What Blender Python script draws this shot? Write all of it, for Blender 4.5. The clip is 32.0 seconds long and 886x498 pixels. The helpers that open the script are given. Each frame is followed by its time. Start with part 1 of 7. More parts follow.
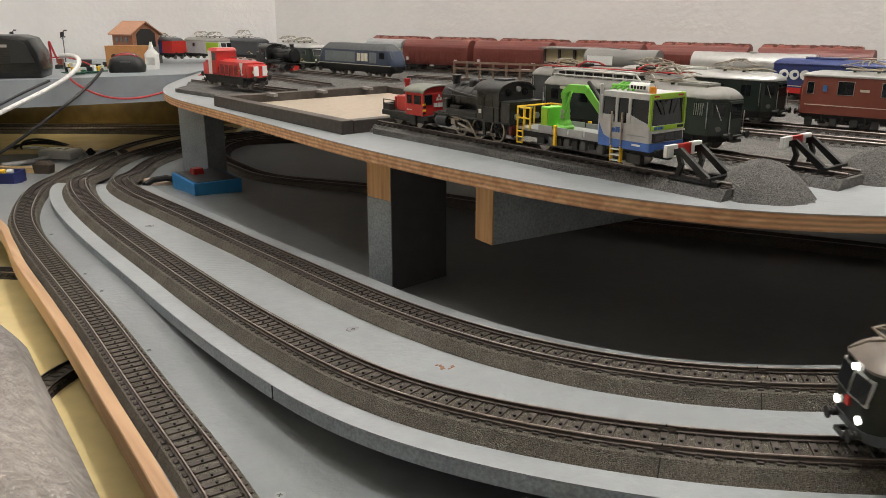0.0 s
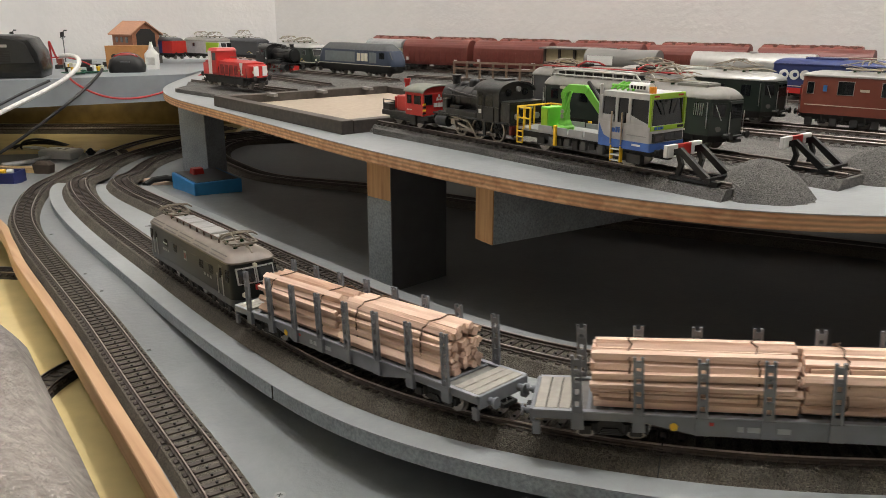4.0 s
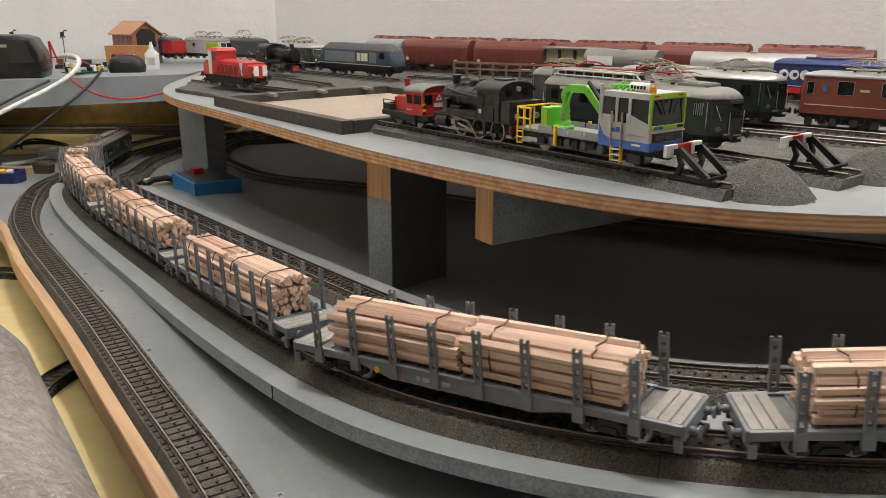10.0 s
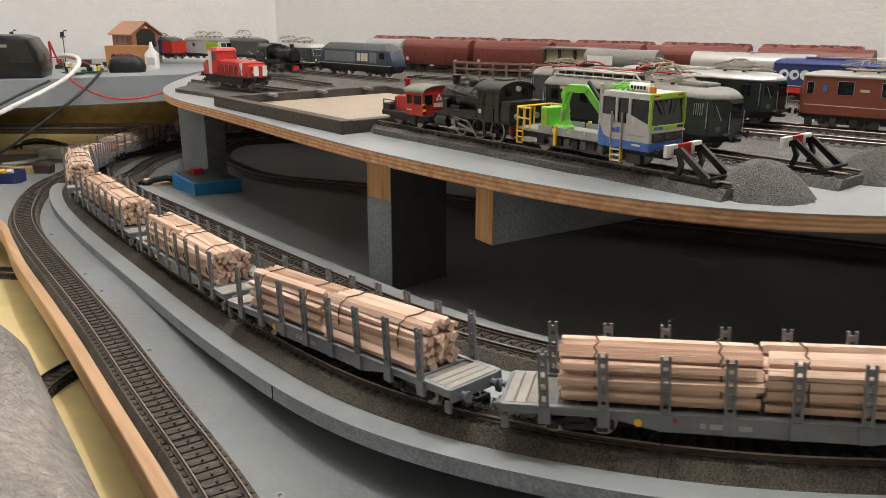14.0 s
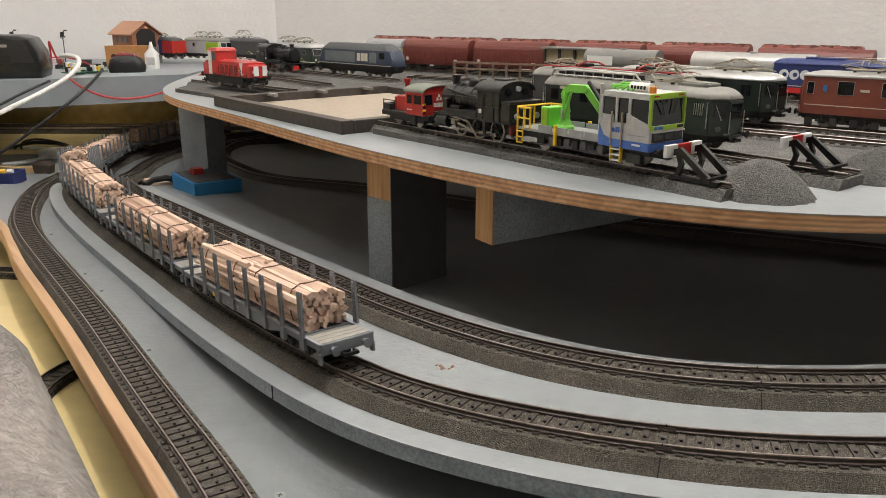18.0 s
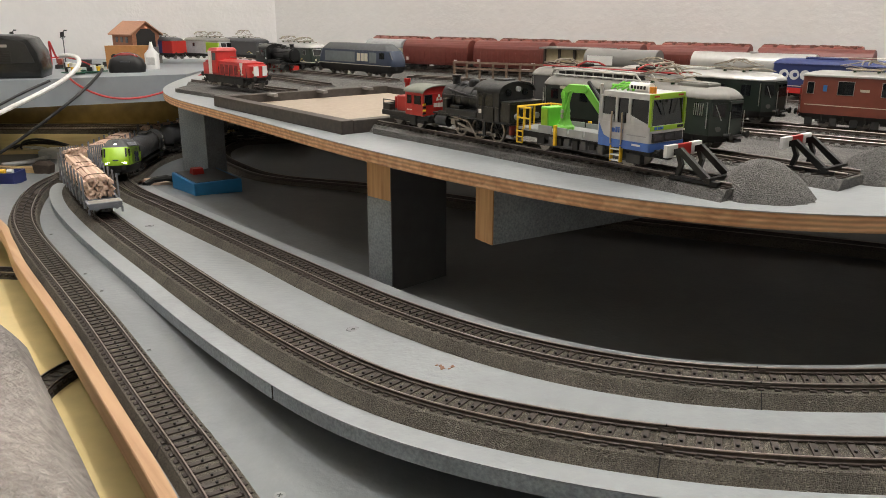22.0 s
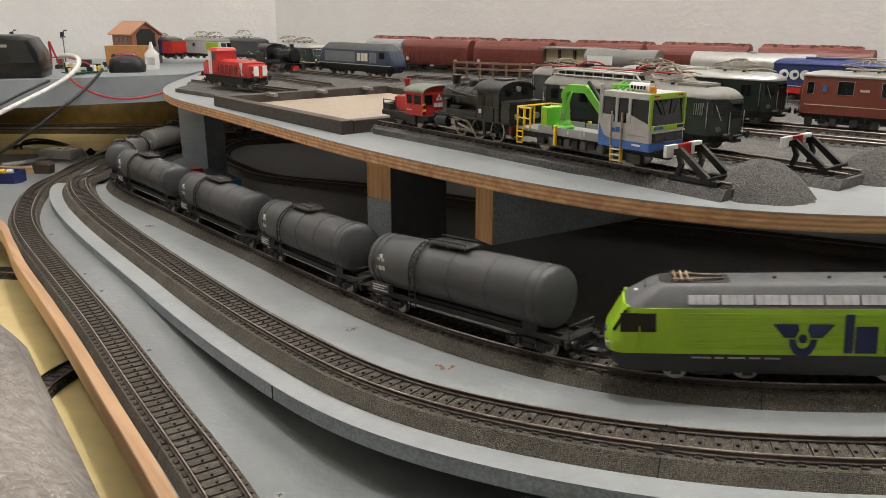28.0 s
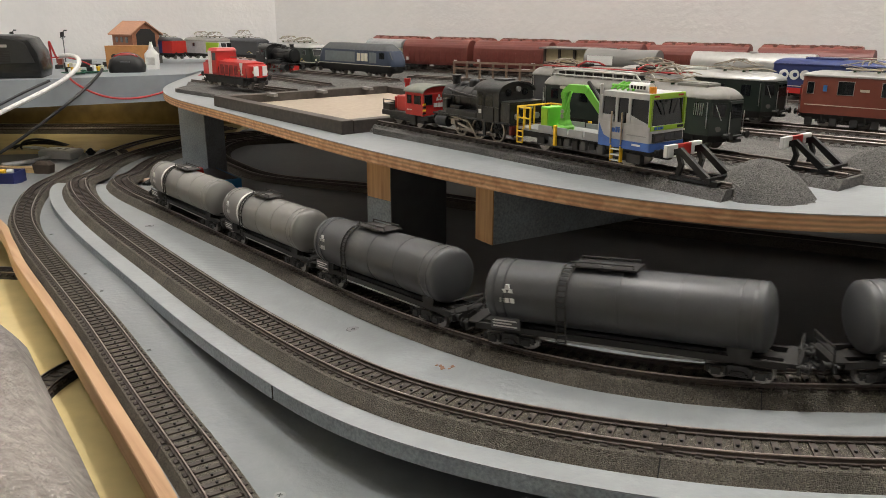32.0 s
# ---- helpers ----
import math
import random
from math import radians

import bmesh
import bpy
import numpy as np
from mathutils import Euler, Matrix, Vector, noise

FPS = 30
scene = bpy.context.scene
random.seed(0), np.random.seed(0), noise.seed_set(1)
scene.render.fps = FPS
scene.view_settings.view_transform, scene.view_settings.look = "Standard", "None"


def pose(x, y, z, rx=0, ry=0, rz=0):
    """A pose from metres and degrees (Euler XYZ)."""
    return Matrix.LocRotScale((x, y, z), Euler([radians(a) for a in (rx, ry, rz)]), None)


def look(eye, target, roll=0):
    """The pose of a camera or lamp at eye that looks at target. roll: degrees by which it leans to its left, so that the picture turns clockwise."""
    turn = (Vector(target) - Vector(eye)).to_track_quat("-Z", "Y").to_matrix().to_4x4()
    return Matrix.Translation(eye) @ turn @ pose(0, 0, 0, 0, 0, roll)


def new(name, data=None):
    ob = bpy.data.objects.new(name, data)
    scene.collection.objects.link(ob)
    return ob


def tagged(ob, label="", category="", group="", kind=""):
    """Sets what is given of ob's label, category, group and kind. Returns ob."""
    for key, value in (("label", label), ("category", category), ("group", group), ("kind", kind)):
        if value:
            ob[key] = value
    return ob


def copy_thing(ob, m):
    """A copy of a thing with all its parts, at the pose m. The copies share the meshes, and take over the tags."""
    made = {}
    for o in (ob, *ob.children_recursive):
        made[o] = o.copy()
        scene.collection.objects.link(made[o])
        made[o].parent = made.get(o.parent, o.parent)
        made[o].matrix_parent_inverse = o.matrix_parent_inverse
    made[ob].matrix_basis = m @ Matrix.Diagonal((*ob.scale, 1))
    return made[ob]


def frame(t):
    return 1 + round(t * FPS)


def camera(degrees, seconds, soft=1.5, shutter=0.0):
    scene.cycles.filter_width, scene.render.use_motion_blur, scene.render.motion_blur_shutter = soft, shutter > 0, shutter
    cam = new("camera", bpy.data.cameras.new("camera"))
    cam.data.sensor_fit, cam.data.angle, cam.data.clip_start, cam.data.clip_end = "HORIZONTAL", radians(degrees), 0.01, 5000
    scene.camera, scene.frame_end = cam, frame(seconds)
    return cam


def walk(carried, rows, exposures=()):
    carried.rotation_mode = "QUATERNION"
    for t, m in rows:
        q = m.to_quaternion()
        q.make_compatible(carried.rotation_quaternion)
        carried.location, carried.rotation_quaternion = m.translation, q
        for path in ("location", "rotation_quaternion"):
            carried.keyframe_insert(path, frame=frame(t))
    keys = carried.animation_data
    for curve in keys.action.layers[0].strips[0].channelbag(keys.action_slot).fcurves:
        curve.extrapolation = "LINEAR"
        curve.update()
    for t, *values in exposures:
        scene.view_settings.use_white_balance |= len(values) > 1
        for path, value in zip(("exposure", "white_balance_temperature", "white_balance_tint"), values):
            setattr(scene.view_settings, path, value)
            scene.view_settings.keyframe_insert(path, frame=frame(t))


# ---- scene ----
# camera: stands still on the table's edge
cam = camera(58.5, 32.0, soft=0.5, shutter=0.2)
EYE = pose(0, 0, 1.10, 90 - 16.66, 0, 0)
walk(cam, [(0, EYE), (32, EYE)])

# world and lights
world = bpy.data.worlds.new("world")
scene.world = world
world.use_nodes = True
world.node_tree.nodes["Background"].inputs[0].default_value = (0.9, 0.85, 0.8, 1)
world.node_tree.nodes["Background"].inputs[1].default_value = 0.02


def lamp(name, m, sx, sy, power, colour):
    d = bpy.data.lights.new(name, "AREA")
    d.shape, d.size, d.size_y, d.energy, d.color = "RECTANGLE", sx, sy, power, colour
    o = new(name, d)
    o.matrix_world = m
    return o


def bulb(name, x, y, z, power, colour=(1.0, 0.957, 0.912)):
    """Bare ceiling bulb."""
    d = bpy.data.lights.new(name, "POINT")
    d.shadow_soft_size, d.energy, d.color = 0.03, power, colour
    o = new(name, d)
    o.location = (x, y, z)
    return o


bulb("ceiling_light", -0.08, 0.52, 2.38, 29)
bulb("ceiling_light", -1.25, 1.15, 2.38, 9)
# Extra bulb, added to brighten the right side of the yard.
bulb("ceiling_light", 0.95, 0.75, 2.38, 21)
scene.view_settings.exposure = 0.13

# ---- materials ----
MATS = {}


def mat(name, col, rough=0.6, metal=0.0, var=0.12, scale=200.0, bump=0.0, bscale=None, coat=0.0, spec=0.5, var2=0.0, scale2=20.0, emit=0.0):
    """Principled material with two scales of colour variation, roughness variation and bump."""
    if name in MATS:
        return MATS[name]
    m = bpy.data.materials.new(name)
    m.use_nodes = True
    nt = m.node_tree
    b = nt.nodes["Principled BSDF"]
    b.inputs["Roughness"].default_value = rough
    b.inputs["Metallic"].default_value = metal
    b.inputs["Coat Weight"].default_value = coat
    b.inputs["Specular IOR Level"].default_value = spec
    if emit:
        b.inputs["Emission Color"].default_value = (*col, 1)
        b.inputs["Emission Strength"].default_value = emit
    tc = nt.nodes.new("ShaderNodeTexCoord")
    n1 = nt.nodes.new("ShaderNodeTexNoise")
    n1.inputs["Scale"].default_value = scale
    n1.inputs["Detail"].default_value = 4
    n2 = nt.nodes.new("ShaderNodeTexNoise")
    n2.inputs["Scale"].default_value = scale2
    n2.inputs["Detail"].default_value = 3
    nt.links.new(tc.outputs["Object"], n1.inputs["Vector"])
    nt.links.new(tc.outputs["Object"], n2.inputs["Vector"])
    r1 = nt.nodes.new("ShaderNodeMapRange")
    r1.inputs["From Min"].default_value, r1.inputs["From Max"].default_value = 0.3, 0.7
    r1.inputs["To Min"].default_value, r1.inputs["To Max"].default_value = 1 - var, 1 + var
    nt.links.new(n1.outputs["Fac"], r1.inputs["Value"])
    r2 = nt.nodes.new("ShaderNodeMapRange")
    r2.inputs["From Min"].default_value, r2.inputs["From Max"].default_value = 0.3, 0.7
    r2.inputs["To Min"].default_value, r2.inputs["To Max"].default_value = 1 - var2, 1 + var2
    nt.links.new(n2.outputs["Fac"], r2.inputs["Value"])
    mu = nt.nodes.new("ShaderNodeMath")
    mu.operation = "MULTIPLY"
    nt.links.new(r1.outputs[0], mu.inputs[0])
    nt.links.new(r2.outputs[0], mu.inputs[1])
    mx = nt.nodes.new("ShaderNodeVectorMath")
    mx.operation = "SCALE"
    mx.inputs[0].default_value = col
    nt.links.new(mu.outputs[0], mx.inputs["Scale"])
    nt.links.new(mx.outputs[0], b.inputs["Base Color"])
    if bump:
        bp = nt.nodes.new("ShaderNodeBump")
        bp.inputs["Strength"].default_value = 1.0
        bp.inputs["Distance"].default_value = bump
        n3 = n1
        if bscale:
            n3 = nt.nodes.new("ShaderNodeTexNoise")
            n3.inputs["Scale"].default_value = bscale
            n3.inputs["Detail"].default_value = 3
            nt.links.new(tc.outputs["Object"], n3.inputs["Vector"])
        nt.links.new(n3.outputs["Fac"], bp.inputs["Height"])
        nt.links.new(bp.outputs[0], b.inputs["Normal"])
    MATS[name] = m
    return m


def pebble_mat(name, col, scale, rough=0.85):
    """Rounded grains: Voronoi cells with their own tone and raised middles."""
    m = bpy.data.materials.new(name)
    m.use_nodes = True
    nt = m.node_tree
    b = nt.nodes["Principled BSDF"]
    b.inputs["Roughness"].default_value = rough
    tc = nt.nodes.new("ShaderNodeTexCoord")
    v = nt.nodes.new("ShaderNodeTexVoronoi")
    v.inputs["Scale"].default_value = scale
    n = nt.nodes.new("ShaderNodeTexNoise")
    n.inputs["Scale"].default_value, n.inputs["Detail"].default_value = 45, 4
    nt.links.new(tc.outputs["Object"], v.inputs["Vector"])
    nt.links.new(tc.outputs["Object"], n.inputs["Vector"])
    bw = nt.nodes.new("ShaderNodeRGBToBW")
    nt.links.new(v.outputs["Color"], bw.inputs[0])
    r1 = nt.nodes.new("ShaderNodeMapRange")
    r1.inputs["To Min"].default_value, r1.inputs["To Max"].default_value = 0.45, 1.6
    nt.links.new(bw.outputs[0], r1.inputs["Value"])
    r2 = nt.nodes.new("ShaderNodeMapRange")
    r2.inputs["From Min"].default_value, r2.inputs["From Max"].default_value = 0.3, 0.7
    r2.inputs["To Min"].default_value, r2.inputs["To Max"].default_value = 0.8, 1.2
    nt.links.new(n.outputs["Fac"], r2.inputs["Value"])
    mu = nt.nodes.new("ShaderNodeMath")
    mu.operation = "MULTIPLY"
    nt.links.new(r1.outputs[0], mu.inputs[0])
    nt.links.new(r2.outputs[0], mu.inputs[1])
    mx = nt.nodes.new("ShaderNodeVectorMath")
    mx.operation = "SCALE"
    mx.inputs[0].default_value = col
    nt.links.new(mu.outputs[0], mx.inputs["Scale"])
    nt.links.new(mx.outputs[0], b.inputs["Base Color"])
    bp = nt.nodes.new("ShaderNodeBump")
    bp.invert = True
    bp.inputs["Distance"].default_value = 0.0012
    nt.links.new(v.outputs["Distance"], bp.inputs["Height"])
    nt.links.new(bp.outputs[0], b.inputs["Normal"])
    MATS[name] = m
    return m


def wood_mat(name, c1, c2, axis, scale=60.0, rough=0.6, turn=None):
    """Bare wood: stretched noise along the axis."""
    m = bpy.data.materials.new(name)
    m.use_nodes = True
    nt = m.node_tree
    b = nt.nodes["Principled BSDF"]
    b.inputs["Roughness"].default_value = rough
    tc = nt.nodes.new("ShaderNodeTexCoord")
    mp = nt.nodes.new("ShaderNodeMapping")
    mp.inputs["Scale"].default_value = [0.06 if i == axis else 1.0 for i in range(3)]
    if turn is not None:
        mp.vector_type = "TEXTURE"
        mp.inputs["Rotation"].default_value = (0, 0, radians(turn))
        mp.inputs["Scale"].default_value = [20.0 if i == axis else 1.0 for i in range(3)]
    n = nt.nodes.new("ShaderNodeTexNoise")
    n.inputs["Scale"].default_value, n.inputs["Detail"].default_value, n.inputs["Distortion"].default_value = scale * 8, 5, 0.6
    r = nt.nodes.new("ShaderNodeValToRGB")
    r.color_ramp.elements[0].position, r.color_ramp.elements[1].position = 0.32, 0.68
    r.color_ramp.elements[0].color, r.color_ramp.elements[1].color = (*c1, 1), (*c2, 1)
    bp = nt.nodes.new("ShaderNodeBump")
    bp.inputs["Distance"].default_value = 0.0004
    nt.links.new(tc.outputs["Object"], mp.inputs["Vector"])
    nt.links.new(mp.outputs[0], n.inputs["Vector"])
    nt.links.new(n.outputs["Fac"], r.inputs["Fac"])
    nt.links.new(r.outputs[0], b.inputs["Base Color"])
    nt.links.new(n.outputs["Fac"], bp.inputs["Height"])
    nt.links.new(bp.outputs[0], b.inputs["Normal"])
    MATS[name] = m
    return m


GREY_PAINT = mat("grey_paint", (0.270, 0.292, 0.300), 0.42, var=0.05, scale=90, var2=0.08, scale2=9, bump=0.0003, bscale=260)
# Ramp grey taken darker: the table's weaker light is put into its colour.
TABLE_DIMMED = mat("table_dimmed_grey", (0.192, 0.207, 0.214), 0.45, var=0.05, scale=90, var2=0.10, scale2=9, bump=0.0003, bscale=260)
GREY_EDGE = mat("grey_painted_edge", (0.30, 0.34, 0.37), 0.6, var=0.25, scale=500, var2=0.12, scale2=40, bump=0.0006, bscale=600)
DARK_PAINT = mat("dark_paint", (0.045, 0.045, 0.047), 0.6, var=0.15, scale=60, var2=0.15, scale2=6)
PLASTER = mat("white_plaster", (0.84, 0.83, 0.815), 0.85, var=0.015, scale=60, var2=0.015, scale2=4, bump=0.0008, bscale=120)
BALLAST = pebble_mat("brown_ballast", (0.114, 0.101, 0.081), 1600)
GRAVEL = pebble_mat("grey_gravel", (0.150, 0.145, 0.136), 1500)
SLEEPER = mat("brown_sleeper", (0.045, 0.034, 0.028), 0.6, var=0.2, scale=900)
RAIL = mat("rail_steel", (0.40, 0.345, 0.315), 0.33, metal=1.0, var=0.15, scale=300)
RAIL_SIDE = mat("rusty_rail_side", (0.075, 0.058, 0.048), 0.5, metal=0.2, var=0.2, scale=400)
STUD = mat("stud_black", (0.01, 0.01, 0.01), 0.4)
def ply_mat(name):
    """Plywood rim: layers stacked in z, each with its own grain and tone."""
    m = wood_mat(name, (0.44, 0.21, 0.10), (0.68, 0.42, 0.23), 0, 26)
    nt = m.node_tree
    b = nt.nodes["Principled BSDF"]
    src = b.inputs["Base Color"].links[0].from_socket
    tc = nt.nodes.new("ShaderNodeTexCoord")
    w = nt.nodes.new("ShaderNodeTexWave")
    w.bands_direction = "Z"
    w.inputs["Scale"].default_value, w.inputs["Distortion"].default_value, w.inputs["Detail"].default_value = 105.0, 0.9, 2.0
    nt.links.new(tc.outputs["Object"], w.inputs["Vector"])
    r = nt.nodes.new("ShaderNodeMapRange")
    r.inputs["To Min"].default_value, r.inputs["To Max"].default_value = 0.72, 1.22
    nt.links.new(w.outputs["Fac"], r.inputs["Value"])
    v = nt.nodes.new("ShaderNodeVectorMath")
    v.operation = "SCALE"
    nt.links.new(src, v.inputs[0])
    nt.links.new(r.outputs[0], v.inputs["Scale"])
    nt.links.new(v.outputs[0], b.inputs["Base Color"])
    return m


PLY = ply_mat("plywood_edge")
PINE = wood_mat("pine", (0.50, 0.26, 0.10), (0.70, 0.42, 0.19), 2, 34)
PINE_X = wood_mat("pine_edge_board", (0.36, 0.205, 0.105), (0.52, 0.335, 0.19), 1, 14, turn=37)
LOGWOOD = wood_mat("log_wood", (0.62, 0.425, 0.32), (0.77, 0.575, 0.46), 0, 60)
GLOSS_BLACK = mat("gloss_black_plastic", (0.007, 0.007, 0.007), 0.28, var=0.2, scale=200, spec=0.4)
BLACK = mat("black_plastic", (0.012, 0.012, 0.012), 0.45, var=0.2, scale=200)
FRAME_BLACK = mat("underframe_black", (0.02, 0.019, 0.018), 0.6, var=0.25, scale=300)
WHEEL = mat("wheel_steel", (0.30, 0.28, 0.26), 0.35, metal=1.0)
GLASS = mat("tinted_window", (0.012, 0.014, 0.016), 0.06, var=0.0, coat=0.3)
BLACK_GLASS = mat("black_cab_glass", (0.008, 0.008, 0.009), 0.22, var=0.0, spec=0.25)
WHITE = mat("white_paint", (0.78, 0.78, 0.76), 0.4, var=0.03)
CREAM = mat("cream_paint", (0.66, 0.62, 0.50), 0.5, var=0.05)
LIME = mat("lime_green_paint", (0.33, 0.56, 0.025), 0.35, var=0.03, coat=0.2)
DGREY = mat("dark_grey_paint", (0.055, 0.057, 0.062), 0.42, var=0.08, scale=80)
TANKGREY = mat("tank_grey_paint", (0.055, 0.057, 0.061), 0.42, var=0.06, scale=60, var2=0.12, scale2=25)
TANKLIGHT = mat("tank_pale_grey_paint", (0.20, 0.195, 0.185), 0.36, var=0.06, scale=60, var2=0.1, scale2=25)
NAVY = mat("navy_blue_print", (0.02, 0.025, 0.10), 0.45)
DGREEN = mat("dark_green_paint", (0.016, 0.026, 0.020), 0.32, var=0.08, scale=60, coat=0.2)
ROOFGREY = mat("roof_grey_paint", (0.22, 0.213, 0.195), 0.5, var=0.12, scale=150)
SILVER = mat("silver_paint", (0.50, 0.50, 0.485), 0.28, metal=0.6, var=0.06)
WAGONGREY = mat("wagon_grey_plastic", (0.17, 0.183, 0.205), 0.5, var=0.08, scale=200)
PLANKGREY = mat("plank_grey", (0.29, 0.275, 0.245), 0.65, var=0.12, scale=200)
RED = mat("signal_red_paint", (0.45, 0.022, 0.018), 0.35, var=0.05, coat=0.2)
BROWN = mat("red_brown_paint", (0.20, 0.045, 0.03), 0.4, var=0.08)
OXIDE = mat("oxide_brown_paint", (0.145, 0.033, 0.024), 0.45, var=0.1)
BLUE = mat("deep_blue_paint", (0.02, 0.035, 0.14), 0.4)
YELLOW = mat("yellow_paint", (0.80, 0.50, 0.02), 0.4)
LAMPGLOW = mat("lit_headlight", (1.0, 0.95, 0.85), 0.3, emit=6.0)
CABLE_WHITE = mat("white_cable", (0.75, 0.74, 0.72), 0.45)

# ---- mesh helpers ----
MM = 0.001


def part(name, bm, material, parent=None, label="", smooth=False):
    """Links a bmesh as one mesh object under a thing or part."""
    me = bpy.data.meshes.new(name)
    bmesh.ops.recalc_face_normals(bm, faces=bm.faces)
    bm.to_mesh(me)
    bm.free()
    me.materials.append(material)
    if smooth:
        for p in me.polygons:
            p.use_smooth = True
        me.set_sharp_from_angle(angle=radians(38))
    o = new(name, me)
    o.parent = parent
    if label:
        o["label"] = label
    return o


def shared(name, me, parent, m=None):
    o = new(name, me)
    o.parent = parent
    if m is not None:
        o.matrix_local = m
    return o


def thing(name, label, category, group="", kind=""):
    return tagged(new(name), label, category, group, kind)


def box(bm, x0, x1, y0, y1, z0, z1, bev=0.0, s=MM):
    vs = [bm.verts.new((x * s, y * s, z * s)) for x in (x0, x1) for y in (y0, y1) for z in (z0, z1)]
    fs = [bm.faces.new([vs[i] for i in f]) for f in ((0, 1, 3, 2), (4, 6, 7, 5), (0, 4, 5, 1), (2, 3, 7, 6), (0, 2, 6, 4), (1, 5, 7, 3))]
    if bev:
        es = list({e for f in fs for e in f.edges})
        bmesh.ops.bevel(bm, geom=es, offset=bev * s, segments=2, profile=0.5, affect="EDGES")
    return bm


def bx(*a, bev=0.0, s=MM):
    return box(bmesh.new(), *a, bev=bev, s=s)


def prism(bm, pts, axis, a0, a1, s=MM, bev=0.0):
    """Closed outline extruded along axis ('x': pts are y,z; 'y': pts are x,z; 'z': pts are x,y)."""
    def v(p, a):
        q = {"x": (a, p[0], p[1]), "y": (p[0], a, p[1]), "z": (p[0], p[1], a)}[axis]
        return bm.verts.new([c * s for c in q])
    r0, r1 = [v(p, a0) for p in pts], [v(p, a1) for p in pts]
    n = len(pts)
    fs = [bm.faces.new(r0[::-1]), bm.faces.new(r1)]
    fs += [bm.faces.new((r0[i], r0[(i + 1) % n], r1[(i + 1) % n], r1[i])) for i in range(n)]
    if bev:
        es = list({e for f in fs[:2] for e in f.edges})
        bmesh.ops.bevel(bm, geom=es, offset=bev * s, segments=2, profile=0.5, affect="EDGES")
    return bm


def loft(bm, rings, s=MM, cap=True, close=True):
    """Rings of equal count of points joined by quads."""
    rs = [[bm.verts.new([c * s for c in p]) for p in r] for r in rings]
    n = len(rs[0])
    for a, b in zip(rs, rs[1:]):
        for i in range(n if close else n - 1):
            bm.faces.new((a[i], a[(i + 1) % n], b[(i + 1) % n], b[i]))
    if cap:
        bm.faces.new(rs[0][::-1])
        bm.faces.new(rs[-1])
    return bm


def tube(bm, pts, r, n=8, s=MM):
    """Round rod along points."""
    P = [Vector(p) for p in pts]
    rings, up = [], Vector((0, 0, 1))
    for i, p in enumerate(P):
        d = (P[min(i + 1, len(P) - 1)] - P[max(i - 1, 0)]).normalized()
        a = d.cross(up)
        if a.length < 0.05:
            a = d.cross(Vector((0, 1, 0)))
        a.normalize()
        b = d.cross(a)
        rings.append([p + a * (r * math.cos(2 * math.pi * k / n)) + b * (r * math.sin(2 * math.pi * k / n)) for k in range(n)])
    return loft(bm, rings, s)


def disc(bm, c, r, axis, w, n=20, s=MM):
    e = {"x": Vector((1, 0, 0)), "y": Vector((0, 1, 0)), "z": Vector((0, 0, 1))}[axis]
    c = Vector(c)
    return tube(bm, [c - e * w / 2, c + e * w / 2], r, n, s)


def spline(pts, step=0.004):
    """Catmull-Rom through the points, resampled evenly."""
    P = np.array(pts, float)
    P = np.vstack([2 * P[0] - P[1], P, 2 * P[-1] - P[-2]])
    out = []
    for i in range(1, len(P) - 2):
        t = np.linspace(0, 1, 40, endpoint=False)[:, None]
        a, b, c, d = P[i - 1], P[i], P[i + 1], P[i + 2]
        out.append(0.5 * (2 * b + (c - a) * t + (2 * a - 5 * b + 4 * c - d) * t ** 2 + (3 * b - a - 3 * c + d) * t ** 3))
    q = np.vstack(out + [P[-2:-1]])
    for _ in range(3):
        s = np.r_[0, np.cumsum(np.linalg.norm(np.diff(q, axis=0), axis=1))]
        n = max(int(s[-1] / step), 2)
        g = np.linspace(0, s[-1], n + 1)
        q = np.stack([np.interp(g, s, q[:, k]) for k in range(q.shape[1])], 1)
        k = 9
        w = np.ones(2 * k + 1) / (2 * k + 1)
        pad = np.vstack([2 * q[0] - q[k:0:-1], q, 2 * q[-1] - q[-2:-k - 2:-1]])
        q = np.stack([np.convolve(pad[:, j], w, "valid") for j in range(q.shape[1])], 1)
    return q


# ---- levels ----
TABLE = 0.873
RAIL0 = TABLE + 0.010
DECK = 0.997
RAILU = DECK + 0.010


def sag(y):
    """How far the base board dips towards the back."""
    t = min(max((y - 0.97) / 0.31, 0.0), 1.0)
    return 0.026 * t * t * (3 - 2 * t)


def ramp(x, y):
    """Height of the rail heads on the two ramp tracks."""
    p = 0.930 + 0.06 * min(x, 0.35) - 0.04 * max(y, 0.2) - RAIL0
    t = min(max((1.34 - y) / 0.34, 0.0), 1.0)
    board = 0.0085 * t * t * (3 - 2 * t)
    if 0.608 * x + 0.793 * y > 1.0 or x > 1.7:
        p, board = -0.1, 0.0
    w = 0.0025
    return RAIL0 - sag(y) + max(p, board) + w * math.log1p(math.exp(-abs(p - board) / w))


def flat(x, y):
    return RAIL0 - sag(y)


def lifted(path, f):
    return np.array([(p[0], p[1], f(p[0], p[1])) for p in path])


def offset(path, d):
    """Sideways copy of a path; positive is to the left of its run."""
    t = np.gradient(path[:, :2], axis=0)
    t /= np.linalg.norm(t, axis=1)[:, None]
    o = path.copy()
    o[:, 0] -= t[:, 1] * d
    o[:, 1] += t[:, 0] * d
    return o


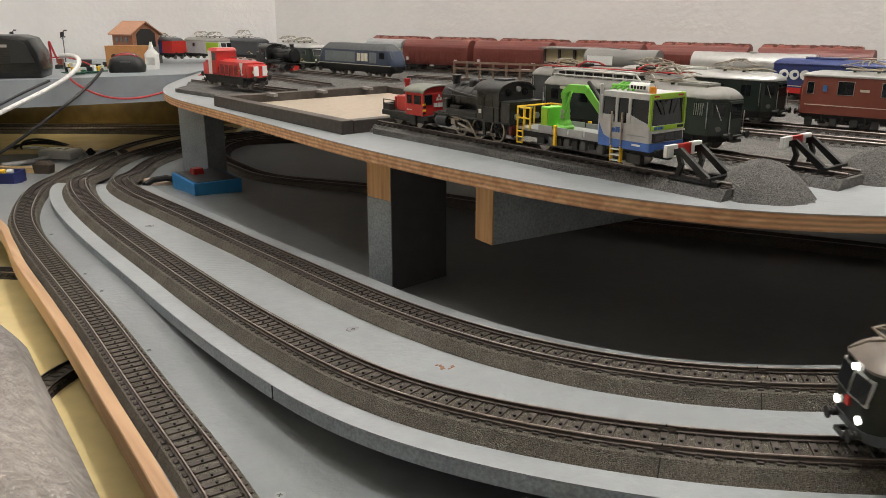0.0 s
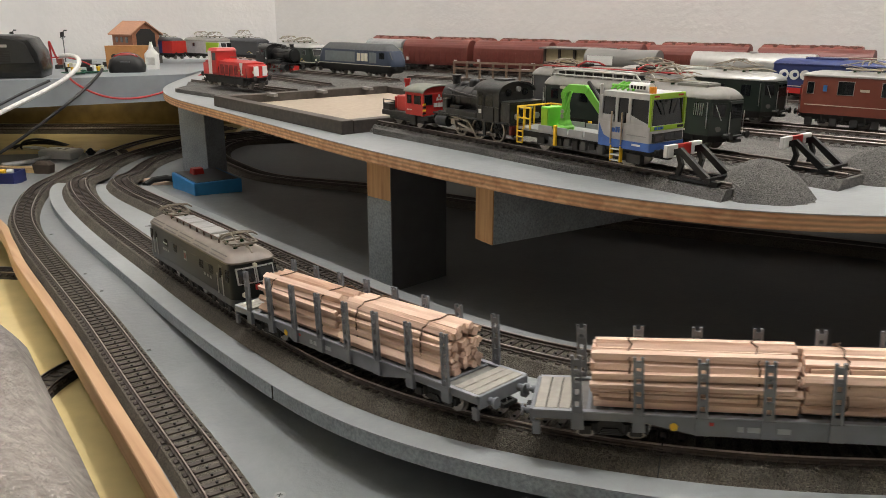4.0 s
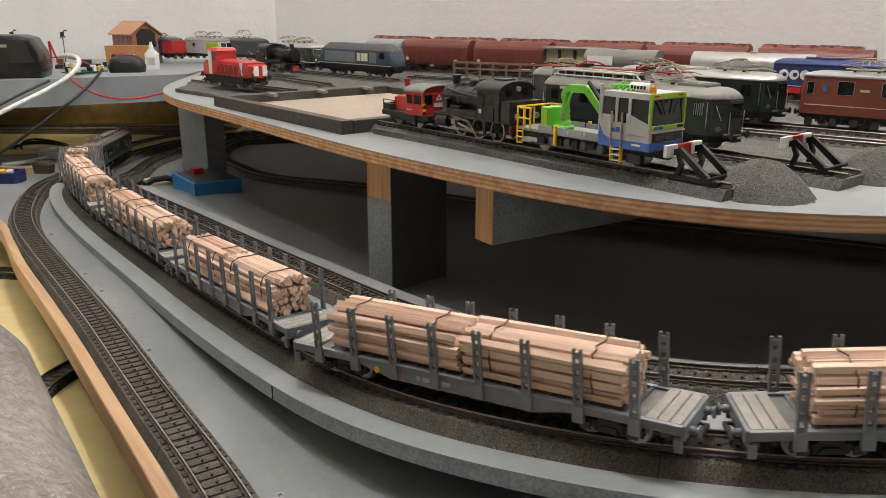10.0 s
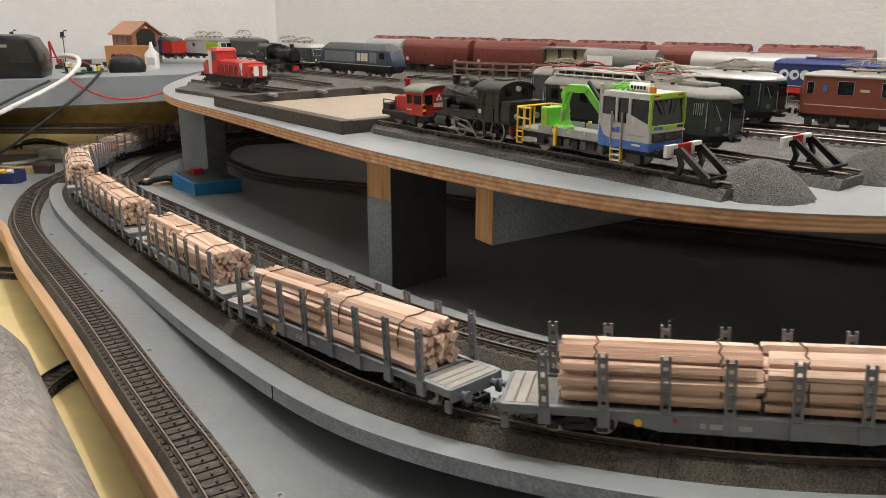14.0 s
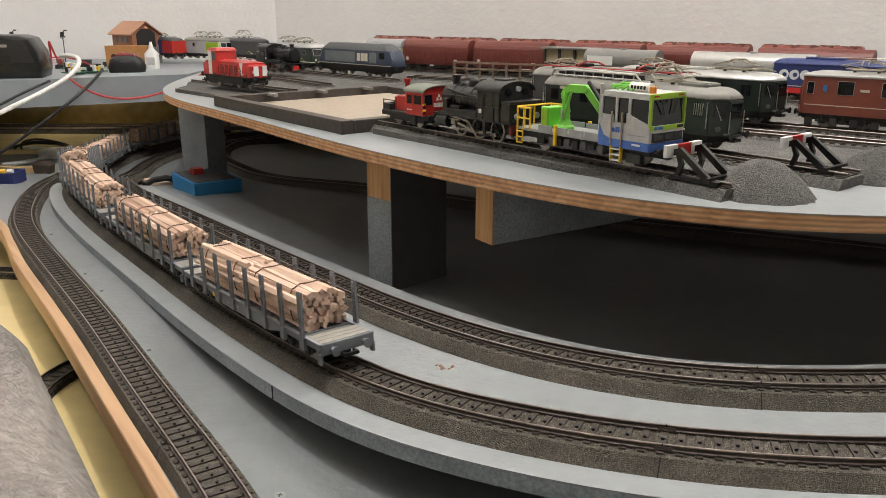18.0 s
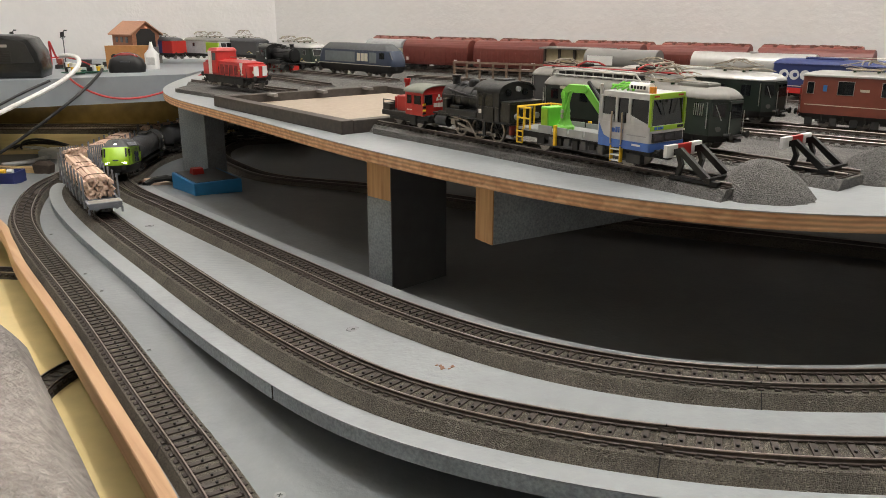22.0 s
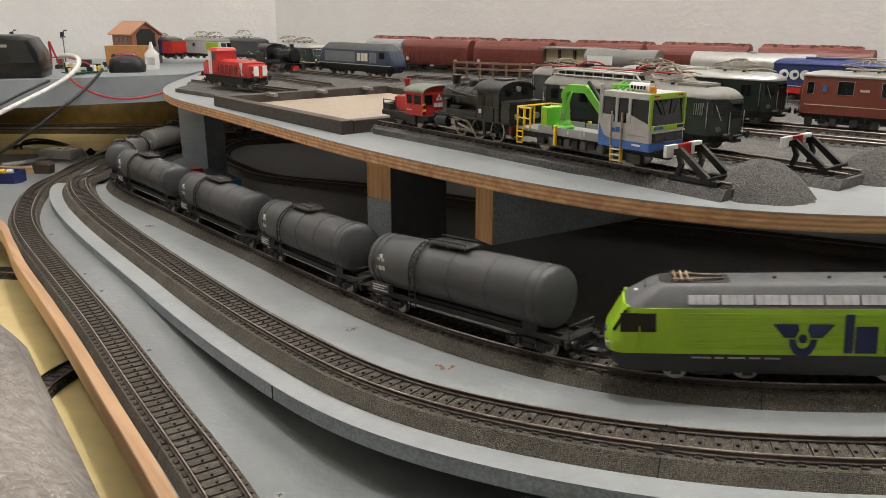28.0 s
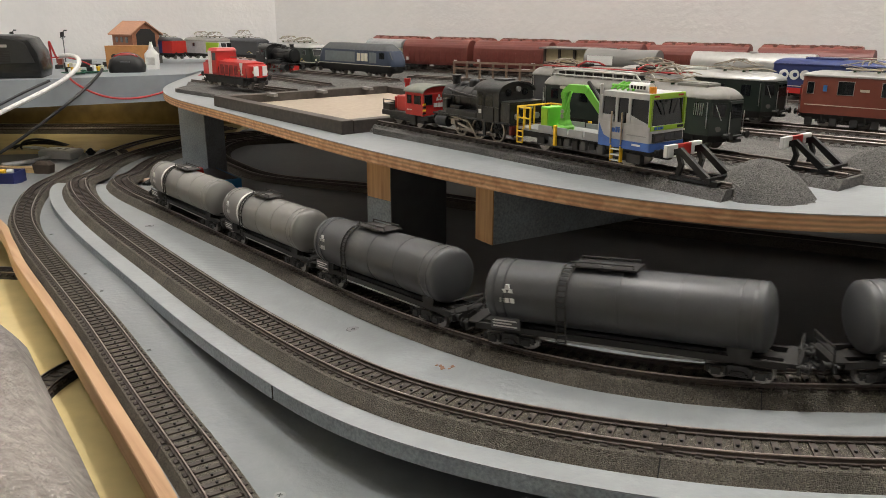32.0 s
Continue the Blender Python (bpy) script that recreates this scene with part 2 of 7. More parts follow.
def sweep(path, profile):
    """Profile of (sideways, up) metres swept along a 3D path."""
    t = np.gradient(path[:, :2], axis=0)
    t /= np.linalg.norm(t, axis=1)[:, None]
    rings = [[(p[0] - u[1] * a, p[1] + u[0] * a, p[2] + b) for a, b in profile] for p, u in zip(path, t)]
    return loft(bmesh.new(), rings, 1.0)

# ---- the tracks ----
PATH_A = spline([(-0.02, 0.18), (-0.099, 0.321), (-0.17, 0.423), (-0.253, 0.545), (-0.313, 0.628), (-0.374, 0.712), (-0.43, 0.79), (-0.475, 0.865), (-0.51, 0.95), (-0.543, 1.051),
                 (-0.605, 1.251), (-0.61, 1.40), (-0.60, 1.55), (-0.55, 1.66), (-0.46, 1.75)])
PATH_B = spline([(1.2, -2.6), (1.2, -1.4), (1.18, -0.4), (1.05, 0), (0.8, 0.19), (0.45, 0.27), (0.3, 0.278), (0.179, 0.286), (0.102, 0.304), (0.03, 0.339), (-0.025, 0.377), (-0.076, 0.436), (-0.145, 0.5279), (-0.2194, 0.6342), (-0.3141, 0.7595), (-0.3628, 0.8256), (-0.4229, 0.913), (-0.467, 0.9915), (-0.5042, 1.0916), (-0.567, 1.32), (-0.554, 1.478), (-0.51, 1.595), (-0.414, 1.682), (-0.28, 1.7), (-0.05, 1.55), (0.3, 1.28), (0.9, 0.82), (1.5, 0.36), (2, -0.02), (2.18, -0.35), (2.18, -0.9)])
PATH_C = spline([(1.34, -2.6), (1.34, -1.4), (1.31, -0.35), (1.15, 0.08), (0.85, 0.29), (0.5, 0.352), (0.34, 0.352), (0.215, 0.354), (0.122, 0.374), (0.039, 0.431), (-0.033, 0.512), (-0.08, 0.578), (-0.1407, 0.6646), (-0.2025, 0.7452), (-0.31, 0.8732), (-0.3634, 0.9344), (-0.4085, 0.9916), (-0.4446, 1.0769), (-0.504, 1.32), (-0.482, 1.467), (-0.431, 1.557), (-0.336, 1.61), (-0.224, 1.585), (0, 1.43), (0.35, 1.16), (0.95, 0.7), (1.5, 0.27), (1.95, -0.1), (2.1, -0.4), (2.12, -0.9), (2.1, -1.6), (2.05, -2.4)])
PATH_D = spline([(-0.34, 1.66), (-0.403, 1.59), (-0.423, 1.50), (-0.398, 1.40), (-0.336, 1.30), (-0.22, 1.14), (-0.101, 1.04), (0.011, 0.954), (0.197, 0.847), (0.43, 0.737), (0.9, 0.5)])
B3, C3 = lifted(PATH_B, ramp), lifted(PATH_C, ramp)
A3, D3 = lifted(PATH_A, flat), lifted(PATH_D, flat)


def within(path, keep):
    idx = [i for i, p in enumerate(path) if keep(p)]
    return path[idx[0]:idx[-1] + 1]


SLEEPER_ME = None


def sleeper_mesh():
    bm = bmesh.new()
    prism(bm, [(-12.4, -1.6), (12.4, -1.6), (12.0, -0.2), (-12.0, -0.2)], "y", -1.5, 1.5)
    for y in (-8.6, 8.6):
        box(bm, y - 1.9, y + 1.9, -1.1, 1.1, -0.2, 0.55)
    bmesh.ops.rotate(bm, cent=(0, 0, 0), matrix=Matrix.Rotation(math.pi / 2, 3, "Z"), verts=bm.verts)
    me = bpy.data.meshes.new("sleeper")
    bmesh.ops.recalc_face_normals(bm, faces=bm.faces)
    bm.to_mesh(me)
    bm.free()
    me.materials.append(SLEEPER)
    return me


def stud_mesh():
    bm = disc(bmesh.new(), (0, 0, 0.2), 0.8, "z", 1.2, 8)
    me = bpy.data.meshes.new("stud")
    bm.to_mesh(me)
    bm.free()
    me.materials.append(STUD)
    return me


def track(name, path, label, bed=BALLAST, near=None, studs=True, bedw=(14.5, 20), pitch=0.0077, group="tracks"):
    """Two rails on sleepers on a ballast strip; rail heads at the path's height."""
    global SLEEPER_ME
    if SLEEPER_ME is None:
        SLEEPER_ME = (sleeper_mesh(), stud_mesh())
    th = thing(name, label, "track", group)
    a, b = bedw[0] * MM, bedw[1] * MM
    part("ballast_bed", sweep(path, [(-b, -0.0105), (b, -0.0105), (a, -0.0036), (-a, -0.0036)]), bed, th)
    for d in (-8.8, 8.8):
        d *= MM
        part("rail", sweep(path, [(d - 0.0004, -0.0007), (d + 0.0004, -0.0007), (d + 0.00045, -0.0005), (d + 0.00045, -0.00018), (d + 0.00025, 0), (d - 0.00025, 0), (d - 0.00045, -0.00018), (d - 0.00045, -0.0005)]), RAIL, th, smooth=True)
        part("rail_web", sweep(path, [(d - 0.0013, -0.0029), (d + 0.0013, -0.0029), (d + 0.0012, -0.0024), (d + 0.00025, -0.0020), (d + 0.00025, -0.00078), (d - 0.00025, -0.00078), (d - 0.00025, -0.0020), (d - 0.0012, -0.0024)]), RAIL_SIDE, th)
    s = np.r_[0, np.cumsum(np.linalg.norm(np.diff(path, axis=0), axis=1))]
    rest = []
    for g in np.arange(0.004, s[-1], pitch):
        p = [np.interp(g, s, path[:, k]) for k in range(3)]
        q = [np.interp(g + 0.004, s, path[:, k]) - np.interp(g - 0.004, s, path[:, k]) for k in range(2)]
        m = Matrix.Translation((p[0], p[1], p[2] - 0.0026)) @ Matrix.Rotation(math.atan2(q[1], q[0]), 4, "Z")
        if near is None or near(p):
            shared("sleeper", SLEEPER_ME[0], th, m)
            if studs:
                shared("stud", SLEEPER_ME[1], th, m)
        else:
            rest.append(m)
    if rest:
        bm = bmesh.new()
        for m in rest:
            c = [bm.verts.new(m @ Vector((x * MM, y * MM, z * MM))) for z in (-2.2, -0.2) for x, y in ((-1.4, -12), (1.4, -12), (1.4, 12), (-1.4, 12))]
            for f in ((4, 5, 6, 7), (0, 1, 5, 4), (1, 2, 6, 5), (2, 3, 7, 6), (3, 0, 4, 7)):
                bm.faces.new([c[i] for i in f])
        tagged(part("sleeper_strip", bm, SLEEPER, th), kind="stuff")
    return th


def track_joint(th, path, x, y, bedw=(14.5, 20)):
    """Dark gap between two track pieces, across bed and rails."""
    i = int(np.argmin((path[:, 0] - x) ** 2 + (path[:, 1] - y) ** 2))
    u = path[i + 1] - path[i]
    u /= np.linalg.norm(u)
    seg = np.array([path[i], path[i] + u * 0.0006])
    a, b = bedw[0] * MM + 0.0001, bedw[1] * MM + 0.0002
    part("joint_gap", sweep(seg, [(-b, -0.0104), (b, -0.0104), (a, -0.0034), (-a, -0.0034)]), STUD, th)
    for d in (-0.0088, 0.0088):
        part("rail_joiner", sweep(np.array([path[i] - u * 0.004, path[i] + u * 0.004]), [(d - 0.0012, -0.0023), (d + 0.0012, -0.0023), (d + 0.0009, -0.0011), (d - 0.0009, -0.0011)]), RAIL_SIDE, th)
        part("rail_gap", sweep(seg, [(d - 0.0006, -0.0006), (d + 0.0006, -0.0006), (d + 0.0006, 0.00004), (d - 0.0006, 0.00004)]), STUD, th)


def build_tracks():
    seen = lambda p: p[0] < 0.30 and p[1] < 1.15 and p[1] > 0.2
    ta = track("track", within(A3, lambda p: True), "dark model track on brown ballast beside the wooden table edge", near=seen, bedw=(13.5, 16.6))
    tb = track("track", within(B3, lambda p: True), "outer model track with centre studs on the grey ramp", near=seen)
    tc = track("track", within(C3, lambda p: True), "inner model track with centre studs on the grey ramp", near=seen)
    for x, y in ((0.097, 0.305), (-0.214, 0.63), (-0.40, 0.88), (0.262, 0.28)):
        track_joint(tb, B3, x, y)
    for x, y in ((0.16, 0.365), (-0.10, 0.61), (-0.27, 0.82)):
        track_joint(tc, C3, x, y)
    for x, y in ((-0.14, 0.38), (-0.34, 0.665)):
        track_joint(ta, A3, x, y, (13.5, 16.6))
    track("track", D3, "hidden model track curving under the upper deck", near=lambda p: False)


def ribbon(name, left, right, thick, top, edge, label, drop=0.0105):
    """A board between two edge lines, with its top painted and its rim another material."""
    th = tagged(new(name), label, "board", kind="structure")
    bm = bmesh.new()
    rings = [[(*l[:2], l[2] - drop), (*r[:2], r[2] - drop), (*r[:2], r[2] - drop - 0.0005), (*l[:2], l[2] - drop - 0.0005)] for l, r in zip(left, right)]
    part("board_top", loft(bm, rings, 1.0), top, th)
    bm = bmesh.new()
    rings = [[(*l[:2], l[2] - drop - 0.0006), (*r[:2], r[2] - drop - 0.0006), (*r[:2], r[2] - drop - thick), (*l[:2], l[2] - drop - thick)] for l, r in zip(left, right)]
    part("board_core", loft(bm, rings, 1.0), edge, th)
    return th


def slab(name, outline, z0, z1, top, side, label, category="board", skin=0.0006):
    th = tagged(new(name), label, category, kind="structure")
    part("board_top", prism(bmesh.new(), outline, "z", z1 - skin, z1, 1.0), top, th)
    part("board_core", prism(bmesh.new(), outline, "z", z0, z1 - skin - 0.00005, 1.0), side, th)
    return th


def match(path, other):
    """Resample other so that it runs along with path."""
    out = []
    for p in path:
        out.append(other[np.argmin(((other[:, :2] - p[:2]) ** 2).sum(1))])
    return np.array(out)


def build_decks():
    # base board of the layout, with its wooden front rim
    near = offset(PATH_A, 0.0172)
    near = near[(near[:, 1] < 0.80)][::8]
    front = np.vstack([near, [(-0.52, 0.89), (-0.60, 0.98), (-0.75, 1.12), (-0.86, 1.22)]])
    front = spline([tuple(p) for p in front[::3]], 0.004)[::4]
    out = [tuple(p) for p in front[:, :2] if p[1] < 1.2]
    back = [(-0.92, 1.445), (-0.60, 1.48), (-0.66, 1.66), (-0.50, 1.775), (-0.36, 1.80), (1.96, 0.02), (2.26, -0.25), (2.26, -2.6), (0.9, -2.6), (0.9, -0.5), (0.6, -0.06), (0.25, 0.06), (0.07, 0.17)]
    th = tagged(new("table"), "grey painted base board under the model tracks", "table", kind="structure")
    for nm, top, thick, m in (("board_top", TABLE, 0.0006, TABLE_DIMMED), ("board_core", TABLE - 0.00065, 0.0155, DARK_PAINT)):
        bm = prism(bmesh.new(), out + back, "z", top - thick, top, 1.0)
        bmesh.ops.triangulate(bm, faces=bm.faces)
        for k in range(17):
            bmesh.ops.bisect_plane(bm, geom=bm.verts[:] + bm.edges[:] + bm.faces[:], plane_co=(0, 0.96 + 0.02 * k, 0), plane_no=(0, 1, 0))
        for v in bm.verts:
            v.co.z -= sag(v.co.y)
        part(nm, bm, m, th)
    o = part("yellow_board", prism(bmesh.new(), [(-2.2, -0.2), (0.2, -0.2), (0.1, 0.3), (-0.1, 0.5), (-0.35, 0.9), (-0.52, 1.40), (-2.2, 1.40)], "z", 0.80, 0.818, 1.0), mat("yellow_varnish", (0.88, 0.72, 0.36), 0.2, var=0.08, scale=30, var2=0.1, scale2=3, coat=0.3))
    tagged(o, "varnished yellow lower board with model tracks", "board", kind="structure")
    o = part("rear_board", prism(bmesh.new(), [(-2.2, 1.40), (-0.93, 1.455), (-0.60, 1.47), (-0.45, 1.62), (-0.45, 1.85), (-2.2, 1.95)], "z", 0.842, 0.854, 1.0), MATS["yellow_varnish"])
    tagged(o, "varnished yellow board under the side shelf", "board", kind="structure")
    o = part("back_panel", prism(bmesh.new(), [(-2.1, 1.86), (-0.47, 1.82), (-0.47, 1.83), (-2.1, 1.87)], "z", 0.855, 0.948, 1.0), mat("dark_gold_varnish", (0.20, 0.14, 0.05), 0.12, var=0.2, scale=40, coat=0.4))
    tagged(o, "yellow varnished panel below the shelf", "panel", kind="structure")
    rim = sweep(lifted(front, lambda x, y: TABLE - sag(y)), [(0.0004, 0.0034), (0.0078, 0.0034), (0.0085, 0.0027), (0.0088, -0.012), (0.0004, -0.012)])
    tagged(part("edge_board", rim, PINE_X, None), "bare pine edge board round the base board", "board", kind="structure")
    # ramp board for tracks B and C
    b = B3[:np.argmax(B3[:, 1] > 1.10)]
    outer = offset(b, 0.0345)
    inner = offset(C3, -0.0375)
    keep = inner[:np.argmax(inner[:, 1] > 1.04)]
    n = 700
    rs = lambda q: np.stack([np.interp(np.linspace(0, 1, n), np.linspace(0, 1, len(q)), q[:, k]) for k in range(3)], 1)
    L, R = rs(outer), rs(keep)
    L[:, 2] = [ramp(*p[:2]) for p in L]
    R[:, 2] = [ramp(*p[:2]) for p in R]
    rb = ribbon("ramp_board", L, R, 0.009, GREY_PAINT, GREY_EDGE, "grey painted ramp board that carries two model tracks")
    rust = mat("bare_brown_wood", (0.26, 0.13, 0.07), 0.7)
    rng = random.Random(11)
    for k in range(7):
        x, y = 0.000 + rng.uniform(-0.006, 0.006), 0.420 + rng.uniform(-0.004, 0.004)
        q = rng.uniform(0.0006, 0.0016)
        part("paint_chip", prism(bmesh.new(), [(x + q * rng.uniform(0.5, 1.4) * math.cos(a), y + q * rng.uniform(0.5, 1.4) * math.sin(a)) for a in [2 * math.pi * i / 7 for i in range(7)]], "z", ramp(x, y) - 0.0106, ramp(x, y) - 0.0103, 1.0), rust, rb)
    i = int(np.argmin((L[:, 0] + 0.099) ** 2 + (L[:, 1] - 0.405) ** 2))
    part("board_joint", prism(bmesh.new(), [(L[i, 0] - 0.0004, L[i, 1] - 0.0004), (L[i, 0] + 0.0004, L[i, 1] - 0.0006), (L[i, 0] + 0.0008, L[i, 1] + 0.0004), (L[i, 0], L[i, 1] + 0.0004)], "z", L[i, 2] - 0.0190, L[i, 2] - 0.0107, 1.0), STUD, rb)
    # upper deck
    rim = spline([(-0.44, 1.50), (-0.43, 1.40), (-0.42, 1.27), (-0.405, 1.17), (-0.383, 1.095), (-0.335, 0.998), (-0.233, 0.857), (-0.15, 0.739), (-0.086, 0.649), (-0.035, 0.585), (0.006, 0.538), (0.042, 0.502),
                  (0.074, 0.47), (0.103, 0.447), (0.13, 0.43), (0.158, 0.417), (0.19, 0.408), (0.24, 0.403), (0.40, 0.40), (0.8, 0.36), (1.3, 0.25)], 0.004)[::3]
    out = [tuple(p) for p in rim] + [(1.75, 0.20), (1.62, 0.29), (-0.36, 1.80), (-0.44, 1.80)]
    slab("upper_deck", out, DECK - 0.0098, DECK, GREY_PAINT, PLY, "grey topped plywood deck of the upper yard", "board")


def leg(name, x, y, w, d, ang, z0, z1, top_bare, label):
    th = thing(name, label, "post", "deck posts")
    th.matrix_world = pose(x, y, 0, 0, 0, ang)
    m = z1 - top_bare
    part("painted_post", bx(-w / 2, w / 2, -d / 2, d / 2, (z0 - sag(y)) / MM, m / MM, bev=0.6), GREY_EDGE, th)
    if top_bare:
        # Thin plate, darker than the post, on its right side only.
        part("dark_side", bx(w / 2, w / 2 + 0.8, -d / 2, d / 2, (z0 - sag(y)) / MM, z1 / MM), mat("side_charcoal", (0.085, 0.085, 0.088), 0.6, var=0.12, scale=80), th, "thin dark plate on the right side of the post")
        part("bare_top", bx(-w / 2 + 0.3, w / 2 - 0.3, -d / 2 + 0.3, d / 2 - 0.3, m / MM, z1 / MM, bev=0.4), PINE, th, "bare pine end of the post")
    return th


def build_supports():
    under = DECK - 0.0098
    leg("post", -0.345, 1.135, 46, 40, -25, TABLE, under, 0.0, "grey painted wooden post under the upper deck")
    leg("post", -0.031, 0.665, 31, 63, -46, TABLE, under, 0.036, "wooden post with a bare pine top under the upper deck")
    th = thing("batten", "short pine batten fixed under the upper deck", "batten")
    th.matrix_world = pose(0.0295, 0.545, under, 0, 0, -58)
    part("beam", bx(-10.5, 10.5, 0.6, 330, -45, 0, bev=0.6), GREY_EDGE, th)
    part("bare_end", bx(-10.5, 10.5, -0.6, 0.5, -45, 0, bev=0.2), PINE, th, "sawn bare pine end")


def wall(name, a, b, z0, z1, th=-0.1):
    a, b = Vector(a), Vector(b)
    n = Vector((-(b - a).y, (b - a).x)).normalized() * th
    pts = [a, b, b + n, a + n]
    o = part(name, prism(bmesh.new(), [tuple(p) for p in pts], "z", z0, z1, 1.0), PLASTER)
    return tagged(o, "rough white plaster wall", "wall", kind="structure")


def build_room():
    c = (-0.38, 1.87)
    r = (2.45, -0.30)
    wall("wall_north", r, c, 0, 2.5)
    wall("wall_west", c, (-2.4, 2.0), 0, 2.5)
    wall("wall_left", (-2.4, 2.0), (-2.6, -2.9), 0, 2.5)
    wall("wall_south", (-2.6, -2.9), (2.6, -2.9), 0, 2.5)
    wall("wall_east", (2.6, -2.9), r, 0, 2.5)
    o = part("floor", prism(bmesh.new(), [(-2.8, -3.1), (2.8, -3.1), (2.8, 2.4), (-2.8, 2.4)], "z", -0.05, 0, 1.0), mat("floor_wood", (0.30, 0.22, 0.14), 0.4, var2=0.1))
    tagged(o, "brown wooden floor", "floor", kind="structure")
    o = part("ceiling", prism(bmesh.new(), [(-2.8, -3.1), (2.8, -3.1), (2.8, 2.4), (-2.8, 2.4)], "z", 2.5, 2.55, 1.0), PLASTER)
    tagged(o, "white plaster ceiling", "ceiling", kind="structure")


build_room()
build_decks()
build_supports()
build_tracks()

# ---- vehicle builders (millimetres, rail head at z = 0, front to +x) ----
def ring(z, L, W, r, n=4, nose=0.0):
    """Rounded rectangle of half sizes L, W at height z; nose bulges the ends."""
    r = min(r, L - 0.1, W - 0.1)
    pts = []
    for cx, cy, a0 in ((L - r, W - r, 0), (-L + r, W - r, 90), (-L + r, -W + r, 180), (L - r, -W + r, 270)):
        for k in range(n + 1):
            a = radians(a0 + 90 * k / n)
            x, y = cx + r * math.cos(a), cy + r * math.sin(a)
            x += math.copysign(nose * max(0.0, 1 - (y / W) ** 2), x) if abs(x) > L - r - 0.01 else 0
            pts.append((x, y, z))
    return pts


def hull(levels, r=3.0, n=4, nose=0.0):
    return loft(bmesh.new(), [ring(z, L, W, rr, n, nose) for z, L, W, rr in [(lv + (r,))[:4] for lv in levels]])


def half(levels, z):
    """Half length and half width of the hull at height z."""
    zs = [lv[0] for lv in levels]
    return float(np.interp(z, zs, [lv[1] for lv in levels])), float(np.interp(z, zs, [lv[2] for lv in levels]))


def end_pane(levels, z0, z1, y0, y1, sign=1, out=0.35, nose=0.0):
    """Thin plate lying on the sloping end of a hull."""
    bm = bmesh.new()
    q = []
    for o in (out, -0.8):
        for z, y in ((z0, y0), (z0, y1), (z1, y1), (z1, y0)):
            L, W = half(levels, z)
            L += nose * max(0.0, 1 - (y / W) ** 2)
            q.append(bm.verts.new((sign * (L + o) * MM, y * MM, z * MM)))
    for f in ((0, 1, 2, 3), (7, 6, 5, 4), (0, 4, 5, 1), (1, 5, 6, 2), (2, 6, 7, 3), (3, 7, 4, 0)):
        bm.faces.new([q[i] for i in f])
    return bm


def side_pane(levels, x0, x1, z0, z1, sign=1, out=0.3):
    bm = bmesh.new()
    q = []
    for o in (out, -0.6):
        for z, x in ((z0, x0), (z0, x1), (z1, x1), (z1, x0)):
            q.append(bm.verts.new((x * MM, sign * (half(levels, z)[1] + o) * MM, z * MM)))
    for f in ((0, 1, 2, 3), (7, 6, 5, 4), (0, 4, 5, 1), (1, 5, 6, 2), (2, 6, 7, 3), (3, 7, 4, 0)):
        bm.faces.new([q[i] for i in f])
    return bm


def wheelset(parent, x, r=5.6, material=None):
    bm = bmesh.new()
    for y in (-8.3, 8.3):
        disc(bm, (x, y, r), r, "y", 2.4, 18)
        disc(bm, (x, y - math.copysign(1.5, y), r), r + 0.8, "y", 0.7, 18)
    disc(bm, (x, 0, r), 1.2, "y", 16, 8)
    return part("wheelset", bm, material or WHEEL, parent, smooth=True)


def bogie(th, x, base=30, r=5.6, w=13.5, material=None, top=9):
    """Side frames with axle boxes and springs, two wheelsets."""
    bm = bmesh.new()
    b = base / 2
    for s in (-1, 1):
        y0, y1 = s * (w - 2.2), s * w
        prism(bm, [(x - b - 5, 5.2), (x - b - 4, 7.6), (x - 6, 8.0), (x - 4, top), (x + 4, top), (x + 6, 8.0), (x + b + 4, 7.6), (x + b + 5, 5.2),
                   (x + b - 4, 4.8), (x + 7, 3.4), (x - 7, 3.4), (x - b + 4, 4.8)], "y", min(y0, y1), max(y0, y1))
        for d in (-b, b):
            box(bm, x + d - 2.6, x + d + 2.6, *sorted((s * w, s * (w + 1.4))), 3.4, 7.4, bev=0.5)
            for e in (-4.2, 4.2):
                disc(bm, (x + d + e, s * (w + 0.4), 6.6), 1.0, "z", 3.6, 8)
        for k in range(4):
            box(bm, x - 5 + k * 0.6, x + 5 - k * 0.6, *sorted((s * w, s * (w + 1.0))), 3.6 + k * 0.7, 4.2 + k * 0.7)
    box(bm, x - 4, x + 4, -w + 2, w - 2, 5, top + 1)
    o = part("bogie", bm, material or FRAME_BLACK, th)
    for d in (-b, b):
        wheelset(o, x + d, r)
    return o


def buffers(th, L, z=12.0, out=6.0, material=None, gap=10.0):
    for sx in (-1, 1):
        for sy in (-1, 1):
            bm = bmesh.new()
            tube(bm, [(sx * (L - 0.5), sy * gap, z), (sx * (L + out * 0.55), sy * gap, z)], 1.7, 10)
            tube(bm, [(sx * (L + out * 0.5), sy * gap, z), (sx * (L + out - 0.7), sy * gap, z)], 1.0, 8)
            tube(bm, [(sx * (L + out - 0.9), sy * gap, z), (sx * (L + out), sy * gap, z)], 2.6, 12)
            part("buffer", bm, material or FRAME_BLACK, th, smooth=True)


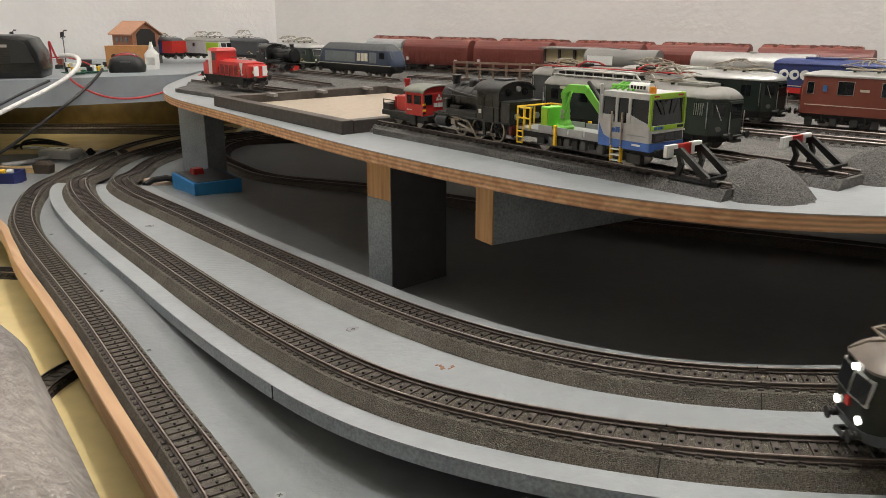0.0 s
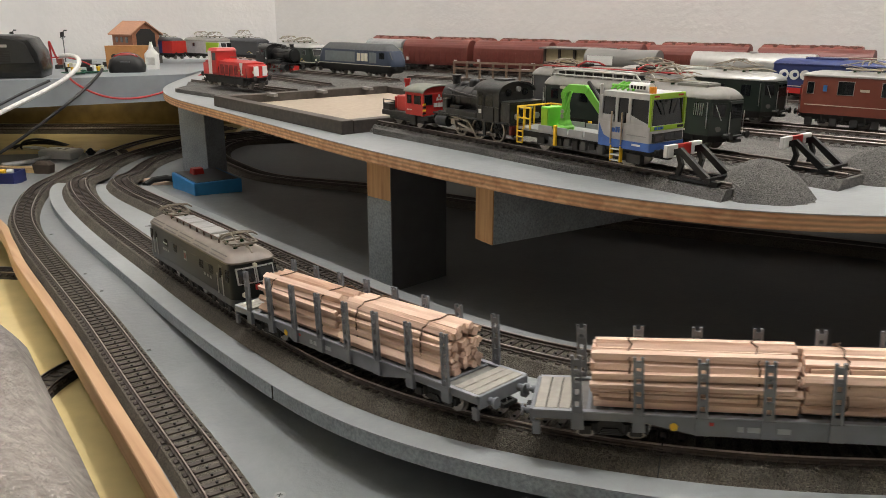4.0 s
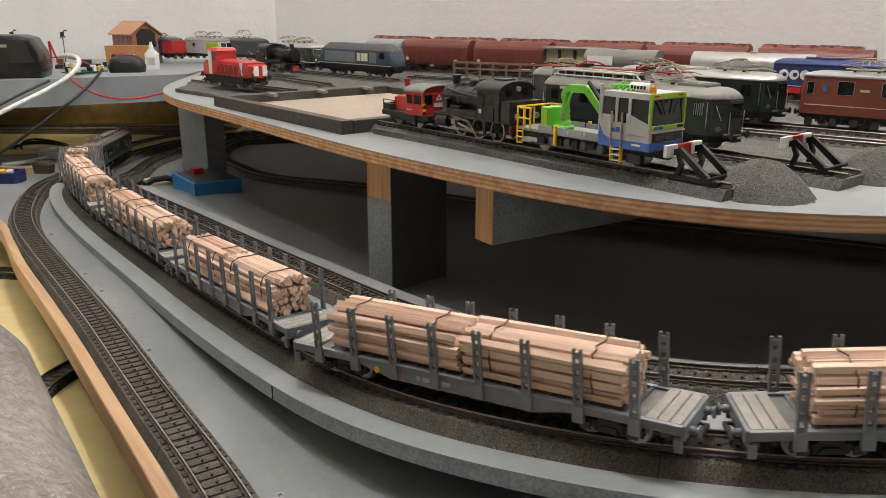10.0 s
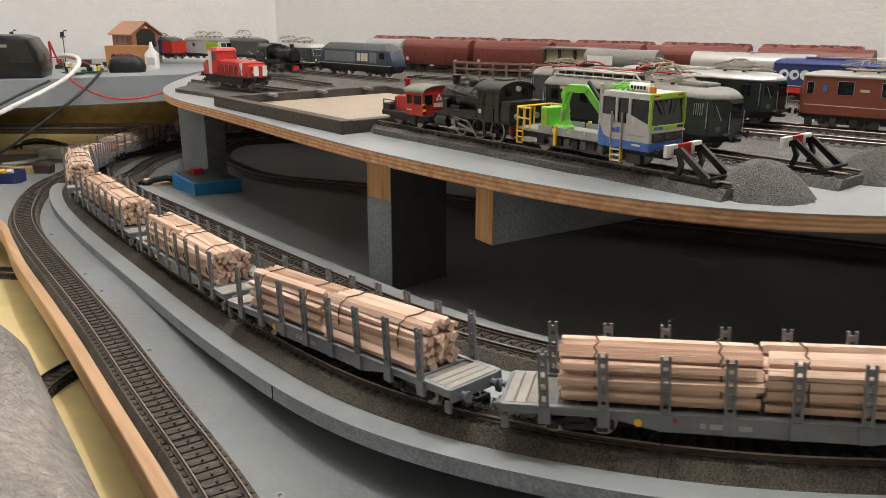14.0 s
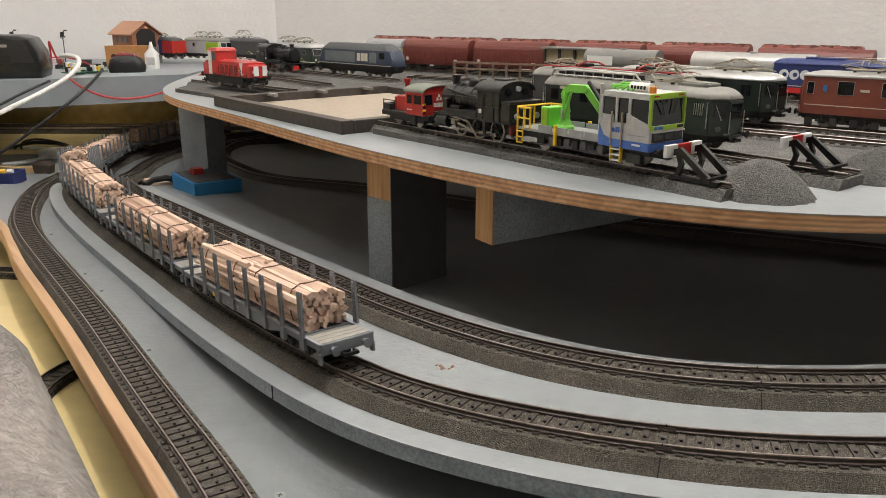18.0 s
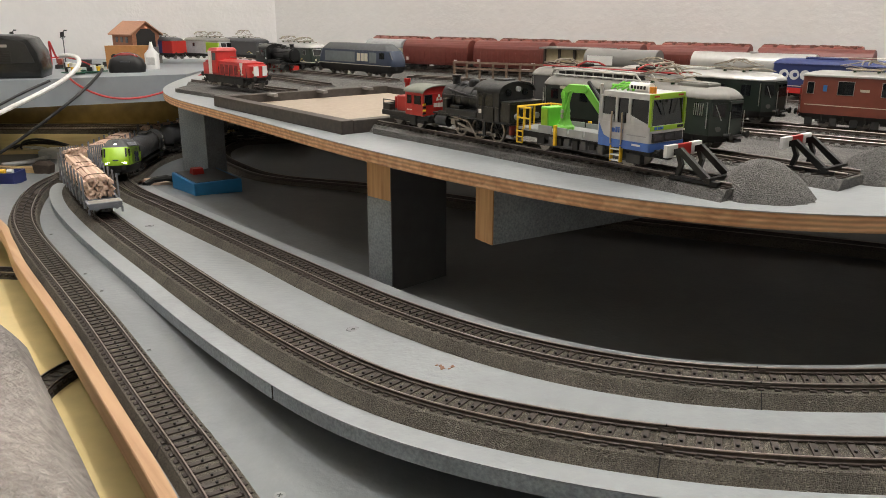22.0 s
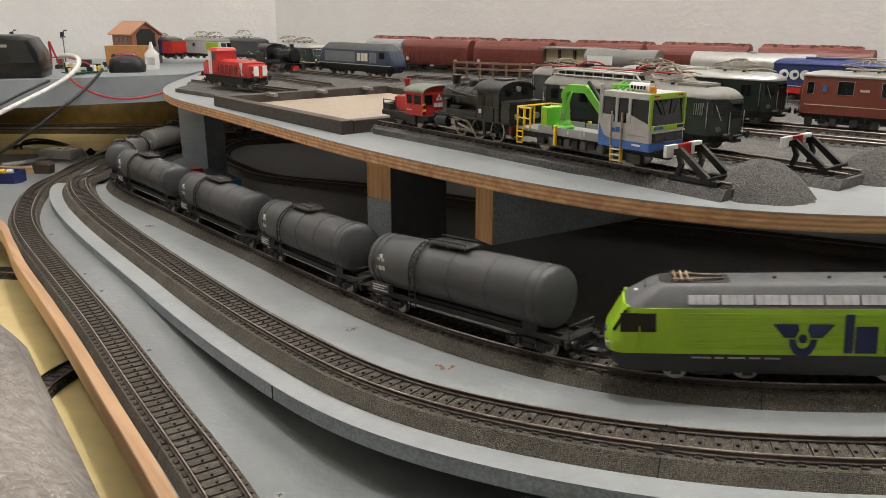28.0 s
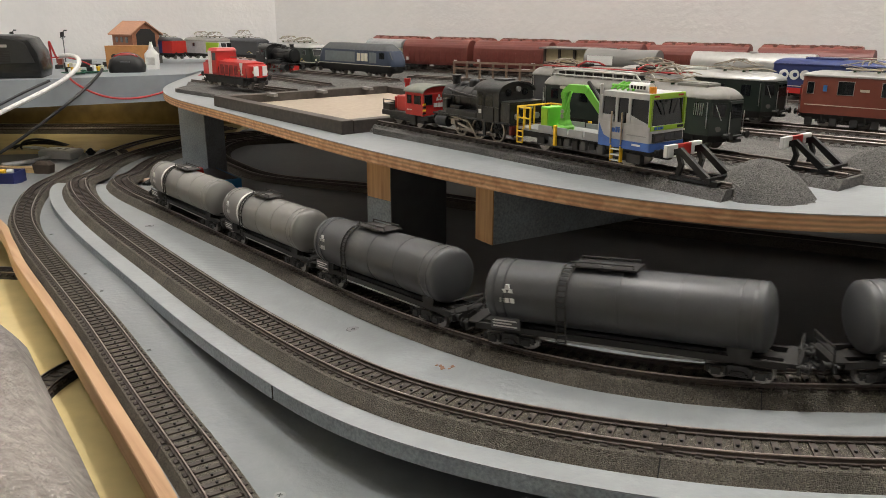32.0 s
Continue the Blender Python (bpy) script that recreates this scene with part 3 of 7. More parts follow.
def coupler(th, L, z=8.0):
    for sx in (-1, 1):
        bm = bmesh.new()
        box(bm, *sorted((sx * (L - 8), sx * (L + 3))), -1.6, 1.6, z - 1.2, z + 1.0)
        prism(bm, [(sx * (L + 2), -4.5), (sx * (L + 7), -4.5), (sx * (L + 7), 4.5), (sx * (L + 2), 4.5), (sx * (L + 2), 3), (sx * (L + 5.4), 3), (sx * (L + 5.4), -3), (sx * (L + 2), -3)], "z", z - 1.2, z + 0.6)
        part("coupler", bm, BLACK, th)


def pantograph(th, x, z, up=6.0, material=None, w=9.0, dirn=1, ins=None):
    """Half-folded diamond collector: base frame, crossed arms, bowed pan with horns, insulators and lines."""
    m = material or mat("collector_metal", (0.33, 0.29, 0.23), 0.42, metal=0.5)
    up *= 1.25
    o = part("collector", tube(bmesh.new(), [(x - 11, -w * 0.8, z + 2), (x + 11, -w * 0.8, z + 2), (x + 11, w * 0.8, z + 2), (x - 11, w * 0.8, z + 2), (x - 11, -w * 0.8, z + 2)], 0.6, 6), m, th)
    for dy in (-w * 0.8, w * 0.8):
        for q in (-1, 1):
            part("arm", tube(bmesh.new(), [(x + q * 4, dy, z + 2.4), (x + q * 20, dy * 0.9, z + 2 + up * 0.35), (x + q * 2.2, dy * 0.75, z + up)], 0.55, 6), m, o)
    for q in (-1, 1):
        part("cross_bar", tube(bmesh.new(), [(x + q * 20, -w * 0.72, z + 2 + up * 0.35), (x + q * 20, w * 0.72, z + 2 + up * 0.35)], 0.5, 6), m, o)
        part("stay", tube(bmesh.new(), [(x + q * 20, -w * 0.72, z + 2 + up * 0.35), (x + q * 3, w * 0.6, z + up)], 0.4, 5), m, o)
        part("pan", tube(bmesh.new(), [(x + q * 2.4, -w - 4, z + up - 2.2), (x + q * 2.4, -w - 1, z + up - 0.2), (x + q * 2.4, -w * 0.5, z + up + 0.5), (x + q * 2.4, w * 0.5, z + up + 0.5), (x + q * 2.4, w + 1, z + up - 0.2), (x + q * 2.4, w + 4, z + up - 2.2)], 0.65, 6), m, o)
    part("feed_line", tube(bmesh.new(), [(x - 3 * dirn, 0, z + 2.4), (x + 26 * dirn, 2, z + 3.0), (x + 34 * dirn, 3, z + 1.2)], 0.5, 6), m, o)
    for dx in (-9, 9):
        for dy in (-5.5, 5.5):
            b2 = bmesh.new()
            for k in range(3):
                disc(b2, (x + dx, dy, z + 0.2 + k * 0.8), 1.7 - 0.25 * k, "z", 0.5, 8)
            disc(b2, (x + dx, dy, z + 0.9), 1.0, "z", 2.6, 8)
            part("insulator", b2, ins or mat("insulator_green", (0.02, 0.07, 0.03), 0.25), o)
    return o


def bars(th, name, x0, z, y, heights, widths, gap, material, sign=1):
    """Plain bars in place of writing on a side."""
    x = x0
    for h, w in zip(heights, widths):
        part(name, bx(x, x + w, *sorted((sign * y, sign * (y + 0.25))), z, z + h), material, th)
        x += w + gap


def underframe(th, L, z0, z1, w=14, material=None):
    part("underframe", bx(-L, L, -w, w, z0, z1, bev=0.5), material or FRAME_BLACK, th)


# --- the dark green electric locomotive of the log train ---
def green_loco():
    th = thing("electric_locomotive", "dark green electric model locomotive with beige roof and grey skirt", "locomotive")
    lv = [(10.5, 104, 16.3), (14, 105.5, 16.8), (26, 105, 16.8), (36.5, 101.5, 16.2)]
    part("skirt", hull([(9.5, 104.3, 16.6), (14.3, 105.9, 17.05)], 7, 5, 2), mat("slate_grey_stripe", (0.06, 0.064, 0.072), 0.45), th, "slate grey skirt")
    part("body", hull([(14.2, 105.5, 16.8)] + lv[2:], 7, 5, 2), mat("deep_green_paint", (0.008, 0.010, 0.008), 0.32, spec=0.3, var=0.1), th, "dark green side panels", smooth=True)
    beige = mat("beige_roof", (0.175, 0.148, 0.125), 0.45, var=0.1, scale=120)
    part("roof", hull([(36.4, 102.2, 16.9, 8), (37.6, 102.4, 17.0, 8), (40.0, 100.5, 15.2, 9), (42.4, 95, 11.5, 9), (43.4, 88, 7, 6)], 8, 5, 2), beige, th, "dusty beige roof", smooth=True)
    silver = mat("roof_box_grey", (0.24, 0.24, 0.235), 0.5, var=0.1)
    for x0, x1 in ((-50, -40), (-34, -10), (-9.2, 15), (19, 37), (37.8, 52)):
        o = part("roof_box", bx(x0, x1, -7.5, 7.5, 42.5, 46.0, bev=1.0), silver, th, "pale grey roof equipment box")
        part("box_foot", bx(x0 + 1, x1 - 1, -6.6, 6.6, 42.6, 43.6), FRAME_BLACK, o)
    for y in (-15.3, 15.3):
        for x0 in (-92, -54, -16, 22, 60):
            s = 1 if y > 0 else -1
            o = bmesh.new()
            prism(o, [(s * 15.9, 38.1), (s * 16.6, 38.3), (s * 14.2, 40.9), (s * 13.6, 40.6)], "x", x0, x0 + 32)
            part("roof_grille", o, mat("roof_grille", (0.11, 0.10, 0.088), 0.6, var=0.3, scale=900), th)
        bm = bmesh.new()
        tube(bm, [(-60, y * 0.52, 46.2), (62, y * 0.52, 46.2)], 0.4, 6)
        for k in range(8):
            tube(bm, [(-58 + k * 17, y * 0.52, 43), (-58 + k * 17, y * 0.52, 46.4)], 0.6, 6)
        part("roof_line", bm, mat("copper_brown", (0.09, 0.05, 0.035), 0.5), th)
    pantograph(th, 76, 43, 6.5, mat("collector_beige", (0.20, 0.17, 0.135), 0.5, metal=0.4))
    pantograph(th, -76, 43, 6.5, mat("collector_beige", (0.20, 0.17, 0.135), 0.5, metal=0.4), dirn=-1)
    trim = mat("aluminium_trim", (0.55, 0.55, 0.53), 0.35, metal=0.8)
    for sx in (1, -1):
        for y0, y1 in ((1.2, 12.2), (-12.2, -1.2)):
            w = part("end_window_frame", end_pane(lv, 24.0, 34.2, y0 - 0.9, y1 + 0.9, sx, 0.25, 2), trim, th)
            part("end_window", end_pane(lv, 24.9, 33.3, y0, y1, sx, 0.5, 2), GLASS, w)
        for y in (-9.5, 9.5):
            part("headlight", disc(bmesh.new(), (sx * 106.6, y, 17.5), 1.7, "x", 1.6, 12), LAMPGLOW if sx > 0 else CREAM, th, "round headlight")
        part("headlight", disc(bmesh.new(), (sx * 104.8, 0, 35.2), 1.3, "x", 2.2, 12), LAMPGLOW if sx > 0 else CREAM, th)
        part("crest", end_pane(lv, 19.5, 23, -1.6, 1.6, sx, 0.45, 2), RED, th, "small red and white crest")
        for sy in (-1, 1):
            part("side_window", side_pane(lv, *sorted((sx * 99, sx * 92)), 25, 32.5, sy), GLASS, th)
            d = part("door", side_pane(lv, *sorted((sx * 86, sx * 79)), 15, 33.5, sy, 0.22), mat("deep_green_paint_b", (0.014, 0.017, 0.013), 0.35), th)
            part("door_window", side_pane(lv, *sorted((sx * 84.6, sx * 80.4)), 25.5, 32, sy, 0.4), GLASS, d)
            for hx in (87.6, 77.4):
                part("handrail", tube(bmesh.new(), [(sx * hx, sy * 17.6, 14.5), (sx * hx, sy * 17.6, 28)], 0.35, 6), trim, th)
    for sy in (-1, 1):
        for x0 in (-62, -30, 2, 34):
            part("vent_line", side_pane(lv, x0, x0 + 13, 30.2, 30.8, sy, 0.25), mat("vent_dark", (0.03, 0.035, 0.03), 0.4), th)
        for x0 in (-66, -44, 22, 48):
            part("machine_window", side_pane(lv, x0, x0 + 9, 24.5, 30, sy, 0.15), mat("deep_green_glass", (0.02, 0.022, 0.018), 0.12), th)
        bars(th, "number_bar", 45, 21, 17.0, (1.8,) * 3, (3, 3, 3.4), 3.6, mat("silver_print", (0.36, 0.36, 0.34), 0.5), sy)
        bars(th, "number_bar", -62, 21, 17.0, (1.8,) * 3, (3, 3, 3.4), 3.6, mat("silver_print", (0.36, 0.36, 0.34), 0.5), sy)
        part("maker_bar", side_pane(lv, 50, 60, 26.4, 27.2, sy, 0.28), WHITE, th)
        part("side_crest", side_pane(lv, -3, 3, 23, 29.5, sy, 0.3), mat("silver_print", (0.36, 0.36, 0.34), 0.5), th, "shield crest on the side")
        part("side_crest_field", side_pane(lv, -2, 2, 24.2, 28.2, sy, 0.45), BROWN, th)
    underframe(th, 98, 6, 10, 13)
    for x in (-70, 0, 70):
        bogie(th, x, 33, 6.6, 13.6)
    buffers(th, 105.5, 11.5, 5.5)
    coupler(th, 103)
    return th


# --- log wagon ---
def stick(rng, L, cx, cy, cz, r):
    """One rough split stick of timber."""
    k = rng.choice((4, 4, 5))
    a0 = rng.uniform(0, 6.3)
    shape = [(a0 + 2 * math.pi * i / k + rng.uniform(-0.18, 0.18), r * rng.uniform(0.75, 1.3)) for i in range(k)]
    e = [rng.uniform(-0.7, 0.7) for _ in range(4)]
    x0, x1 = -L / 2 + rng.uniform(-2.4, 1.6), L / 2 + rng.uniform(-1.8, 2.4)
    rings = []
    for x, dy, dz, g in ((x0, e[0], e[1], rng.uniform(0.9, 1.05)), (0.3 * (x0 + x1), (e[0] + e[2]) / 2 + rng.uniform(-0.3, 0.3), (e[1] + e[3]) / 2, 1.0), (x1, e[2], e[3], rng.uniform(0.9, 1.05))):
        rings.append([(x, cy + dy + g * q * math.cos(a), cz + dz + g * q * math.sin(a)) for a, q in shape])
    bm = loft(bmesh.new(), rings)
    bmesh.ops.translate(bm, verts=bm.verts, vec=(cx * MM, 0, 0))
    return bm


STAKE_ME = None


def stake_bm():
    """Slotted stake: two uprights joined by rungs, in a socket."""
    bm = bmesh.new()
    for d in (-1.55, 1.55):
        box(bm, d - 0.6, d + 0.6, -0.9, 0.6, -7.5, 23.6)
    for z0, z1 in ((-7.5, 2.0), (4.4, 7.2), (9.6, 12.4), (14.8, 17.6), (19.4, 22.0)):
        box(bm, -1.1, 1.1, -0.7, 0.3, z0, z1)
    box(bm, -2.6, 2.6, -1.3, 0.9, -7.5, -0.4)
    disc(bm, (0, 0.5, 15.8), 0.7, "y", 0.7, 8)
    return bm


def log_wagon(seed, label):
    rng = random.Random(seed)
    th = thing("log_wagon", label, "wagon", "log train")
    # fish-belly sills, deck and headstocks
    for s in (-1, 1):
        bm = bmesh.new()
        prism(bm, [(-106, 11.0), (-60, 11.0), (-40, 6.8), (40, 6.8), (60, 11.0), (106, 11.0), (106, 14.4), (-106, 14.4)], "y", *sorted((s * 15.3, s * 16.8)))
        o = part("side_sill", bm, WAGONGREY, th)
        part("top_flange", bx(-106, 106, *sorted((s * 15, s * 17.5)), 14.4, 15.0), mat("pale_flange", (0.24, 0.255, 0.28), 0.5), o)
        part("yellow_mark", disc(bmesh.new(), (48.5, s * 16.9, 10.0), 1.7, "y", 0.4, 12), YELLOW, th, "small yellow disc")
        part("red_mark", bx(33, 36, *sorted((s * 16.8, s * 17.0)), 11.2, 12.6), RED, th)
        bars(th, "lettering_bar", 4, 9.2, 16.8, (2.2,) * 4, (5, 3.4, 5, 2.4), 1.4, mat("faded_print", (0.34, 0.36, 0.39), 0.6), s)
    part("floor", bx(-105, 105, -15.2, 15.2, 12.6, 13.8), mat("wagon_floor_dark", (0.15, 0.145, 0.14), 0.7, var=0.2), th)
    for k in range(-9, 10):
        part("cross_bearer", bx(k * 9.2 - 0.8, k * 9.2 + 0.8, -15, 15, 13.6, 14.6), WAGONGREY, th)
    for s in (-1, 1):
        for k in range(3):
            part("end_plank", bx(*sorted((s * (90.5 + k * 5.1), s * (95.2 + k * 5.1))), -15.4, 15.4, 13.9, 15.2, bev=0.25), PLANKGREY, th)
        part("headstock", bx(*sorted((s * 105.6, s * 107.4)), -16.6, 16.6, 9.0, 15.0, bev=0.4), WAGONGREY, th)
        part("step", bx(*sorted((s * 103, s * 106.5)), -17.6, -15.6, 4.0, 9.5, bev=0.4), WAGONGREY, th)
        part("step", bx(*sorted((s * 103, s * 106.5)), 15.6, 17.6, 4.0, 9.5, bev=0.4), WAGONGREY, th)
        part("lamp_bracket", disc(bmesh.new(), (s * 99, -17.0, 9.5), 1.4, "y", 1.8, 8), CREAM, th)
        bogie(th, s * 74, 21, 5.6, 13.0)
    part("centre_sill", bx(-100, 100, -4, 4, 7.5, 12.7), FRAME_BLACK, th)
    buffers(th, 107.2, 11.3, 4.6, WAGONGREY)
    coupler(th, 104)
    global STAKE_ME
    if STAKE_ME is None:
        bm = stake_bm()
        STAKE_ME = bpy.data.meshes.new("stake")
        bmesh.ops.recalc_face_normals(bm, faces=bm.faces)
        bm.to_mesh(STAKE_ME)
        bm.free()
        STAKE_ME.materials.append(WAGONGREY)
    for k in range(8):
        for s in (-1, 1):
            x = -87 + k * 24.9
            shared("stake", STAKE_ME, th, pose(x * MM, s * 17.6 * MM, 0.0150, 0, 0, 0 if s > 0 else 180))
    # two bundles of split timber with binding wire
    for cx in (-41.5, 41.0):
        for j in range(7):
            for i in range(8):
                y = (i - 3.5) * 3.7 + (0.9 if j % 2 else -0.9) + rng.uniform(-0.5, 0.5)
                z = 16.8 + j * 2.95 + rng.uniform(-0.4, 0.4)
                if j == 6 and i in (0, 1, 7) or abs(y) > 13.9:
                    continue
                part("log", stick(rng, 79, cx, y, z, rng.uniform(1.5, 2.5)), LOGWOOD, th)
        for dx in (-25, 25):
            w = [(13.7 * math.copysign(abs(math.cos(a)) ** 0.55, math.cos(a)), 25.9 + 11.2 * math.copysign(abs(math.sin(a)) ** 0.6, math.sin(a))) for a in [2 * math.pi * q / 24 for q in range(25)]]
            part("binding_wire", tube(bmesh.new(), [(cx + dx + 1.2 * math.sin(3 * q), p[0], p[1]) for q, p in enumerate(w)], 0.4, 5), mat("rusty_wire", (0.10, 0.055, 0.03), 0.6), th)
    return th


# --- lime green locomotive ---
def lime_hull(th, body, roof, skirt, lv):
    part("skirt", hull([(5.5, 93, 14.6), (8, 96.5, 15.6), (14.5, 99, 16.6)], 8, 5, 3), skirt, th, smooth=True)
    part("body", hull([(14.4, 99.2, 16.9)] + lv[1:4], 8, 5, 3), body, th, smooth=True)
    part("roof", hull([(34.5, 89.8, 16.1, 6), (36, 87.5, 15.2, 6), (42.2, 77, 10.2, 4), (43.2, 74, 8.8, 3)], 6, 5, 3), roof, th, smooth=True)


def lime_loco():
    th = thing("electric_locomotive", "bright lime green electric model locomotive with dark grey roof", "locomotive")
    lv = [(8, 97, 15.6), (17, 99.6, 17.0), (22.5, 98.2, 17.0), (34.6, 90.2, 16.4)]
    skirt = mat("black_skirt", (0.018, 0.018, 0.02), 0.5)
    roof = mat("slate_roof", (0.085, 0.088, 0.092), 0.5, var=0.08)
    lime_hull(th, LIME, roof, skirt, lv)
    dk = mat("dark_edge_grey", (0.05, 0.05, 0.055), 0.4)
    for s in (-1, 1):
        # ribbed side
        for k in range(11):
            z = 16.4 + k * 1.55
            bm = side_pane(lv, -66, 66, z, z + 0.75, s, 0.32)
            part("rib", bm, LIME, th)
        for k in range(8):
            x = -62 + k * 15.6
            bm = bmesh.new()
            q = [bm.verts.new((xx * MM, s * yy * MM, zz * MM)) for xx, yy, zz in ((x, 15.55, 36.2), (x + 14.4, 15.55, 36.2), (x + 14.4, 13.3, 39.6), (x, 13.3, 39.6), (x, 14.2, 35.6), (x + 14.4, 14.2, 35.6), (x + 14.4, 12.4, 39.4), (x, 12.4, 39.4))]
            for f in ((0, 1, 2, 3), (7, 6, 5, 4), (0, 4, 5, 1), (1, 5, 6, 2), (2, 6, 7, 3), (3, 7, 4, 0)):
                bm.faces.new([q[i] for i in f])
            o = part("skylight", bm, mat("skylight_grey", (0.52, 0.52, 0.55), 0.4), th, "pale roof side grille")
            for e in (3.6, 7.2, 10.8):
                b2 = bmesh.new()
                tube(b2, [(x + e, s * 15.6, 36.2), (x + e, s * 13.4, 39.7)], 0.25, 5)
                part("grille_bar", b2, mat("grille_bar_grey", (0.33, 0.33, 0.36), 0.5), o)
        # emblem as plain shapes: winged ring and three blocks
        e0 = 26.0
        y = s * 17.35
        def plate(name, pts):
            part(name, prism(bmesh.new(), [(-s * (px * 1.14 + 11), 14.2 + (pz - 17.0) * 1.38) for px, pz in pts], "y", *sorted((y, y + s * 0.3))), NAVY, th)
        arc = [(11 * 0.5 * math.cos(a), 22.4 + 5.6 * math.sin(a)) for a in [math.pi + math.pi * i / 10 for i in range(11)]]
        arc_in = [(2.9 * math.cos(a), 22.4 + 3.0 * math.sin(a)) for a in [2 * math.pi - math.pi * i / 10 for i in range(11)]]
        plate("emblem_ring", [(px - 18, pz) for px, pz in arc + arc_in])
        plate("emblem_wing", [(-30, 27.2), (-20.2, 27.2), (-19.6, 25.4), (-21, 23.0), (-25.5, 23.0)][::1])
        plate("emblem_wing", [(-6, 27.2), (-15.8, 27.2), (-16.4, 25.4), (-15, 23.0), (-10.5, 23.0)])
        part("emblem_dot", disc(bmesh.new(), (-s * (-18 * 1.14 + 11), y, 21.9), 1.9, "y", 0.6, 14), NAVY, th)
        for x0, x1, z0, z1 in ((-2, 1.4, 18.2, 30.4), (2.2, 10.6, 18.2, 26.6), (14, 17.6, 18.2, 30.4), (21, 33, 18.2, 21.6), (21, 33, 23.0, 26.6)):
            plate("emblem_block", [(x0, z0), (x1, z0), (x1, z1), (x0, z1)])
        for sx in (-1, 1):
            part("side_window", side_pane(lv, *sorted((sx * 94.2, sx * 77)), 24.3, 32.4, s, 0.35), BLACK_GLASS, th)
            part("door", side_pane(lv, *sorted((sx * 84, sx * 73)), 15, 24, s, 0.3), LIME, th)
            for hx in (85, 72):
                part("handrail", tube(bmesh.new(), [(sx * hx, s * 17.7, 15), (sx * hx, s * 17.7, 27)], 0.35, 6), LIME, th)
        bars(th, "lettering_bar", -60, 12.2, 16.2, (0.8,) * 5, (9, 4, 8, 5, 7), 2.0, mat("grey_print", (0.3, 0.3, 0.3), 0.5), s)
    for sx in (-1, 1):
        part("windscreen", end_pane(lv, 23.8, 33.2, -14.0, 14.0, sx, 0.5, 0.6), BLACK_GLASS, th, "dark raked windscreen")
        part("brow", end_pane(lv, 33.4, 34.9, -15.2, 15.2, sx, 0.8, 0.6), LIME, th)
        for y in (-10.3, 10.3):
            part("headlight", end_pane(lv, 16.3, 18.0, y - 2.6, y + 2.6, sx, 0.7, 2.0), LAMPGLOW if sx > 0 else WHITE, th, "lit white headlight")
        part("headlight", bx(*sorted((sx * 84.5, sx * 86.9)), -1.6, 1.6, 37.0, 38.6, bev=0.3), LAMPGLOW if sx > 0 else WHITE, th)
        part("roof_hatch", bx(*sorted((sx * 78.3, sx * 82)), -3.5, 3.5, 40.2, 41.0), dk, th)
        part("front_emblem", end_pane(lv, 19.6, 20.9, -3.5, 3.5, sx, 0.5, 2.4), NAVY, th)
        # collector well and folded collector
        part("collector_well", hull([(43.15, 17, 7.2), (43.5, 16.4, 6.8)], 2.5, 3), BLACK, th).matrix_local = Matrix.Translation((sx * 58 * MM, 0, 0))
        bm = bmesh.new()
        for dx in (0, 3, 6):
            tube(bm, [(sx * (61 + dx), -7.5, 44.6), (sx * (61 + dx), 7.5, 44.6)], 0.6, 6)
        for dy in (-5, 5):
            tube(bm, [(sx * 44, dy * 0.4, 44.0), (sx * 69, dy, 44.4)], 0.5, 6)
            for dx in (60, 67):
                disc(bm, (sx * dx, dy, 43.9), 1.2, "z", 1.4, 8)
        part("collector", bm, mat("collector_copper", (0.45, 0.36, 0.28), 0.4, metal=0.6), th)
    for x in (-20, 5, 30):
        part("roof_bolt", disc(bmesh.new(), (x, 0, 43.6), 0.9, "z", 1.4, 8), roof, th)
    for x in (-50, 50):
        bogie(th, x, 34, 6.4, 12.5)
    part("underfloor_box", bx(-28, 28, -13.5, 13.5, 4.0, 8.5, bev=1), skirt, th)
    buffers(th, 99.5, 11.8, 6, None, 10)
    coupler(th, 98)
    return th


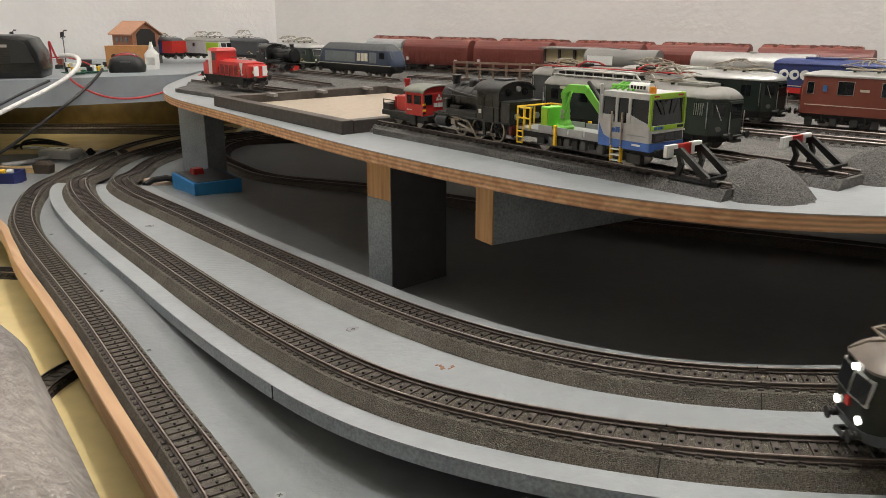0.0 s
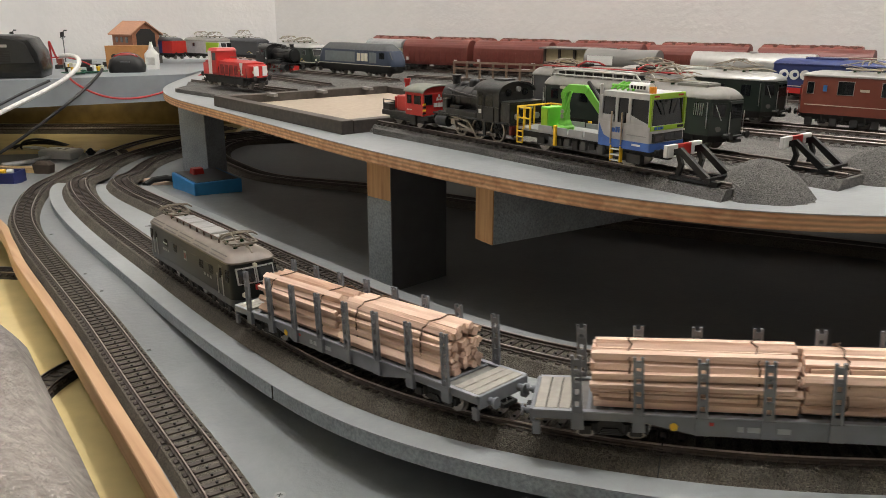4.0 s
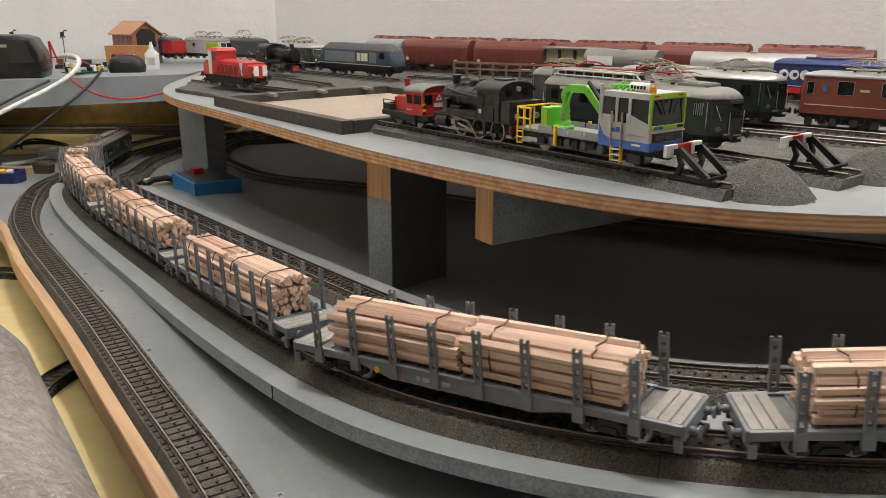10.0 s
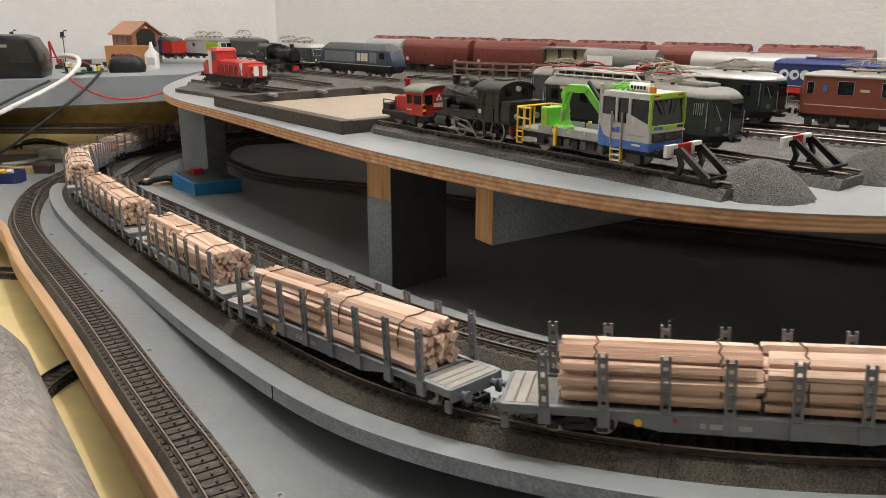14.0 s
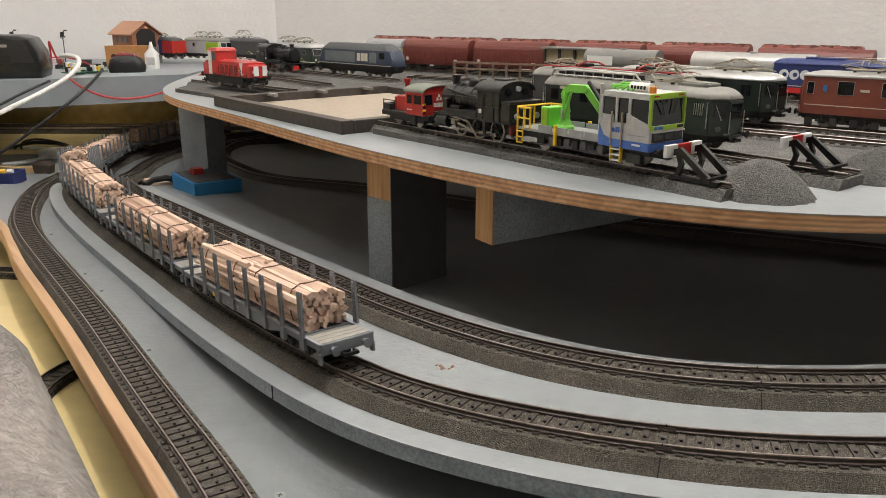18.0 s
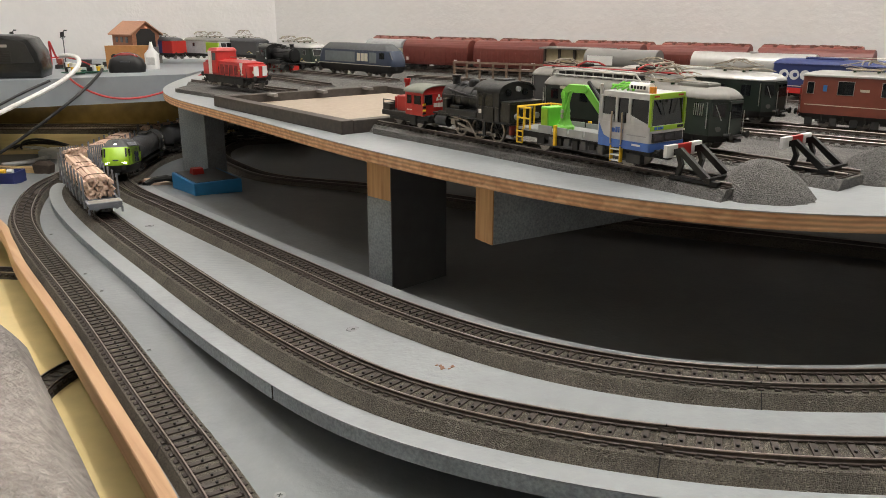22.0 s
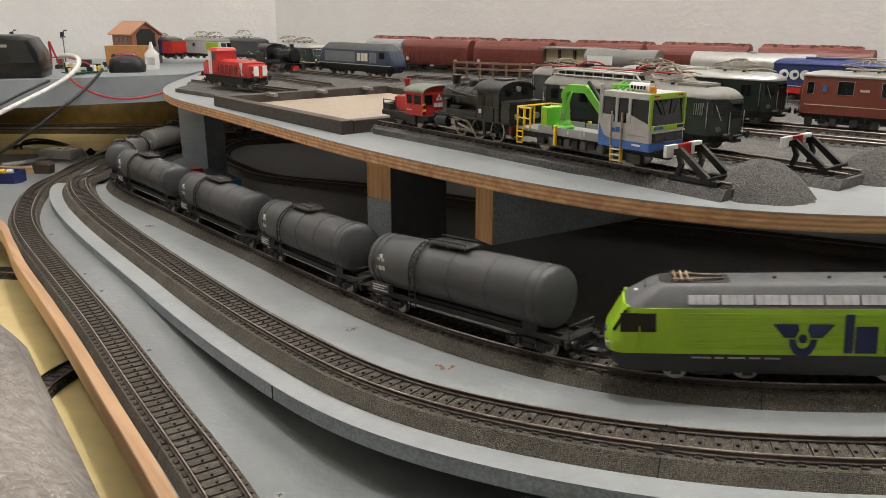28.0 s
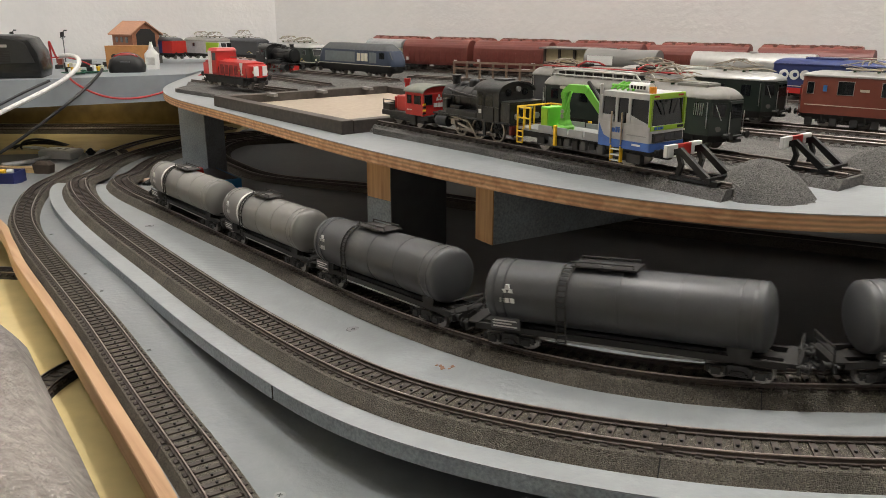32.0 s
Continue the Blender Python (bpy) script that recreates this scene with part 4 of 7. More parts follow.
# --- tank wagon ---
def tank_wagon(pale, label):
    th = thing("tank_wagon", label, "wagon", "tank train")
    m = TANKLIGHT if pale else TANKGREY
    zc, R, H = 31.5, 17.8, 74.5
    prof = [(-H - 2.8, 0.5), (-H - 2.6, 6), (-H - 1.9, 11), (-H - 0.8, 14.6), (-H + 0.6, 16.6), (-H + 1.4, R - 0.3), (-H + 2, R), (H - 2, R), (H - 1.4, R - 0.3), (H - 0.6, 16.6), (H + 0.8, 14.6), (H + 1.9, 11), (H + 2.6, 6), (H + 2.8, 0.5)]
    n = 36
    bm = loft(bmesh.new(), [[(x, r * math.cos(2 * math.pi * k / n), zc + r * math.sin(2 * math.pi * k / n)) for k in range(n)] for x, r in prof])
    part("tank", bm, m, th, smooth=True)
    for x in (-69, -63, -32, 2, 33, 62, 69):
        bm = bmesh.new()
        n2 = 36
        loft(bm, [[(x + d, (R + e) * math.cos(2 * math.pi * k / n2), zc + (R + e) * math.sin(2 * math.pi * k / n2)) for k in range(n2)] for d, e in ((-0.8, -0.3), (-0.6, 0.3), (0.6, 0.3), (0.8, -0.3))], cap=False)
        part("weld_band", bm, m, th, smooth=True)
    if pale:
        bm = bmesh.new()
        loft(bm, [[(-38 + d, (R + e) * math.cos(2 * math.pi * k / 36), zc + (R + e) * math.sin(2 * math.pi * k / 36)) for k in range(36)] for d, e in ((-1.3, -0.2), (-1.3, 0.2), (1.3, 0.2), (1.3, -0.2))], cap=False)
        part("white_band", bm, WHITE, th, "white painted band")
    # walkway, dome and ladders
    o = part("walkway", bx(-26, 10, -7.5, 7.5, zc + R + 1.2, zc + R + 2.0), FRAME_BLACK, th)
    for y in (-6, 6):
        part("walkway_rail", tube(bmesh.new(), [(-24, y, zc + R + 2), (-24, y, zc + R + 4), (8, y, zc + R + 4), (8, y, zc + R + 2)], 0.45, 6), FRAME_BLACK, o)
    part("dome", disc(bmesh.new(), (-8, 0, zc + R + 0.6), 5, "z", 3.2, 18), m, th, smooth=True)
    for s in (-1, 1):
        bm = bmesh.new()
        for dx in (-2.6, 2.6):
            tube(bm, [(-28 + dx, s * (R + 1.2) * math.cos(a), zc + (R + 1.2) * math.sin(a)) for a in [radians(d) for d in range(80, -10, -10)]] + [(-28 + dx, s * (R + 1.2), 10)], 0.5, 6)
        for a in range(70, -5, -9):
            tube(bm, [(-30.6, s * (R + 1.2) * math.cos(radians(a)), zc + (R + 1.2) * math.sin(radians(a))), (-25.4, s * (R + 1.2) * math.cos(radians(a)), zc + (R + 1.2) * math.sin(radians(a)))], 0.4, 5)
        for z in (23, 19, 15, 11):
            tube(bm, [(-30.6, s * (R + 1.2), z), (-25.4, s * (R + 1.2), z)], 0.4, 5)
        part("ladder", bm, FRAME_BLACK, th)
        # plain emblem: triangle of three blobs and bars
        ex, y = -60.0, s * (R - 1.0)
        lg = mat("pale_print", (0.62, 0.62, 0.60), 0.5)
        tri = lambda cx, cz, q: part("emblem_triangle", prism(bmesh.new(), [(cx - q, cz - q * 0.8), (cx + q, cz - q * 0.8), (cx + q * 0.5, cz + q), (cx - q * 0.5, cz + q)], "y", *sorted((y - s * 0.9, y + s * 0.55))), lg, th)
        tri(ex - 2.0, 35.4, 1.9), tri(ex + 2.0, 35.4, 1.9), tri(ex, 38.4, 1.6)
        for i in range(3):
            part("lettering_bar", bx(ex - 4.4 + i * 3.1, ex - 1.9 + i * 3.1, *sorted((s * (R + 0.02), s * (R - 0.6))), 29.6, 32.4), lg, th)
        sg = part("sign_board", bx(-71, -53, *sorted((s * 16.6, s * 17.4)), 13.6, 20.5, bev=0.3), mat("sign_grey", (0.08, 0.08, 0.085), 0.5), th)
        for k in range(3):
            part("print_bar", bx(-69.5, -55 - 3 * (k % 2), *sorted((s * 17.4, s * 17.55)), 14.8 + k * 1.7, 15.6 + k * 1.7), mat("pale_print", (0.62, 0.62, 0.60), 0.5), sg)
        part("side_sill", bx(-84, 84, *sorted((s * 9.5, s * 11.5)), 9.5, 13.0), FRAME_BLACK, th)
        for x in (-62, 62):
            part("cradle", prism(bmesh.new(), [(x - 5, 12), (x + 5, 12), (x + 7, 21), (x - 7, 21)], "y", *sorted((s * 6, s * 11.5))), FRAME_BLACK, th)
        # end platform rail
    for sx in (-1, 1):
        part("end_platform", bx(*sorted((sx * 82, sx * 90)), -12, 12, 12.4, 13.4), FRAME_BLACK, th)
        bm = bmesh.new()
        tube(bm, [(sx * 89, -11, 13), (sx * 89, -11, 21), (sx * 89, 11, 21), (sx * 89, 11, 13)], 0.45, 6)
        tube(bm, [(sx * 89, -11, 17), (sx * 89, 11, 17)], 0.4, 6)
        part("end_rail", bm, FRAME_BLACK, th)
        part("headstock", bx(*sorted((sx * 88.4, sx * 90)), -14, 14, 8.5, 13.0, bev=0.3), FRAME_BLACK, th)
        bogie(th, sx * 62, 21, 5.6, 13.0)
    part("brake_pipe", tube(bmesh.new(), [(-45, -8, 7.5), (45, -8, 7.5)], 1.0, 6), mat("pale_pipe", (0.5, 0.5, 0.48), 0.5), th)
    part("centre_sill", bx(-84, 84, -4, 4, 9, 12.5), FRAME_BLACK, th)
    buffers(th, 90, 11.3, 4.0)
    coupler(th, 87)
    return th

# ---- upper yard ----
def at_yard(th, x, y, ang):
    th.matrix_world = pose(x, y, RAILU, 0, 0, ang)
    return th


def yard_track(a, b, label="grey ballasted yard track on the upper deck", near=True):
    p = np.linspace(a, b, 60)
    p = np.c_[p, np.full(60, RAILU)]
    track("track", p, label, bed=GRAVEL, near=(lambda q: near and q[0] > -0.1 and q[1] < 0.80 and q[0] < 0.36), bedw=(13.5, 19), group="yard tracks")


def box_loco(name, label, L, body, roof, skirt, w=16.6, zb=11, ze=36, zr=43, wins=(), ends=2, pans=(), boxes=(), r=5, nose=1.5, rake=4, stripe=None, facet=False, barred=(), bogies=(0.62,), lit=()):
    """A boxy rail vehicle: skirt, body, curved roof, windows, bogies, buffers; facet gives cut corners and an end door."""
    th = thing(name, label, "locomotive", "yard vehicles")
    n = 1 if facet else 4
    lv = [(zb, L, w), (zb + 12, L, w), (ze, L - rake, w - 0.6)]
    part("skirt", hull([(zb - 4, L - 2, w - 1.5), (zb + 0.2, L + 0.2, w + 0.1)], r, n, nose), skirt, th)
    part("body", hull(lv, r, n, nose), body, th, smooth=True)
    if stripe:
        part("stripe", hull([(zb + 1.2, L + 0.15, w + 0.15), (zb + 2.8, L + 0.15, w + 0.15)], r, n, nose), stripe, th)
    part("gutter", hull([(ze - 0.2, L - rake + 0.7, w + 0.1, r), (ze + 0.5, L - rake + 0.7, w + 0.1, r)], r, n, nose), roof, th)
    part("roof", hull([(ze, L - rake + 0.4, w - 0.2, r), (ze + 1.2, L - rake + 0.3, w - 0.4, r), (ze + (zr - ze) * 0.55, L - rake - 1.0, w - 2.6, r), (zr - 1, L - rake - 4, w - 6.5, r * 0.7), (zr, L - rake - 9, w - 10, 3)], r, n, nose), roof, th, smooth=True)
    fr = mat("aluminium_trim", (0.55, 0.55, 0.53), 0.35, metal=0.8)
    for s in (-1, 1):
        for i, (x0, x1, z0, z1) in enumerate(wins):
            o = part("side_window_frame", side_pane(lv, x0 - 0.4, x1 + 0.4, z0 - 0.4, z1 + 0.4, s, 0.15), body if facet else fr, th)
            part("side_window", side_pane(lv, x0, x1, z0, z1, s, 0.3), GLASS, o)
            if i in barred:
                for k in range(5):
                    part("window_bar", side_pane(lv, x0 + 0.6 + k * (x1 - x0 - 1.2) / 4 - 0.18, x0 + 0.6 + k * (x1 - x0 - 1.2) / 4 + 0.18, z0 + 0.6, z1 - 0.6, s, 0.6), fr, o)
        for k in range(3):
            bars(th, "lettering_bar", L * 0.45 + k * 5, zb + 4 + 2.2 * (k % 2), w, (1.2,), (4,), 0, mat("ochre_print", (0.45, 0.33, 0.08), 0.5), s)
        part("white_mark", bx(L * 0.62, L * 0.62 + 6, *sorted((s * w, s * (w + 0.3))), zb + 2.2, zb + 3.6), CREAM, th)
        k = -L * 0.8
        while k < L * 0.8:
            part("side_pipe_clip", bx(k, k + 1.2, *sorted((s * (w - 2), s * (w - 0.2))), zb - 5.5, zb - 0.5), FRAME_BLACK, th)
            k += 17
    for sx in (-1, 1):
        if facet:
            d = part("end_door", bx(*sorted((sx * (L - rake - 1), sx * (L + 0.9))), -(w - r) + 0.6, w - r - 0.6, zb + 1, ze - 1, bev=0.4), body, th)
            part("door_window", bx(*sorted((sx * (L + 0.8), sx * (L + 1.15))), -(w - r) + 2, w - r - 2, ze - 13, ze - 3), GLASS, d)
            for s in (-1, 1):
                m = pose(sx * (L - rake * 0.5 - r / 2) * MM, s * (w - 0.3 - r / 2) * MM, 0, 0, 0, (45 if s > 0 else -45) if sx > 0 else (135 if s > 0 else -135))
                f = part("facet_window_frame", bx(-0.4, 0.35, -r * 0.56, r * 0.56, ze - 12.6, ze - 2.4), body, th)
                f.matrix_local = m
                part("facet_window", bx(0.3, 0.6, -r * 0.46, r * 0.46, ze - 11.8, ze - 3.2), GLASS, f)
                part("wiper", tube(bmesh.new(), [(0.9, -r * 0.3, ze - 4), (0.9, r * 0.2, ze - 14)], 0.3, 5), fr, f)
                part("headlight", disc(bmesh.new(), (0.8, 0, zb + 5), 1.9, "x", 1.6, 12), mat("unlit_lamp", (0.16, 0.16, 0.15), 0.15), f)
                part("grab_rail", tube(bmesh.new(), [(sx * (L + 1.6), s * (w - r), zb + 1), (sx * (L + 1.6), s * (w - r), ze - 8)], 0.35, 5), fr, th)
                part("grab_rail", tube(bmesh.new(), [(sx * (L - r - 2), s * (w + 1.0), zb + 5), (sx * (L - r - 2), s * (w + 1.0), ze - 2)], 0.4, 5), fr, th)
                part("foot_step", bx(*sorted((sx * (L - r - 8), sx * (L - r - 1))), *sorted((s * (w - 2), s * (w + 0.6))), zb - 6.5, zb - 5.7), FRAME_BLACK, th)
            part("gangway_plate", bx(*sorted((sx * (L + 0.5), sx * (L + 4))), -6, 6, zb - 0.4, zb + 0.6), FRAME_BLACK, th)
        else:
            for k in range(ends):
                y0, y1 = ((1, w - 5), (-w + 5, -1), (-4, 4))[k]
                o = part("end_window_frame", end_pane(lv, ze - 12.6, ze - 2.4, y0 - 0.7, y1 + 0.7, sx, 0.2, nose), fr, th)
                part("end_window", end_pane(lv, ze - 12, ze - 3, y0, y1, sx, 0.45, nose), GLASS, o)
            for y in (-9, 9):
                part("headlight", disc(bmesh.new(), (sx * (L + nose * 0.7), y, zb + 6), 1.7, "x", 1.5, 12), lit[0] if lit and sx > 0 else CREAM, th, smooth=True)
    for x0, x1, h in boxes:
        o = part("roof_box", bx(x0, x1, -7.5, 7.5, zr - 0.8, zr + h, bev=0.7), roof, th)
        part("box_lid", bx(x0 + 1.5, x1 - 1.5, -6, 6, zr + h, zr + h + 0.5), roof, o)
    for x, up in pans:
        pantograph(th, x, zr - 0.2, up)
    part("roof_line", tube(bmesh.new(), [(-L * 0.7, 5, zr + 1.6), (0, 5.6, zr + 2.2), (L * 0.7, 5, zr + 1.6)], 0.45, 5), mat("collector_metal", (0.33, 0.29, 0.23), 0.42, metal=0.5), th)
    for f in bogies:
        for s in (-1, 1):
            bogie(th, s * f * L, 30, 6.2, 13.4)
    underframe(th, L - 6, 6, zb, 12)
    buffers(th, L + nose * 0.5, 11.6, 5)
    coupler(th, L - 3)
    return th


def hood_wagon(label, L=66, body=OXIDE, roof=None, name="covered_wagon", zr=50, load=False):
    th = thing(name, label, "wagon", "yard vehicles")
    n = 12
    prof = [(-15.5, 13), (-16.2, 20), (-16.2, 30)] + [(-16.0 * math.cos(math.pi * k / n), 34 + (zr - 34) * math.sin(math.pi * k / n)) for k in range(1, n)] + [(16.2, 30), (16.2, 20), (15.5, 13)]
    part("hood", prism(bmesh.new(), prof, "x", -L, L, bev=0.6), body, th)
    k = -L + 2
    while k < L - 2:
        for s in (-1, 1):
            part("side_rib", bx(k, k + 1.0, *sorted((s * 16.1, s * 16.9)), 13, 33), body, th)
        k += 11
    part("sole_bar", bx(-L - 1, L + 1, -14.5, 14.5, 9.5, 13.2, bev=0.4), body, th)
    for s in (-1, 1):
        part("white_mark", bx(-L + 8, -L + 14, *sorted((s * 16.3, s * 16.8)), 16, 21), mat("pale_print", (0.62, 0.62, 0.60), 0.5), th)
        part("white_mark", bx(L - 26, L - 20, *sorted((s * 16.3, s * 16.8)), 17, 19), mat("pale_print", (0.62, 0.62, 0.60), 0.5), th)
        bogie(th, s * (L - 18), 21, 5.4, 12.6)
    if roof:
        part("roof_sheet", prism(bmesh.new(), [(-16.6 * math.cos(math.pi * q / n), 34.2 + (zr + 0.6 - 34) * math.sin(math.pi * q / n)) for q in range(n + 1)], "x", -L - 0.6, L + 0.6), roof, th)
    if load:
        rng = random.Random(5)
        bm = bmesh.new()
        for i in range(26):
            x, y = -L + 4 + (2 * L - 8) * i / 25, rng.uniform(-5, 5)
            box(bm, x - 2.4, x + 2.4, y - 4, y + 4, zr - 3, zr + rng.uniform(0.2, 1.1), bev=0.3)
        part("lump_load", bm, mat("ore_load", (0.20, 0.10, 0.08), 0.8, var=0.4, scale=700), th)
    buffers(th, L + 1, 11.3, 4)
    return th


def cab_frame(th, lv, x0, x1, z0, z1, s, frame, n):
    w = (x1 - x0) / n
    for i in range(n):
        part("cab_window", side_pane(lv, x0 + i * w + 0.8, x0 + (i + 1) * w - 0.8, z0, z1, s, 0.25), GLASS, th)


def red_shunter():
    th = thing("shunter", "small red two-axle model shunting locomotive with grey cab roof", "locomotive", "yard vehicles")
    W = 16.4
    lg = mat("pale_print", (0.62, 0.62, 0.60), 0.5)
    part("frame", bx(-38, 30, -13.5, 13.5, 7, 11.5, bev=0.6), FRAME_BLACK, th)
    part("cab", bx(2, 27, -W, W, 11, 29.5, bev=0.5), RED, th)
    n = 14
    arch = [(-W * math.cos(math.pi * k / n), 29.4 + 5.2 * math.sin(math.pi * k / n)) for k in range(n + 1)]
    part("cab_gable", prism(bmesh.new(), arch, "x", 2.2, 26.8), RED, th)
    part("cab_roof", loft(bmesh.new(), [[(x, y * 1.04, z + 0.3) for y, z in arch] + [(x, y * 1.04, z + 1.1) for y, z in arch[::-1]] for x in (0.5, 28.5)]), mat("green_grey_roof", (0.17, 0.18, 0.15), 0.6), th, "olive grey arched roof", smooth=True)
    for y in (-11, 11):
        part("end_window", bx(26.9, 27.5, y - 3.6, y + 3.6, 20.5, 28), GLASS, th)
        part("end_window_frame", bx(26.8, 27.2, y - 4.2, y + 4.2, 19.9, 28.6), mat("rubber_grey", (0.05, 0.05, 0.05), 0.6), th)
    for dy, dz, q in ((-1.7, 24.6, 1.3), (1.7, 24.6, 1.3), (0, 27.2, 1.2)):
        part("emblem_triangle", prism(bmesh.new(), [(dy - q, dz - q), (dy + q, dz - q), (dy + q * 0.45, dz + q), (dy - q * 0.45, dz + q)], "x", 27.0, 27.5), lg, th)
    for k in range(3):
        part("lettering_bar", bx(27.0, 27.5, -5.6 + k * 3.9, -2.4 + k * 3.9, 18, 21.4), lg, th)
    part("bonnet", bx(-22, 2, -8.5, 8.5, 11, 24.5, bev=1.2), RED, th)
    part("exhaust", disc(bmesh.new(), (-12, -4, 30), 2.0, "z", 12, 12), RED, th, smooth=True)
    part("exhaust_cap", disc(bmesh.new(), (-12, -4, 37.4), 2.8, "z", 3.2, 12), RED, th, smooth=True)
    part("air_tank", disc(bmesh.new(), (-32, 0, 17), 3.0, "z", 10, 14), RED, th, smooth=True)
    for s in (-1, 1):
        part("cab_door", bx(4, 13, *sorted((s * W, s * (W + 0.35))), 12, 28.8), mat("door_red", (0.44, 0.02, 0.018), 0.4), th)
        for x0, x1 in ((5.5, 11.5), (15.5, 24)):
            part("cab_window", bx(x0, x1, *sorted((s * (W - 0.2), s * (W + 0.6))), 20.5, 27.5), GLASS, th)
        bars(th, "lettering_bar", 5, 15, W + 0.3, (0.8,) * 2, (3, 3), 0.8, lg, s)
        for k in range(4):
            part("warning_stripe", prism(bmesh.new(), [(26.6, 12.4 + k * 2.4), (27.6, 13.2 + k * 2.4), (27.6, 14.4 + k * 2.4), (26.6, 13.6 + k * 2.4)], "y", *sorted((s * (W - 2.6), s * (W + 0.3)))), YELLOW if k % 2 else BLACK, th)
        part("handrail", tube(bmesh.new(), [(-37, s * 12, 11), (-37, s * 12, 20), (-20, s * 12, 20), (-20, s * 12, 11)], 0.5, 6), FRAME_BLACK, th)
        part("step", bx(6, 14, *sorted((s * 12.5, s * 15)), 3, 11), FRAME_BLACK, th)
        part("sand_box", bx(-36, -26, *sorted((s * 8, s * 13)), 11.5, 17, bev=0.5), FRAME_BLACK, th)
        part("lamp", disc(bmesh.new(), (-38.6, s * 9, 14), 1.6, "x", 1.6, 12), CREAM, th)
    part("end_rail", bx(-38, -37, -12, 12, 11, 17), FRAME_BLACK, th)
    for x in (-17, 13):
        wheelset(th, x, 5.6)
    part("side_frame", bx(-26, 24, -13, 13, 4.5, 8), FRAME_BLACK, th)
    buffers(th, 31, 11, 5)
    return th


def spoked_wheel(th, x, y, r, rim, spoke):
    bm = bmesh.new()
    n = 20
    loft(bm, [[(x + q * math.cos(2 * math.pi * k / n), y + d, r + q * math.sin(2 * math.pi * k / n)) for k in range(n)] for q, d in ((r - 1.4, -0.9), (r, -0.9), (r, 0.9), (r - 1.4, 0.9), (r - 1.4, -0.9))], cap=False)
    o = part("wheel", bm, rim, th, smooth=True)
    b2 = bmesh.new()
    for k in range(9):
        c, s = math.cos(2 * math.pi * k / 9), math.sin(2 * math.pi * k / 9)
        tube(b2, [(x, y, r), (x + (r - 1) * c, y, r + (r - 1) * s)], 0.5, 5)
    disc(b2, (x, y, r), 1.7, "y", 2.2, 10)
    part("spokes", b2, spoke, o)
    return o


def dome(bm, x, z0, prof, n=16):
    """Turned shape on the boiler: profile of (radius, height)."""
    return loft(bm, [[(x + q * math.cos(2 * math.pi * k / n), q * math.sin(2 * math.pi * k / n), z0 + h) for k in range(n)] for q, h in prof])


